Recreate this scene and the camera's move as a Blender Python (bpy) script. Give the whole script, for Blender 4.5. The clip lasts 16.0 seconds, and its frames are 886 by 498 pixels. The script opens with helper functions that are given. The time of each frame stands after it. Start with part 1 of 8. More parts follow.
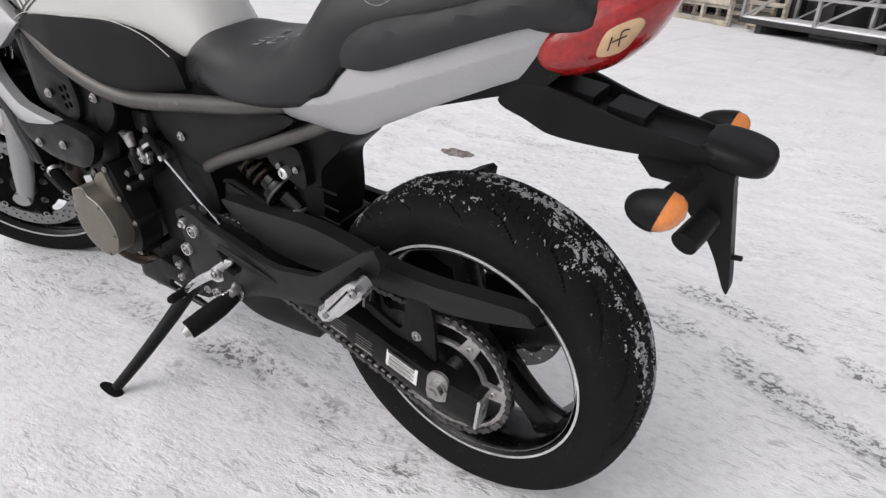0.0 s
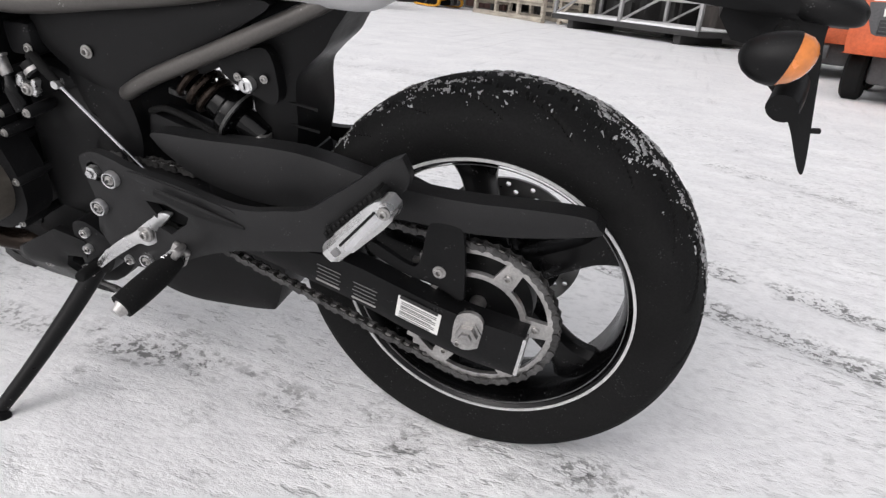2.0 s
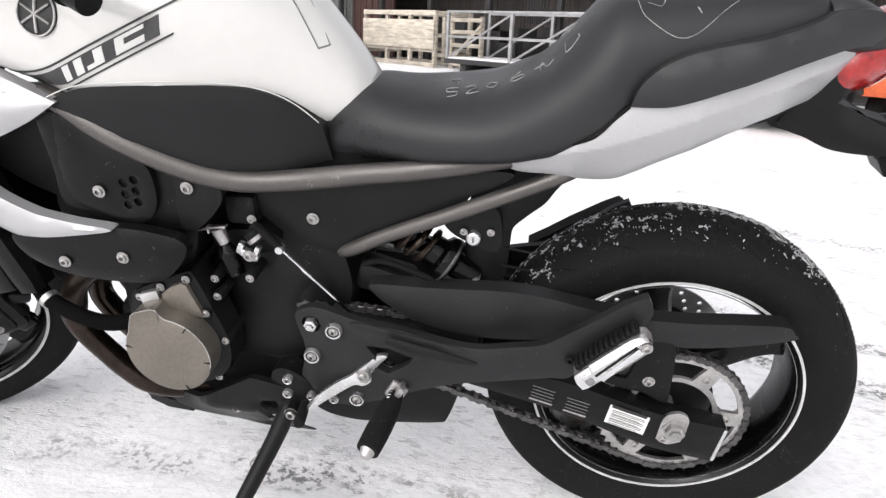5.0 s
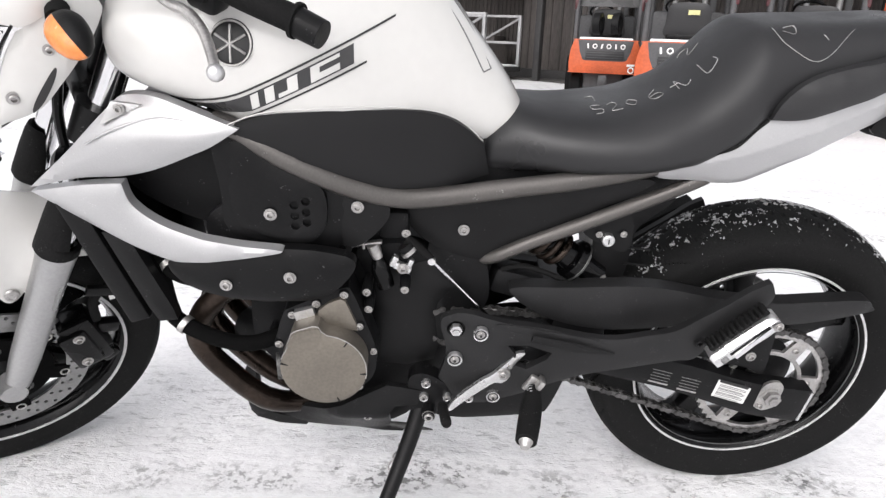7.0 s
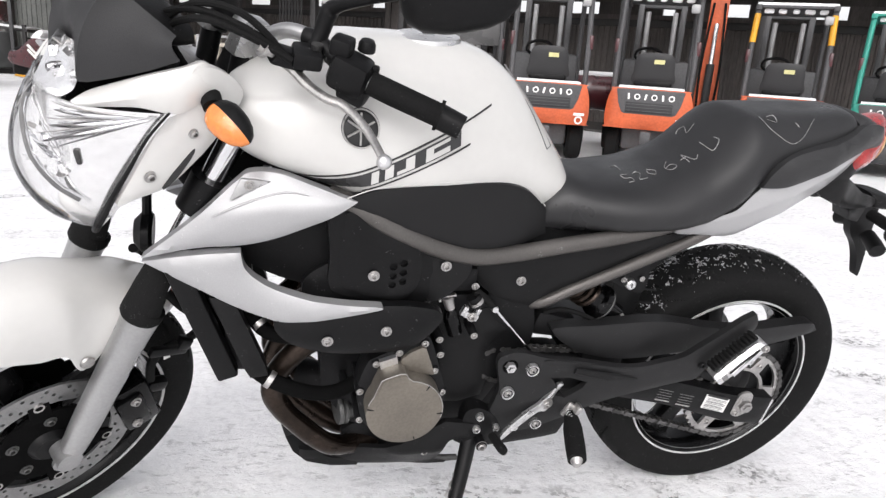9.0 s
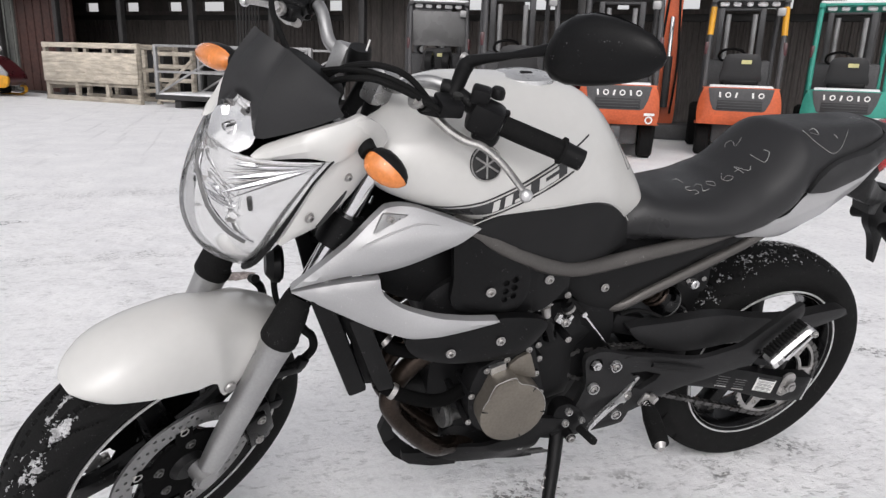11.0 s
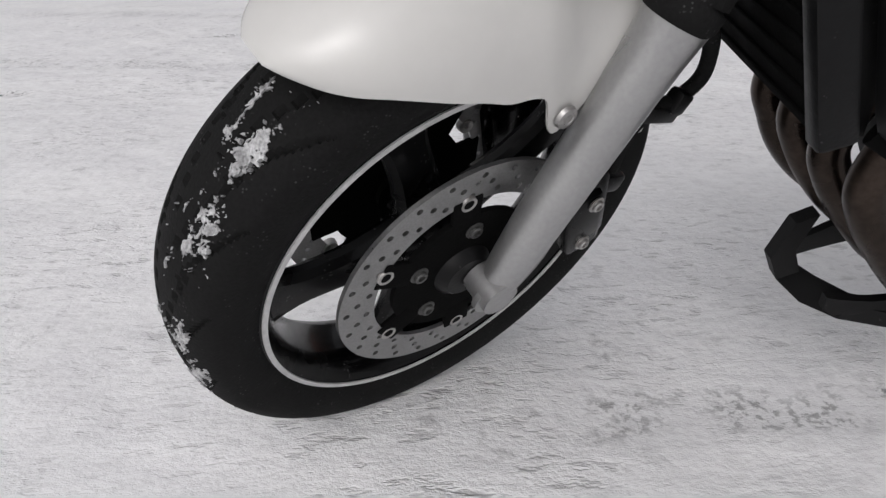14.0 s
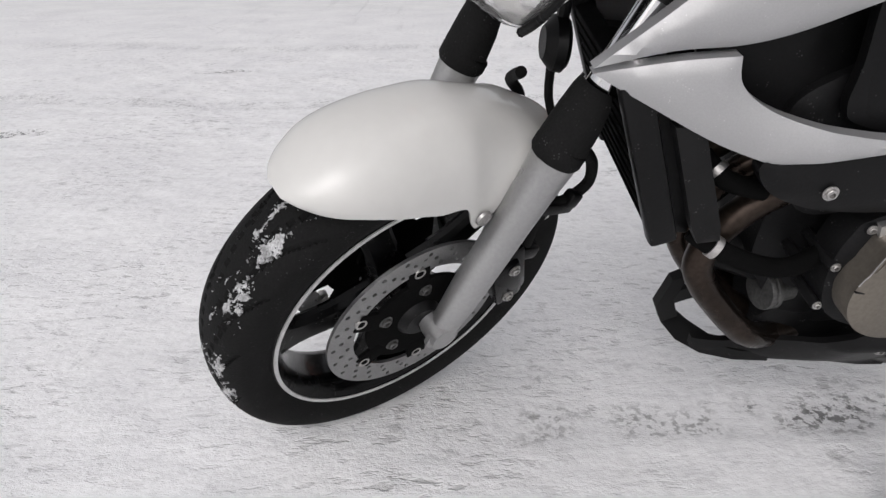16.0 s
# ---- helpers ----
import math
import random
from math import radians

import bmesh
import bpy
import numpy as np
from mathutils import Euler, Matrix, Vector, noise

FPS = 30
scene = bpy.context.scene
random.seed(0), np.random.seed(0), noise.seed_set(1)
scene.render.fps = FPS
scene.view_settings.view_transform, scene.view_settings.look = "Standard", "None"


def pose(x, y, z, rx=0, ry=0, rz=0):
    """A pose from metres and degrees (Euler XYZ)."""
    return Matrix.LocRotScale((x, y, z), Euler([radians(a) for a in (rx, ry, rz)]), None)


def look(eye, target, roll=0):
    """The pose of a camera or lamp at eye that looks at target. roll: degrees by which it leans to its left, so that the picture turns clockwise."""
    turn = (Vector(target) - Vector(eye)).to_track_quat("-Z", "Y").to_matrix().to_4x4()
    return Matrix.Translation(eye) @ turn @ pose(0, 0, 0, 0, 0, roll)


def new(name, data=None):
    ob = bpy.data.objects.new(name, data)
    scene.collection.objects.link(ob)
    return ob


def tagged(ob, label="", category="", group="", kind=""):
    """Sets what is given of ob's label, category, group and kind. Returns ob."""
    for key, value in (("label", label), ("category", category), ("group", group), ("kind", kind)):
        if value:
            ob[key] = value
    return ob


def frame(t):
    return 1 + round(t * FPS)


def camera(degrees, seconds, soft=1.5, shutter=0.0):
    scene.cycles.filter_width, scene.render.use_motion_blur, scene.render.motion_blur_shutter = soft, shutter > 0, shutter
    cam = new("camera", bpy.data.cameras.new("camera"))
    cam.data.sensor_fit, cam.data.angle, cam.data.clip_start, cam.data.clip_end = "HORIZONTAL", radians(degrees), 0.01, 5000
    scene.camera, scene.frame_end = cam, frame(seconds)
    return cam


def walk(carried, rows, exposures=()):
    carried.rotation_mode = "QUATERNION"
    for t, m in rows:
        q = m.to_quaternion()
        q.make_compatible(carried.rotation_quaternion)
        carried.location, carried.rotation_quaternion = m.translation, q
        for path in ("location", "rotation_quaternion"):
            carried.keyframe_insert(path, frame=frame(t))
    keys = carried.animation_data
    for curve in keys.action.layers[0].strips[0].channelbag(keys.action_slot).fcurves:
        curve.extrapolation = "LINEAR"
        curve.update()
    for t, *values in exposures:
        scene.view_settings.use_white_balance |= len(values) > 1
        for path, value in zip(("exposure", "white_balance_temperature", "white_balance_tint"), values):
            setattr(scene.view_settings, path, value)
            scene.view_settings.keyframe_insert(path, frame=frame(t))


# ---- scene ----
cam = camera(66.65, 16.0, soft=1.4)
PATH = [
    (0.0, 0.477, -0.983, 0.926, 66.41, -4.79, 33.78),
    (0.5, 0.386, -0.969, 0.798, 66.55, -4.13, 27.81),
    (1.0, 0.309, -0.930, 0.719, 68.14, -4.06, 23.76),
    (1.5, 0.252, -0.919, 0.710, 67.69, -4.78, 21.84),
    (2.0, 0.194, -0.983, 0.717, 68.27, -5.03, 18.79),
    (2.5, 0.134, -1.060, 0.753, 69.36, -4.83, 16.87),
    (3.0, 0.075, -1.094, 0.774, 71.06, -3.81, 15.59),
    (3.5, -0.008, -1.098, 0.787, 71.32, -2.79, 13.31),
    (4.0, -0.090, -1.100, 0.814, 71.39, -0.72, 11.10),
    (4.5, -0.165, -1.126, 0.841, 72.02, -1.53, 10.02),
    (7.0, -0.638, -1.256, 0.879, 72.29, -2.10, -1.40),
    (7.5, -0.740, -1.271, 0.895, 73.12, -2.63, -4.05),
    (8.0, -0.834, -1.299, 0.919, 74.62, -3.81, -7.36),
    (10.5, -1.256, -1.358, 0.989, 74.58, -2.13, -19.27),
    (11.0, -1.306, -1.368, 1.008, 74.96, -1.76, -18.17),
    (11.5, -1.337, -1.369, 1.012, 75.03, -3.21, -15.26),
    (12.0, -1.361, -1.352, 1.005, 74.15, -0.53, -11.35),
    (12.5, -1.358, -1.222, 0.952, 69.61, 2.26, -6.36),
    (13.0, -1.345, -1.089, 0.832, 66.00, 1.16, -0.16),
    (13.5, -1.393, -0.910, 0.690, 64.31, 1.02, 1.40),
    (14.0, -1.427, -0.783, 0.600, 63.83, 0.72, -1.31),
    (14.5, -1.428, -0.744, 0.596, 63.73, -0.25, -2.33),
    (15.0, -1.433, -0.745, 0.610, 64.17, -0.82, -2.16),
    (15.5, -1.420, -0.816, 0.665, 63.46, -1.13, -1.93),
    (16.0, -1.386, -1.007, 0.773, 65.04, -0.02, -1.79),
]
EXPOSURES = [(0.0, 0.15), (1.0, 0.13), (2.0, 0.22), (3.5, 0.45), (4.5, 0.72), (7.5, 0.69), (8.0, 0.69), (10.5, 0.25), (11.0, 0.10), (11.5, -0.04), (12.0, -0.04), (12.5, -0.16), (14.5, -0.2), (16.0, -0.05)]
walk(cam, [(t, pose(x, y, z, rx, ry, rz)) for t, x, y, z, rx, ry, rz in PATH], EXPOSURES)

scene.view_settings.use_white_balance = True
scene.view_settings.white_balance_temperature = 6500
scene.view_settings.white_balance_tint = 13

# ---- light: a flat, overcast winter sky ----
world = bpy.data.worlds.new("sky")
scene.world = world
world.use_nodes = True
wn = world.node_tree
wn.nodes.clear()
sky = wn.nodes.new("ShaderNodeTexSky")
sky.sky_type, sky.sun_disc = "NISHITA", False
sky.sun_elevation, sky.sun_rotation = radians(38), radians(200)
sky.air_density, sky.dust_density = 1.0, 3.0
hsv = wn.nodes.new("ShaderNodeHueSaturation")
hsv.inputs["Saturation"].default_value = 0.12
bg = wn.nodes.new("ShaderNodeBackground")
bg.inputs["Strength"].default_value = 0.146
wout = wn.nodes.new("ShaderNodeOutputWorld")
wn.links.new(sky.outputs[0], hsv.inputs["Color"])
wn.links.new(hsv.outputs[0], bg.inputs["Color"])
wn.links.new(bg.outputs[0], wout.inputs["Surface"])
sun_data = bpy.data.lights.new("overcast_sun", "SUN")
sun_data.energy, sun_data.angle, sun_data.color = 0.55, radians(85), (1.0, 0.985, 0.97)
sun = new("overcast_sun", sun_data)
sun.matrix_world = look((-4, -6, 9), (0, 0, 0))

# ---- building tools ----
from mathutils import geometry


def spline(pts, n=6, closed=False):
    """Catmull-Rom through points; a point given twice makes a sharp corner."""
    pts = [Vector(p) for p in pts]
    m = len(pts)
    out = []
    last = m if closed else m - 1
    for i in range(last):
        b, c = pts[i], pts[(i + 1) % m]
        if (c - b).length < 1e-7:
            continue
        a = pts[(i - 1) % m] if closed or i > 0 else b
        d = pts[(i + 2) % m] if closed or i + 2 < m else c
        for k in range(n):
            u = k / n
            out.append(0.5 * ((2 * b) + (c - a) * u + (2 * a - 5 * b + 4 * c - d) * u * u + (3 * b - a - 3 * c + d) * u ** 3))
    if not closed:
        out.append(pts[-1])
    return out


def finish(bm, name, sharp=38):
    bmesh.ops.recalc_face_normals(bm, faces=bm.faces)
    me = bpy.data.meshes.new(name)
    bm.to_mesh(me)
    bm.free()
    me.shade_smooth()
    me.set_sharp_from_angle(angle=radians(sharp))
    return me


def part(name, bm, material, parent=None, label="", at=None, sharp=38):
    """One mesh object from a bmesh (or a mesh), under a thing or a part."""
    me = bm if isinstance(bm, bpy.types.Mesh) else finish(bm, name, sharp)
    if not me.materials:
        me.materials.append(material)
    ob = new(name, me)
    if parent:
        ob.parent = parent
    if at is not None:
        ob.matrix_local = at
    if label:
        ob["label"] = label
    return ob


def thing(name, label, category, at=None, group="", kind=""):
    ob = new(name)
    ob.empty_display_size = 0.1
    if at is not None:
        ob.matrix_world = at
    return tagged(ob, label, category, group, kind)


def merge(*bms):
    out = bmesh.new()
    for b in bms:
        tmp = bpy.data.meshes.new("tmp")
        b.to_mesh(tmp)
        b.free()
        out.from_mesh(tmp)
        bpy.data.meshes.remove(tmp)
    return out


def moved(bm, m):
    bm.transform(m)
    return bm


def mirror_y(bm):
    bm.transform(Matrix.Diagonal((1, -1, 1, 1)))
    bmesh.ops.reverse_faces(bm, faces=bm.faces)
    return bm


def box(c, s, bevel=0.0, rot=(0, 0, 0), seg=2):
    bm = bmesh.new()
    bmesh.ops.create_cube(bm, size=1)
    bm.transform(Matrix.Diagonal((*s, 1)))
    if bevel:
        bmesh.ops.bevel(bm, geom=list(bm.edges), offset=bevel, segments=seg, affect="EDGES", profile=0.5)
    bm.transform(pose(*c, *rot))
    return bm


def lathe(profile, n=48, closed=False, axis="y", wobble=None, cap=True):
    """Turns (radius, height) round the y axis."""
    bm = bmesh.new()
    rings = []
    for k in range(n):
        a = 2 * math.pi * k / n
        ring = []
        for r, h in profile:
            rr = r + (wobble(a, r, h) if wobble else 0)
            ring.append(bm.verts.new((rr * math.cos(a), h, rr * math.sin(a))))
        rings.append(ring)
    m = len(profile)
    for k in range(n):
        p, q = rings[k], rings[(k + 1) % n]
        for j in range(m if closed else m - 1):
            bm.faces.new((p[j], p[(j + 1) % m], q[(j + 1) % m], q[j]))
    if not closed and cap:
        for j in (0, m - 1):
            if profile[j][0] > 1e-6:
                bm.faces.new([r[j] for r in rings])
    bmesh.ops.remove_doubles(bm, verts=bm.verts, dist=1e-6)
    if axis == "z":
        bm.transform(pose(0, 0, 0, 90, 0, 0))
    elif axis == "x":
        bm.transform(pose(0, 0, 0, 0, 0, -90))
    return bm


def tube(path, r, n=10, sub=6, cap=True, flat=1.0):
    """Sweeps a round (or flattened) section along a smooth path."""
    pts = spline(path, sub) if sub > 1 else [Vector(p) for p in path]
    m = len(pts)
    radii = r if isinstance(r, (list, tuple)) else [r, r]
    bm = bmesh.new()
    rings = []
    up = None
    for i, p in enumerate(pts):
        d = (pts[min(i + 1, m - 1)] - pts[max(i - 1, 0)]).normalized()
        if up is None:
            up = Vector((0, 1, 0)) if abs(d.y) < 0.9 else Vector((1, 0, 0))
        side = d.cross(up).normalized()
        up = side.cross(d).normalized()
        u = i / (m - 1) * (len(radii) - 1)
        j = min(int(u), len(radii) - 2)
        rr = radii[j] + (radii[j + 1] - radii[j]) * (u - j)
        rings.append([bm.verts.new(p + rr * (side * math.cos(2 * math.pi * k / n) + flat * up * math.sin(2 * math.pi * k / n))) for k in range(n)])
    for a, b in zip(rings, rings[1:]):
        for k in range(n):
            bm.faces.new((a[k], a[(k + 1) % n], b[(k + 1) % n], b[k]))
    if cap:
        bm.faces.new(rings[0])
        bm.faces.new(rings[-1])
    return bm


def loft(rings, closed=True, cap=True):
    bm = bmesh.new()
    vs = [[bm.verts.new(p) for p in r] for r in rings]
    m = len(rings[0])
    for a, b in zip(vs, vs[1:]):
        for k in range(m if closed else m - 1):
            bm.faces.new((a[k], a[(k + 1) % m], b[(k + 1) % m], b[k]))
    if cap and closed:
        bm.faces.new(vs[0])
        bm.faces.new(vs[-1])
    bmesh.ops.remove_doubles(bm, verts=bm.verts, dist=1e-6)
    return bm


def circle(cx, cz, r, n=14):
    return [(cx + r * math.cos(2 * math.pi * k / n), cz + r * math.sin(2 * math.pi * k / n)) for k in range(n)]


def flat_fill(loops, step):
    """Triangles inside the first loop and outside the others."""
    verts, edges = [], []
    for lp in loops:
        s = len(verts)
        verts += [Vector((p[0], p[1])) for p in lp]
        edges += [(s + k, s + (k + 1) % len(lp)) for k in range(len(lp))]
    nb = len(verts)
    xs, zs = [v.x for v in verts], [v.y for v in verts]
    segs = np.array([(*verts[a], *verts[b]) for a, b in edges])
    if step:
        gx, gz = np.meshgrid(np.arange(min(xs), max(xs), step), np.arange(min(zs), max(zs), step * 0.87))
        gx[1::2] += step / 2
        g = np.c_[gx.ravel(), gz.ravel()]
        cross = np.zeros(len(g), int)
        dist = np.full(len(g), 1e9)
        for x0, z0, x1, z1 in segs:
            c = ((z0 > g[:, 1]) != (z1 > g[:, 1]))
            with np.errstate(divide="ignore", invalid="ignore"):
                xi = (x1 - x0) * (g[:, 1] - z0) / (z1 - z0) + x0
            cross += (c & (g[:, 0] < xi)).astype(int)
            l2 = max((x1 - x0) ** 2 + (z1 - z0) ** 2, 1e-12)
            u = np.clip(((g[:, 0] - x0) * (x1 - x0) + (g[:, 1] - z0) * (z1 - z0)) / l2, 0, 1)
            dist = np.minimum(dist, np.hypot(g[:, 0] - x0 - u * (x1 - x0), g[:, 1] - z0 - u * (z1 - z0)))
        ok = (cross % 2 == 1) & (dist > step * 0.45)
        verts += [Vector(p) for p in g[ok]]
    v, e, f, *_ = geometry.delaunay_2d_cdt(verts, edges, [], 0, 1e-6)
    pts = np.array([(p.x, p.y) for p in v])
    mid = np.array([pts[list(t)].mean(0) for t in f])
    odd = np.zeros(len(mid), int)
    for x0, z0, x1, z1 in segs:
        c = ((z0 > mid[:, 1]) != (z1 > mid[:, 1]))
        with np.errstate(divide="ignore", invalid="ignore"):
            xi = (x1 - x0) * (mid[:, 1] - z0) / (z1 - z0) + x0
        odd += (c & (mid[:, 0] < xi)).astype(int)
    f = [t for t, o in zip(f, odd) if o % 2]
    d = np.full(len(pts), 1e9)
    for x0, z0, x1, z1 in segs:
        l2 = max((x1 - x0) ** 2 + (z1 - z0) ** 2, 1e-12)
        u = np.clip(((pts[:, 0] - x0) * (x1 - x0) + (pts[:, 1] - z0) * (z1 - z0)) / l2, 0, 1)
        d = np.minimum(d, np.hypot(pts[:, 0] - x0 - u * (x1 - x0), pts[:, 1] - z0 - u * (z1 - z0)))
    return pts, d, f


def panel(pts, y, thick=0.02, bulge=0.005, edge=0.008, holes=(), step=0.014, smooth=True, crease=None):
    """A moulded side panel: outline in (x, z), depth y (a number or a function), rounded edges, outward is -y."""
    fy = y if callable(y) else (lambda x, z: y)
    outline = [tuple(p) for p in (spline([(a, b, 0) for a, b in pts], 5, True) if smooth else [Vector((a, b, 0)) for a, b in pts])]
    loop = []
    for k, p in enumerate(outline):
        q = outline[(k + 1) % len(outline)]
        loop.append(p[:2])
        seg = math.hypot(q[0] - p[0], q[1] - p[1])
        cuts = int(seg / max(step, 0.004))
        loop += [(p[0] + (q[0] - p[0]) * c / (cuts + 1), p[1] + (q[1] - p[1]) * c / (cuts + 1)) for c in range(1, cuts + 1)]
    v, d, f = flat_fill([loop, *holes], step)
    bm = bmesh.new()
    front, back = [], []
    for (x, z), dd in zip(v, d):
        b = bulge * (1 - math.exp(-dd / edge)) + (crease(x, z) if crease else 0)
        front.append(bm.verts.new((x, fy(x, z) - b, z)))
        back.append(bm.verts.new((x, fy(x, z) + thick, z)))
    for t in f:
        try:
            bm.faces.new([front[k] for k in t])
            bm.faces.new([back[k] for k in reversed(t)])
        except ValueError:
            pass
    fs = set(front)
    rim = [e for e in bm.edges if len(e.link_faces) == 1 and e.verts[0] in fs and e.verts[1] in fs]
    idx = {w: k for k, w in enumerate(front)}
    for e in rim:
        a, b = idx[e.verts[0]], idx[e.verts[1]]
        bm.faces.new((front[a], front[b], back[b], back[a]))
    return bm


_bolt = {}


def bolt(parent, p, r=0.006, material=None, axis="y", name="bolt", m=None, out=-1):
    """A socket-head screw whose head faces outward."""
    key = (axis, out, material.name)
    if key not in _bolt:
        prof = [(0, -0.2), (0.5, -0.2), (0.56, 0.62), (0.88, 0.6), (1.0, 0.45), (1.0, 0.0), (1.45, -0.05), (1.45, -0.3), (0, -0.3)]
        bm = lathe([(a, -b * (-out)) for a, b in prof], 14, axis="y")
        if axis == "x":
            bm.transform(pose(0, 0, 0, 0, 0, -90))
        if axis == "z":
            bm.transform(pose(0, 0, 0, 90, 0, 0))
        _bolt[key] = finish(bm, name, 30)
    ob = part(name, _bolt[key], material, parent)
    ob.matrix_local = (m or Matrix()) @ Matrix.LocRotScale(p, None, (r, r, r))
    return ob


# ---- materials ----
def mat(name, color, rough=0.5, metal=0.0, var=0.15, scale=8.0, fine=120.0, bump=0.1, coat=0.0, specks=0.0, speck_color=(0.7, 0.7, 0.7), speck_scale=220.0,
        trans=0.0, ior=1.45, spec=0.5, rough_var=0.15, dist=0.002, island=0.0, stretch=(1, 1, 1)):
    """Paint, plastic or metal with variation at two scales, fine relief and optional pale specks."""
    m = bpy.data.materials.new(name)
    m.use_nodes = True
    nt = m.node_tree
    N, L = nt.nodes, nt.links
    b = N["Principled BSDF"]
    tc = N.new("ShaderNodeTexCoord")
    mp = N.new("ShaderNodeMapping")
    mp.inputs["Scale"].default_value = stretch
    L.new(tc.outputs["Object"], mp.inputs["Vector"])

    def noise_tex(s, detail=4.0):
        t = N.new("ShaderNodeTexNoise")
        t.inputs["Scale"].default_value, t.inputs["Detail"].default_value = s, detail
        L.new(mp.outputs[0], t.inputs["Vector"])
        return t.outputs["Fac"]

    def span(src, lo, hi, a=0.3, c=0.7):
        r = N.new("ShaderNodeMapRange")
        r.inputs["From Min"].default_value, r.inputs["From Max"].default_value = a, c
        r.inputs["To Min"].default_value, r.inputs["To Max"].default_value = lo, hi
        L.new(src, r.inputs["Value"])
        return r.outputs[0]

    big, small = noise_tex(scale), noise_tex(fine, 2.0)
    mul = N.new("ShaderNodeMath")
    mul.operation = "MULTIPLY"
    L.new(span(big, 1 - var, 1 + var), mul.inputs[0])
    L.new(span(small, 1 - var * 0.6, 1 + var * 0.6), mul.inputs[1])
    fac = mul.outputs[0]
    if island:
        oi = N.new("ShaderNodeNewGeometry" if island > 0 else "ShaderNodeObjectInfo")
        src = oi.outputs["Random Per Island"] if island > 0 else oi.outputs["Random"]
        m3 = N.new("ShaderNodeMath")
        m3.operation = "MULTIPLY"
        L.new(fac, m3.inputs[0])
        L.new(span(src, 1 - abs(island), 1 + abs(island), 0, 1), m3.inputs[1])
        fac = m3.outputs[0]
    tint = N.new("ShaderNodeVectorMath")
    tint.operation = "SCALE"
    tint.inputs[0].default_value = color
    L.new(fac, tint.inputs["Scale"])
    col = tint.outputs[0]
    if specks:
        vo = N.new("ShaderNodeTexVoronoi")
        vo.inputs["Scale"].default_value = speck_scale
        vo.inputs["Randomness"].default_value = 1.0
        L.new(mp.outputs[0], vo.inputs["Vector"])
        patch = noise_tex(speck_scale * 0.22, 3.0)
        th = N.new("ShaderNodeMath")
        th.operation = "MULTIPLY"
        L.new(span(vo.outputs["Distance"], 1, 0, 0.05, 0.3), th.inputs[0])
        L.new(span(patch, 0, 1, 0.62 - specks * 0.3, 0.75 - specks * 0.2), th.inputs[1])
        mx = N.new("ShaderNodeMix")
        mx.data_type = "RGBA"
        mx.inputs[7].default_value = (*speck_color, 1)
        L.new(th.outputs[0], mx.inputs[0])
        L.new(col, mx.inputs[6])
        col = mx.outputs[2]
    L.new(col, b.inputs["Base Color"])
    L.new(span(big, max(rough - rough_var, 0.03), min(rough + rough_var, 1)), b.inputs["Roughness"])
    b.inputs["Metallic"].default_value = metal
    b.inputs["Coat Weight"].default_value = coat
    b.inputs["Coat Roughness"].default_value = 0.06
    b.inputs["Transmission Weight"].default_value = trans
    b.inputs["Specular IOR Level"].default_value = spec
    b.inputs["IOR"].default_value = ior
    if bump:
        bp = N.new("ShaderNodeBump")
        bp.inputs["Strength"].default_value, bp.inputs["Distance"].default_value = bump, dist
        add = N.new("ShaderNodeMath")
        add.operation = "ADD"
        L.new(big, add.inputs[0])
        L.new(small, add.inputs[1])
        L.new(add.outputs[0], bp.inputs["Height"])
        L.new(bp.outputs[0], b.inputs["Normal"])
    return m


RUBBER = mat("tyre_rubber", (0.0075, 0.0075, 0.0075), 0.80, spec=0.15, var=0.35, scale=14, fine=300, bump=0.25, specks=0.25, speck_color=(0.08, 0.08, 0.08), speck_scale=240)
PLASTIC = mat("black_plastic", (0.0078, 0.0078, 0.0081), 0.46, spec=0.20, var=0.3, scale=9, fine=700, bump=0.12, specks=0.05, speck_color=(0.12, 0.12, 0.12), speck_scale=260)
SATIN = mat("satin_black", (0.005, 0.005, 0.0053), 0.40, spec=0.20, var=0.25, scale=10, fine=240, bump=0.1, specks=0.08, speck_color=(0.2, 0.2, 0.2), speck_scale=240)
GLOSS = mat("gloss_black", (0.0024, 0.0024, 0.0026), 0.24, spec=0.2, var=0.3, scale=10, fine=200, bump=0.03, coat=0.1, specks=0.12, speck_color=(0.2, 0.2, 0.2))
PANEL = mat("tank_panel_black", (0.0115, 0.0115, 0.012), 0.55, spec=0.22, var=0.12, scale=6, fine=900, bump=0.2, dist=0.0006)
CAST = mat("black_engine_case", (0.008, 0.008, 0.0085), 0.5, spec=0.18, var=0.3, scale=14, fine=260, bump=0.3, dist=0.001, specks=0.1, speck_color=(0.18, 0.18, 0.18))
WHITE = mat("pearl_white_paint", (0.575, 0.57, 0.55), 0.40, var=0.02, scale=5, fine=60, bump=0.01, coat=0.9, rough_var=0.05)
SILVER = mat("silver_paint", (0.41, 0.41, 0.415), 0.38, metal=0.5, var=0.06, scale=6, fine=500, bump=0.03, coat=0.6, rough_var=0.06, specks=0.06, speck_color=(0.7, 0.7, 0.7), speck_scale=300)
FRAME = mat("bronze_grey_frame_paint", (0.100, 0.094, 0.089), 0.42, metal=0.6, var=0.12, scale=10, fine=300, bump=0.08, specks=0.08, speck_color=(0.45, 0.45, 0.44))
BRONZE = mat("bronze_engine_cover", (0.175, 0.158, 0.134), 0.48, metal=0.65, var=0.14, scale=18, fine=200, bump=0.15, dist=0.0008)
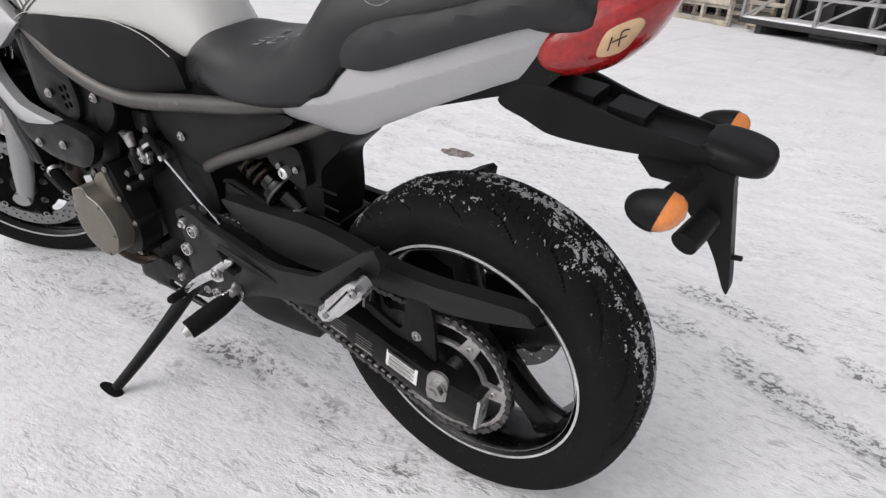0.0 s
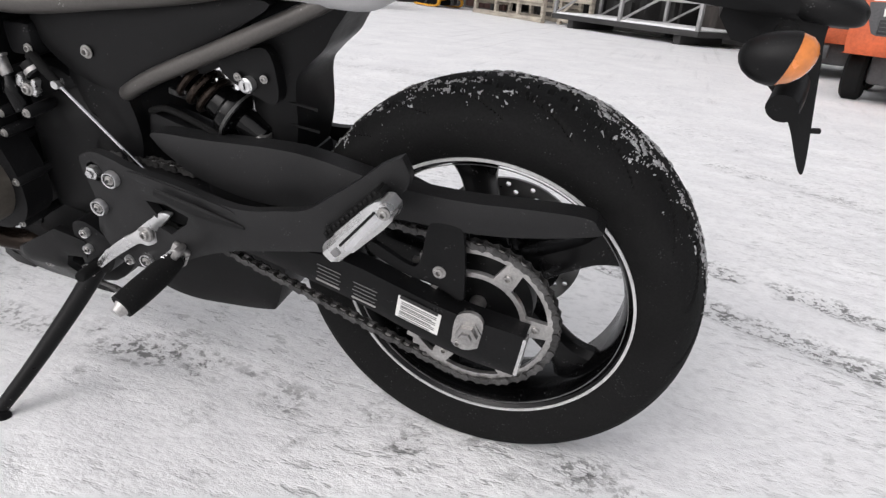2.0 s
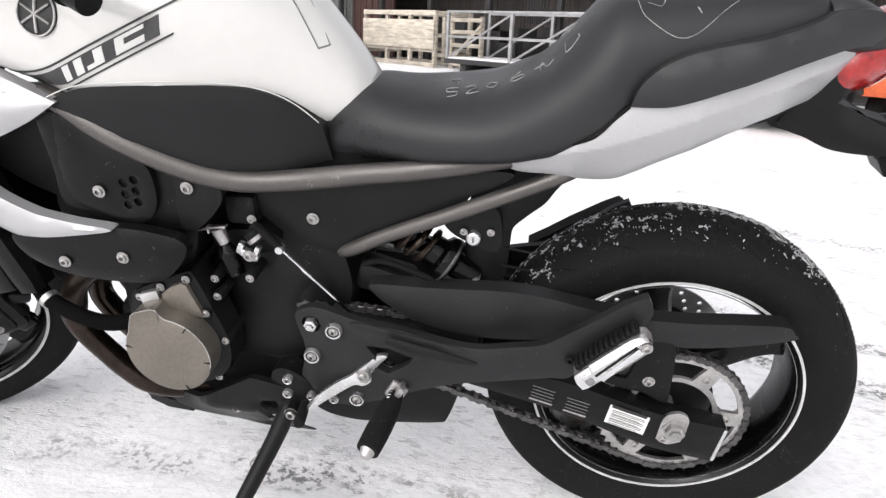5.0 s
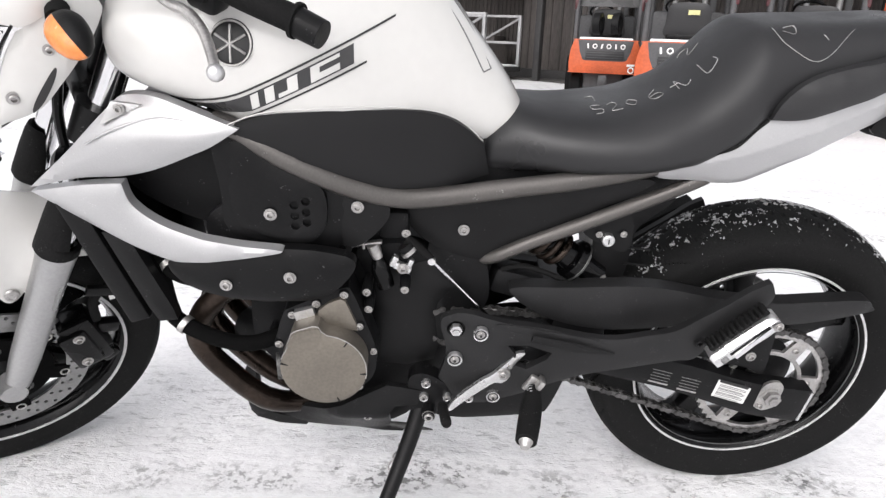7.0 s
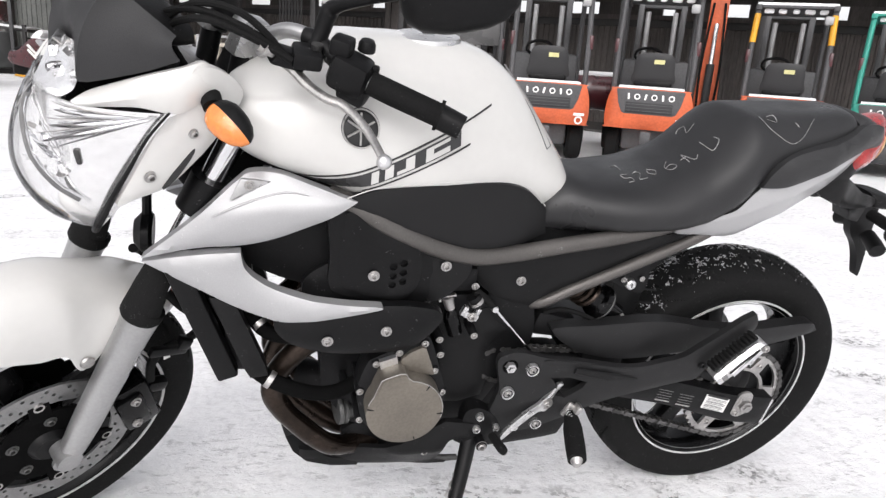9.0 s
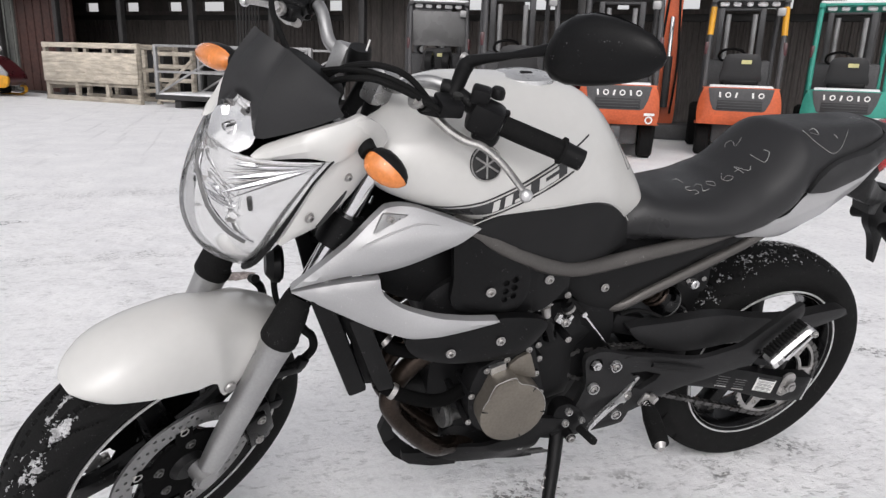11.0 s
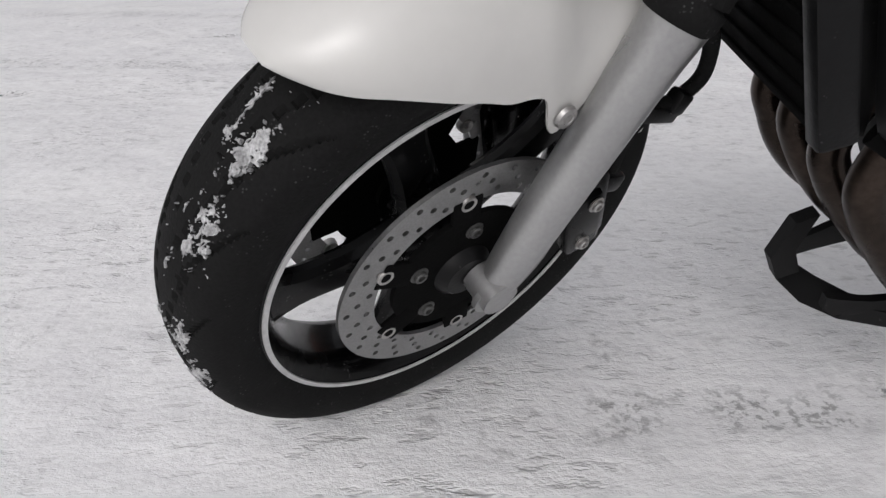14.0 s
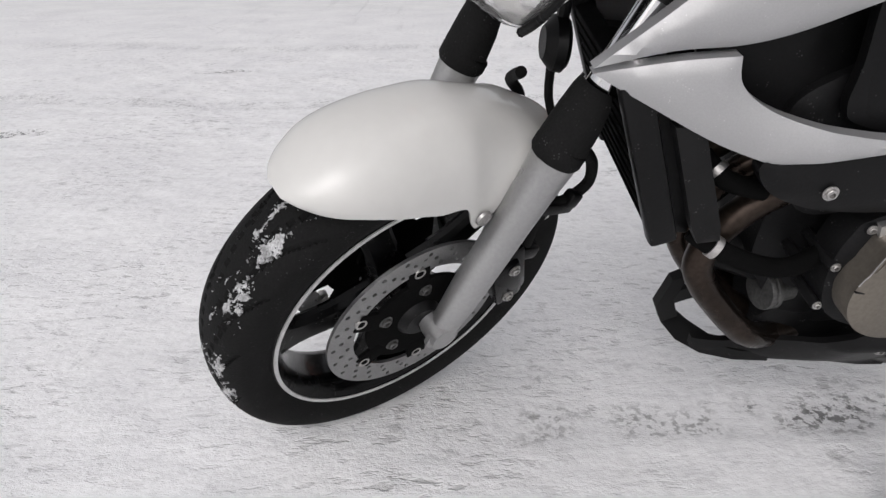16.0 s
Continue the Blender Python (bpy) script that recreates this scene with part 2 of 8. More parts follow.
FORK = mat("grey_fork_paint", (0.36, 0.36, 0.36), 0.36, metal=0.8, var=0.08, scale=9, fine=200, bump=0.05, coat=0.2)
# very dark matt black; includes the shade between closely packed radiator fins
CORE = mat("shaded_matt_black", (0.004, 0.004, 0.004), 0.9, spec=0.05, var=0.3, scale=20, fine=300, bump=0.2)
STEEL = mat("worn_steel", (0.42, 0.41, 0.40), 0.42, metal=0.9, var=0.25, scale=30, fine=260, bump=0.12, dist=0.0006)
ALU = mat("polished_aluminium", (0.66, 0.66, 0.66), 0.3, metal=0.9, var=0.12, scale=26, fine=300, bump=0.1, dist=0.0006)
CHROME = mat("chrome", (0.75, 0.75, 0.76), 0.1, metal=1.0, var=0.05, bump=0.02, rough_var=0.05)
DISC = mat("brushed_disc_steel", (0.27, 0.27, 0.27), 0.42, metal=0.85, var=0.15, scale=40, fine=400, bump=0.1, dist=0.0004)
PIPE = mat("heat_browned_steel", (0.034, 0.025, 0.020), 0.30, metal=0.8, var=0.4, scale=12, fine=120, bump=0.1, dist=0.0006)
DULL = mat("dull_grimy_metal", (0.10, 0.10, 0.098), 0.45, metal=0.7, var=0.4, scale=30, fine=200, bump=0.15, dist=0.0006)
GUARD = mat("grey_black_casting", (0.0135, 0.0135, 0.014), 0.5, spec=0.28, var=0.22, scale=9, fine=500, bump=0.15, specks=0.06, speck_color=(0.12, 0.12, 0.12), speck_scale=260)
TRIM = mat("grey_black_trim", (0.022, 0.022, 0.023), 0.5, spec=0.4, var=0.2, scale=9, fine=700, bump=0.15)
VINYL = mat("black_seat_vinyl", (0.016, 0.016, 0.017), 0.42, spec=0.44, var=0.15, scale=7, fine=900, bump=0.35, dist=0.0008)
STRIPE = mat("pale_grey_tape", (0.47, 0.47, 0.47), 0.5, var=0.15, scale=30, bump=0.03)
CHALK = mat("pale_marker", (0.28, 0.28, 0.275), 0.8, var=0.3, scale=80, bump=0.1)
PAPER = mat("white_label", (0.72, 0.72, 0.70), 0.5, var=0.06, scale=30, bump=0.02)
GREYINK = mat("grey_ink", (0.16, 0.16, 0.16), 0.6, var=0.1, bump=0.0)
BANDGREY = mat("dark_grey_decal", (0.035, 0.035, 0.036), 0.4, var=0.15, bump=0.0)
BLACKINK = mat("black_ink", (0.02, 0.02, 0.02), 0.45, var=0.1, bump=0.0)
ORANGE = mat("orange_lens", (0.78, 0.25, 0.055), 0.16, var=0.12, scale=60, fine=160, bump=0.25, coat=0.6, trans=0.15)
RED = mat("red_lens", (0.32, 0.010, 0.010), 0.14, var=0.25, scale=60, fine=180, bump=0.3, coat=0.7, trans=0.1)
BEIGE = mat("beige_sticker", (0.62, 0.42, 0.25), 0.6, var=0.08, bump=0.02)
SNOWBIT = mat("packed_snow", (0.36, 0.363, 0.367), 0.85, var=0.5, scale=90, fine=420, bump=0.5)
REFLECTOR = mat("lamp_reflector", (0.92, 0.92, 0.92), 0.10, metal=0.80, var=0.05, scale=50, bump=0.05, rough_var=0.05)


def glass_mat(name, ior=1.45):
    """Clear thin plastic: see-through, with a mirror gloss that grows towards grazing angles."""
    m = bpy.data.materials.new(name)
    m.use_nodes = True
    nt = m.node_tree
    N, L = nt.nodes, nt.links
    N.clear()
    out, mx = N.new("ShaderNodeOutputMaterial"), N.new("ShaderNodeMixShader")
    tr, gl, fr = N.new("ShaderNodeBsdfTransparent"), N.new("ShaderNodeBsdfGlossy"), N.new("ShaderNodeFresnel")
    tr.inputs["Color"].default_value = (0.96, 0.96, 0.96, 1)
    gl.inputs["Roughness"].default_value = 0.03
    fr.inputs["IOR"].default_value = ior
    L.new(fr.outputs[0], mx.inputs[0])
    L.new(tr.outputs[0], mx.inputs[1])
    L.new(gl.outputs[0], mx.inputs[2])
    L.new(mx.outputs[0], out.inputs["Surface"])
    return m


LENS = glass_mat("clear_lens", 1.16)

# ---- ground: trodden snow, one sheet to the horizon ----
def graded(lo, hi, fine, far):
    """Coordinates, fine between lo and hi, widening outward to far."""
    mid = list(np.arange(lo, hi, fine))
    out, left, s = [], [], fine
    x = hi
    while x < far:
        out.append(x)
        s *= 1.22
        x += s
    out.append(far)
    s, x = fine, lo
    while x > -far:
        s *= 1.22
        x -= s
        left.append(max(x, -far))
    return np.array(left[::-1] + mid + out)


gx, gy = graded(-3.9, 1.7, 0.022, 400.0), graded(-0.9, 3.7, 0.022, 400.0)
GX, GY = np.meshgrid(gx, gy)


def value_noise(X, Y, s, seed):
    """Smooth noise between 0 and 1 on a lattice of size s."""
    def rnd(i, j):
        v = np.sin(i * 127.1 + j * 311.7 + seed * 74.7) * 43758.5453
        return v - np.floor(v)
    x, y = X / s, Y / s
    i, j = np.floor(x), np.floor(y)
    u, v = x - i, y - j
    u, v = u * u * (3 - 2 * u), v * v * (3 - 2 * v)
    return (rnd(i, j) * (1 - u) + rnd(i + 1, j) * u) * (1 - v) + (rnd(i, j + 1) * (1 - u) + rnd(i + 1, j + 1) * u) * v


def track(X, Y, pts, width):
    """How near a point is to a broken line, 1 on it, 0 past its width."""
    d = np.full(X.shape, 9.0)
    for (x0, y0), (x1, y1) in zip(pts, pts[1:]):
        l2 = (x1 - x0) ** 2 + (y1 - y0) ** 2
        u = np.clip(((X - x0) * (x1 - x0) + (Y - y0) * (y1 - y0)) / l2, 0, 1)
        d = np.minimum(d, np.hypot(X - x0 - u * (x1 - x0), Y - y0 - u * (y1 - y0)))
    return np.clip(1 - d / width, 0, 1)


n1, n2, n3, n4 = (value_noise(GX, GY, s, k) for k, s in enumerate((0.9, 0.27, 0.09, 0.045)))
near = np.exp(-np.maximum(np.hypot(GX + 0.8, GY - 0.8) - 3.0, 0) / 2.0)
tyre_lines = [
    ([(-0.82, -0.07), (-0.58, -0.055), (-0.3, -0.08), (-0.04, -0.11), (0.25, -0.06)], 0.055, 0.9),
    ([(-1.34, -0.12), (-1.14, -0.07), (-0.9, -0.08), (-0.64, -0.08)], 0.05, 0.6),
    ([(0.10, 0.88), (0.34, 0.76), (0.62, 0.63), (1.2, 0.35)], 0.075, 0.9),
    ([(0.15, 1.12), (0.45, 1.01), (0.72, 0.92), (1.6, 0.6)], 0.075, 0.9),
    ([(0.5, 2.45), (0.8, 2.3), (1.15, 2.05), (1.6, 1.85)], 0.09, 0.6),
    ([(-3.3, 1.84), (-3.05, 1.88)], 0.07, 1.0), ([(-2.75, 3.3), (-2.5, 3.36)], 0.06, 1.0),
    ([(-3.6, 2.6), (-2.2, 2.35), (-0.6, 2.5)], 0.12, 0.4), ([(-4.5, 4.6), (-2.6, 4.2), (-0.4, 4.4)], 0.14, 0.4),
]
dirt = np.zeros(GX.shape)
for line, w, k in tyre_lines:
    dirt = np.maximum(dirt, k * np.minimum(track(GX, GY, line, w) * 2.2, 1) * np.clip((n3 * 0.6 + n4 * 0.6 - 0.42) * 4, 0, 1))
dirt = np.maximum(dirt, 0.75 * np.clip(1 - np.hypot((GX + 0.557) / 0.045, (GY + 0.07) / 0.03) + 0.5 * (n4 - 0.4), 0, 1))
dirt = np.maximum(dirt, 0.35 * np.clip((n4 + n3 * 0.7 - 1.28) * 6, 0, 1))
height = 0.016 * (n1 - 0.5) + 0.010 * (n2 - 0.5) + near * (0.006 * (n3 - 0.5) + 0.005 * (n4 - 0.5)) - 0.008 * np.minimum(dirt, 1)
height = height * np.exp(-np.maximum(np.hypot(GX, GY) - 30, 0) / 20)
for cx, cy, r, lift in ((0.0, -0.02, 0.16, 0.012), (-1.437, -0.04, 0.16, 0.012), (-0.77, -0.33, 0.05, -0.002)):
    k = np.exp(-((GX - cx) ** 2 + (GY - cy) ** 2) / (2 * r * r))
    height = height * (1 - k) + lift * k
nx, ny = len(gx), len(gy)
me = bpy.data.meshes.new("ground")
co = np.stack([GX.ravel(), GY.ravel(), height.ravel()], -1).astype(np.float32)
ii = np.arange(nx * ny).reshape(ny, nx)
quads = np.stack([ii[:-1, :-1], ii[:-1, 1:], ii[1:, 1:], ii[1:, :-1]], -1).reshape(-1, 4)
me.from_pydata(co.tolist(), [], quads.tolist())
me.shade_smooth()
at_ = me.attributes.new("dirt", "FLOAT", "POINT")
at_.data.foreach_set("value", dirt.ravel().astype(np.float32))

SNOW = bpy.data.materials.new("trodden_snow")
SNOW.use_nodes = True
nt = SNOW.node_tree
N, L = nt.nodes, nt.links
b = N["Principled BSDF"]
tc = N.new("ShaderNodeTexCoord")


def snow_noise(s, detail=5.0, rough=0.6):
    t = N.new("ShaderNodeTexNoise")
    t.inputs["Scale"].default_value, t.inputs["Detail"].default_value, t.inputs["Roughness"].default_value = s, detail, rough
    L.new(tc.outputs["Object"], t.inputs["Vector"])
    return t.outputs["Fac"]


def ramp(src, stops):
    r = N.new("ShaderNodeValToRGB")
    while len(r.color_ramp.elements) < len(stops):
        r.color_ramp.elements.new(0.5)
    for e, (p, c) in zip(r.color_ramp.elements, stops):
        e.position, e.color = p, (*c, 1)
    L.new(src, r.inputs[0])
    return r.outputs[0]


def maths(op, a, c):
    n = N.new("ShaderNodeMath")
    n.operation = op
    for k, v in enumerate((a, c)):
        if isinstance(v, (int, float)):
            n.inputs[k].default_value = v
        else:
            L.new(v, n.inputs[k])
    return n.outputs[0]


base = ramp(snow_noise(2.2), [(0.3, (0.82, 0.82, 0.83)), (0.7, (0.92, 0.92, 0.92))])
grain = ramp(snow_noise(38, 6.0, 0.7), [(0.30, (0.70, 0.70, 0.70)), (0.52, (1, 1, 1))])
# sparse grey flecks, and shade painted into dints, in patches drawn out along the drive
drawn = N.new("ShaderNodeMapping")
drawn.inputs["Scale"].default_value, drawn.inputs["Rotation"].default_value = (0.45, 1.0, 1.0), (0, 0, radians(-12))
L.new(tc.outputs["Object"], drawn.inputs["Vector"])


def drawn_noise(s, detail, rough):
    t = N.new("ShaderNodeTexNoise")
    t.inputs["Scale"].default_value, t.inputs["Detail"].default_value, t.inputs["Roughness"].default_value = s, detail, rough
    L.new(drawn.outputs[0], t.inputs["Vector"])
    return t.outputs["Fac"]


patch = ramp(snow_noise(1.7, 3.0), [(0.40, (0, 0, 0)), (0.62, (1, 1, 1))])
dints = ramp(drawn_noise(46, 3.0, 0.6), [(0.56, (0, 0, 0)), (0.66, (1, 1, 1))])
fleck_shade = maths("MULTIPLY", dints, maths("ADD", maths("MULTIPLY", patch, 0.55), 0.06))
mix = N.new("ShaderNodeMix")
mix.data_type, mix.blend_type = "RGBA", "MULTIPLY"
mix.inputs[0].default_value = 0.42
L.new(base, mix.inputs[6])
L.new(grain, mix.inputs[7])
mix3 = N.new("ShaderNodeMix")
mix3.data_type = "RGBA"
mix3.inputs[7].default_value = (0.46, 0.46, 0.46, 1)
L.new(fleck_shade, mix3.inputs[0])
L.new(mix.outputs[2], mix3.inputs[6])
at = N.new("ShaderNodeAttribute")
at.attribute_name = "dirt"
brk = ramp(snow_noise(48, 4.0, 0.7), [(0.5, (0, 0, 0)), (0.58, (1, 1, 1))])
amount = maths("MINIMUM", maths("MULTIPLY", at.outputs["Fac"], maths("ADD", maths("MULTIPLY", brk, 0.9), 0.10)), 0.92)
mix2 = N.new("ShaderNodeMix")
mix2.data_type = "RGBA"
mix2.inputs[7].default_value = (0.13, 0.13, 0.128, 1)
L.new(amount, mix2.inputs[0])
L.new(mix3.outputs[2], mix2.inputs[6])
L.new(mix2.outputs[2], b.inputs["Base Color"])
b.inputs["Roughness"].default_value = 0.8
b.inputs["Subsurface Weight"].default_value = 0.0
bp = N.new("ShaderNodeBump")
bp.inputs["Strength"].default_value, bp.inputs["Distance"].default_value = 0.6, 0.011
L.new(maths("SUBTRACT", maths("MULTIPLY", maths("ADD", snow_noise(20, 6.0, 0.68), maths("MULTIPLY", drawn_noise(60, 4.0, 0.7), 0.5)), maths("ADD", maths("MULTIPLY", patch, 0.6), 0.5)), maths("MULTIPLY", fleck_shade, 0.6)), bp.inputs["Height"])
L.new(bp.outputs[0], b.inputs["Normal"])
me.materials.append(SNOW)
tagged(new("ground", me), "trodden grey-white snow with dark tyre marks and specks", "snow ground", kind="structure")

# ---- the motorcycle, leaning on its side stand; forward is -x, its left side -y ----
LEAN, STEER = 11.65, 35.4
bike = thing("motorcycle", "white and silver motorcycle with black engine, on its side stand", "motorcycle", pose(0, 0, 0, LEAN, 0, 0))
AXIS = Vector((math.sin(radians(26)), 0, math.cos(radians(26))))
PIVOT = Vector((-1.5435, 0, 0))
ST = Matrix.Translation(PIVOT) @ Matrix.Rotation(radians(STEER), 4, AXIS) @ Matrix.Translation(-PIVOT)

# -- wheels --
def tyre_mesh(R, half, bead, segs, lugs):
    s = half / 0.081
    right = [(bead - 0.002, 0.056 * s), (bead + 0.006, 0.066 * s), (bead + (R - bead) * 0.32, 0.078 * s), (bead + (R - bead) * 0.55, 0.081 * s),
             (bead + (R - bead) * 0.72, 0.077 * s), (bead + (R - bead) * 0.86, 0.062 * s), (bead + (R - bead) * 0.955, 0.038 * s), (R, 0)]
    prof = spline([(r, -h, 0) for r, h in right] + [(r, h, 0) for r, h in right[-2::-1]], 6)
    m = len(prof)

    def groove(a, r, h):
        q = abs(h) / half
        if r < bead + (R - bead) * 0.55 or q < 0.05:
            return 0
        turn_ = a * lugs / (2 * math.pi) + (0.5 if h > 0 else 0)
        for k, (lo, hi, lean, wide) in enumerate(((0.06, 0.62, 2.2, 0.05), (0.34, 0.95, 1.5, 0.045))):
            ph = (turn_ * 0.5 + lean * q + 0.5 * k) % 1
            if lo < q < hi and abs(ph - 0.5) < wide * min((q - lo) / 0.12, (hi - q) / 0.12, 1):
                return -0.0045
        return 0

    return lathe([(p.x, p.y) for p in prof], segs, wobble=groove, cap=False), [(p.x, p.y) for p in prof]


def snow_on_tyre(prof, R, half, spans, seed, thick=0.0022):
    """Ragged crusts of snow caught in the tread: (angles, across, how much)."""
    top = [(r, h) for r, h in prof if r > R * 0.86]
    hs, rs = [q[1] for q in top], [q[0] for q in top]
    na, nh = 1800, 96
    seedv = Vector((seed * 3.1, seed * 1.7, 0))
    bm = bmesh.new()
    verts = {}

    def vert(i, j):
        if (i, j) not in verts:
            a, h = 2 * math.pi * i / na, half * 0.9 * (2 * j / nh - 1)
            n_ = noise.noise(Vector((math.cos(a) * 45, math.sin(a) * 45, h * 150)) + seedv)
            jit = 0.0012 * n_
            r = float(np.interp(h, hs, rs)) + thick * (0.45 + 0.8 * n_)
            verts[(i, j)] = bm.verts.new((r * math.cos(a + jit * 3), h + jit, r * math.sin(a + jit * 3)))
        return verts[(i, j)]

    for i in range(na):
        a = 2 * math.pi * (i + 0.5) / na
        deg = math.degrees(a)
        for j in range(nh):
            q = 0.9 * (2 * (j + 0.5) / nh - 1)
            want = 0.0
            for a0, a1, h0, h1, amount in spans:
                d = (deg - (a0 + a1) / 2 + 180) % 360 - 180
                fa = max(0, 1 - abs(d) / ((a1 - a0) / 2)) ** 0.35 if abs(d) < (a1 - a0) / 2 else 0
                fh = math.exp(-((q - (h0 + h1) / 2) / ((h1 - h0) / 2)) ** 2 * 1.2)
                want = max(want, amount * fa * fh)
            if want < 0.05:
                continue
            p = Vector((math.cos(a), math.sin(a), 0)) * R
            n1_ = noise.noise(Vector((p.x * 26, p.y * 26, q * 2.4)) + seedv)
            n2_ = noise.noise(Vector((p.x * 90, p.y * 90, q * 8)) + seedv)
            n3_ = noise.noise(Vector((p.x * 240, p.y * 240, q * 20)) + seedv)
            n4_ = noise.noise(Vector((p.x * 520, p.y * 520, q * 42)) + seedv)
            if 0.40 * n1_ + 0.36 * n2_ + 0.34 * n3_ + 0.26 * n4_ > 0.50 - 0.5 * want:
                bm.faces.new((vert(i, j), vert((i + 1) % na, j), vert((i + 1) % na, j + 1), vert(i, j + 1)))
    bmesh.ops.smooth_vert(bm, verts=list(bm.verts), factor=0.5, use_axis_x=True, use_axis_y=True, use_axis_z=True)
    ext = bmesh.ops.extrude_face_region(bm, geom=list(bm.faces))
    for v in ext["geom"]:
        if isinstance(v, bmesh.types.BMVert):
            v.co.x *= 1 - 0.004 / R
            v.co.z *= 1 - 0.004 / R
    return bm


def wheel(name, bead, half, turn, hub_r, hub_half, at, label, thick=0.026, aside=0.0):
    """Cast wheel: rim barrel with spokes and hub as parts of it."""
    s = half
    prof = [(bead + 0.010, -s), (bead + 0.003, -s - 0.003), (bead - 0.006, -s + 0.004), (bead - 0.016, -s * 0.55), (bead - 0.018, s * 0.55), (bead - 0.006, s - 0.004),
            (bead + 0.003, s + 0.003), (bead + 0.010, s), (bead - 0.002, s * 0.8), (bead - 0.004, -s * 0.8)]
    rim = part(name, lathe(prof, 110, True), GLOSS, bike, label, at)
    rings = []
    r1 = bead - 0.010
    for u in np.linspace(0, 1, 15):
        r = hub_r * 0.6 + (r1 - hub_r * 0.6) * u
        w = 0.036 - 0.012 * math.sin(min(u / 0.6, 1) * math.pi * 0.5) + 0.027 * max((u - 0.68) / 0.32, 0) ** 2.0
        t = thick - 0.25 * thick * u
        c = Vector((r, aside * min(u * 2, 1), 0))
        sec = [(-1, -0.35), (-0.72, -0.92), (-0.4, -1), (0.4, -1), (0.72, -0.92), (1, -0.35), (1, 0.35), (0.72, 0.92), (-0.72, 0.92), (-1, 0.35)]
        rings.append([c + Vector((0, t * q, w * p)) for p, q in sec])
    spoke = finish(loft(rings), "spoke", 30)
    for k in range(5):
        part("spoke", spoke, GLOSS, rim, at=pose(0, 0, 0, 0, -(turn + 72 * k), 0))
    part("hub", lathe([(0, -hub_half), (hub_r * 0.7, -hub_half), (hub_r * 0.75, -hub_half * 0.7), (hub_r, -hub_half * 0.5), (hub_r, hub_half * 0.5), (hub_r * 0.75, hub_half * 0.7), (hub_r * 0.7, hub_half), (0, hub_half)], 40), GLOSS, rim)
    part("valve", tube([(-r1 + 0.004, -0.005, 0), (-r1 + 0.035, -0.03, 0)], 0.004, 8, 1), STEEL, rim, at=pose(0, 0, 0, 0, -(turn + 36), 0))
    return rim


def ring_stripe(r0, r1, y):
    return lathe([(r0, y), (r1, y), (r1, y + 0.002), (r0, y + 0.002)], 120, True)


def brake_disc(r0, r1, holes, thick=0.005, rows=3, hole_r=0.0042):
    outer = [(r1 * math.cos(t), r1 * math.sin(t)) for t in np.linspace(0, 2 * math.pi, 96, endpoint=False)]
    cuts = [circle(0, 0, r0, 60)]
    for k in range(holes):
        rr = r0 + (r1 - r0) * (0.22 + 0.56 * (k % rows) / max(rows - 1, 1))
        a = 2 * math.pi * k / holes
        cuts.append(circle(rr * math.cos(a), rr * math.sin(a), hole_r, 10))
    return panel(outer, -thick / 2, thick, 0, 0.01, cuts, 0.03, smooth=False)


RC = Matrix.Translation((-0.004, 0.017, 0.31))
rear_wheel = wheel("rear_wheel", 0.216, 0.062, 29, 0.052, 0.07, RC, "gloss black five-spoke cast wheel")
tm, tprof = tyre_mesh(0.3065, 0.081, 0.216, 900, 38)
part("tyre", tm, RUBBER, rear_wheel, "worn black tyre with snow in the tread")
tagged(part("caught_snow", snow_on_tyre(tprof, 0.3065, 0.081, [(-40, 110, -0.40, 0.1, 0.92), (-60, 175, -0.05, 0.9, 0.88), (92, 165, -0.85, 0.1, 0.66), (20, 92, -0.75, -0.2, 0.60)], 3), SNOWBIT, rear_wheel, "white snow caught in the tread"), kind="stuff")
part("rim_stripe", ring_stripe(0.2155, 0.2195, -0.0675), STRIPE, rear_wheel, "pale grey rim tape")
part("rim_lip", ring_stripe(0.2075, 0.2083, -0.0615), DISC, rear_wheel)
part("rear_brake_disc", moved(brake_disc(0.078, 0.1225, 54, rows=3), pose(0, 0.085, 0)), DISC, rear_wheel, "drilled steel brake disc")
part("disc_carrier", lathe([(0.02, 0.07), (0.082, 0.08), (0.082, 0.088), (0.02, 0.09)], 40, True), SATIN, rear_wheel)
part("sprocket_carrier", lathe([(0, -0.08), (0.06, -0.08), (0.078, -0.07), (0.078, -0.045), (0.06, -0.03), (0, -0.03)], 40), SATIN, rear_wheel)
part("axle", lathe([(0, -0.15), (0.0125, -0.15), (0.0125, 0.15), (0, 0.15)], 20), STEEL, rear_wheel)

# sprocket with arc windows
TEETH = 46
sp_outer = []
for k in range(TEETH * 4):
    a = 2 * math.pi * k / (TEETH * 4)
    rr = 0.1165 + 0.0035 * math.cos(a * TEETH)
    sp_outer.append((rr * math.cos(a), rr * math.sin(a)))
windows = [circle(0, 0, 0.066, 48)]
for k in range(6):
    a0 = radians(60 * k + 7)
    arc = [(0.1040 * math.cos(a), 0.1040 * math.sin(a)) for a in np.linspace(a0, a0 + radians(46), 11)]
    arc += [(0.0735 * math.cos(a), 0.0735 * math.sin(a)) for a in np.linspace(a0 + radians(41), a0 + radians(5), 10)]
    windows.append(arc)
sprocket = part("rear_sprocket", panel(sp_outer, -0.0035, 0.007, 0, 0.01, windows, 0.03, smooth=False), STEEL, bike, "worn steel rear sprocket", Matrix.Translation((0, -0.093, 0.31)))
for k in range(6):
    a = radians(60 * k)
    bolt(sprocket, (0.087 * math.cos(a), -0.004, 0.087 * math.sin(a)), 0.006, STEEL)

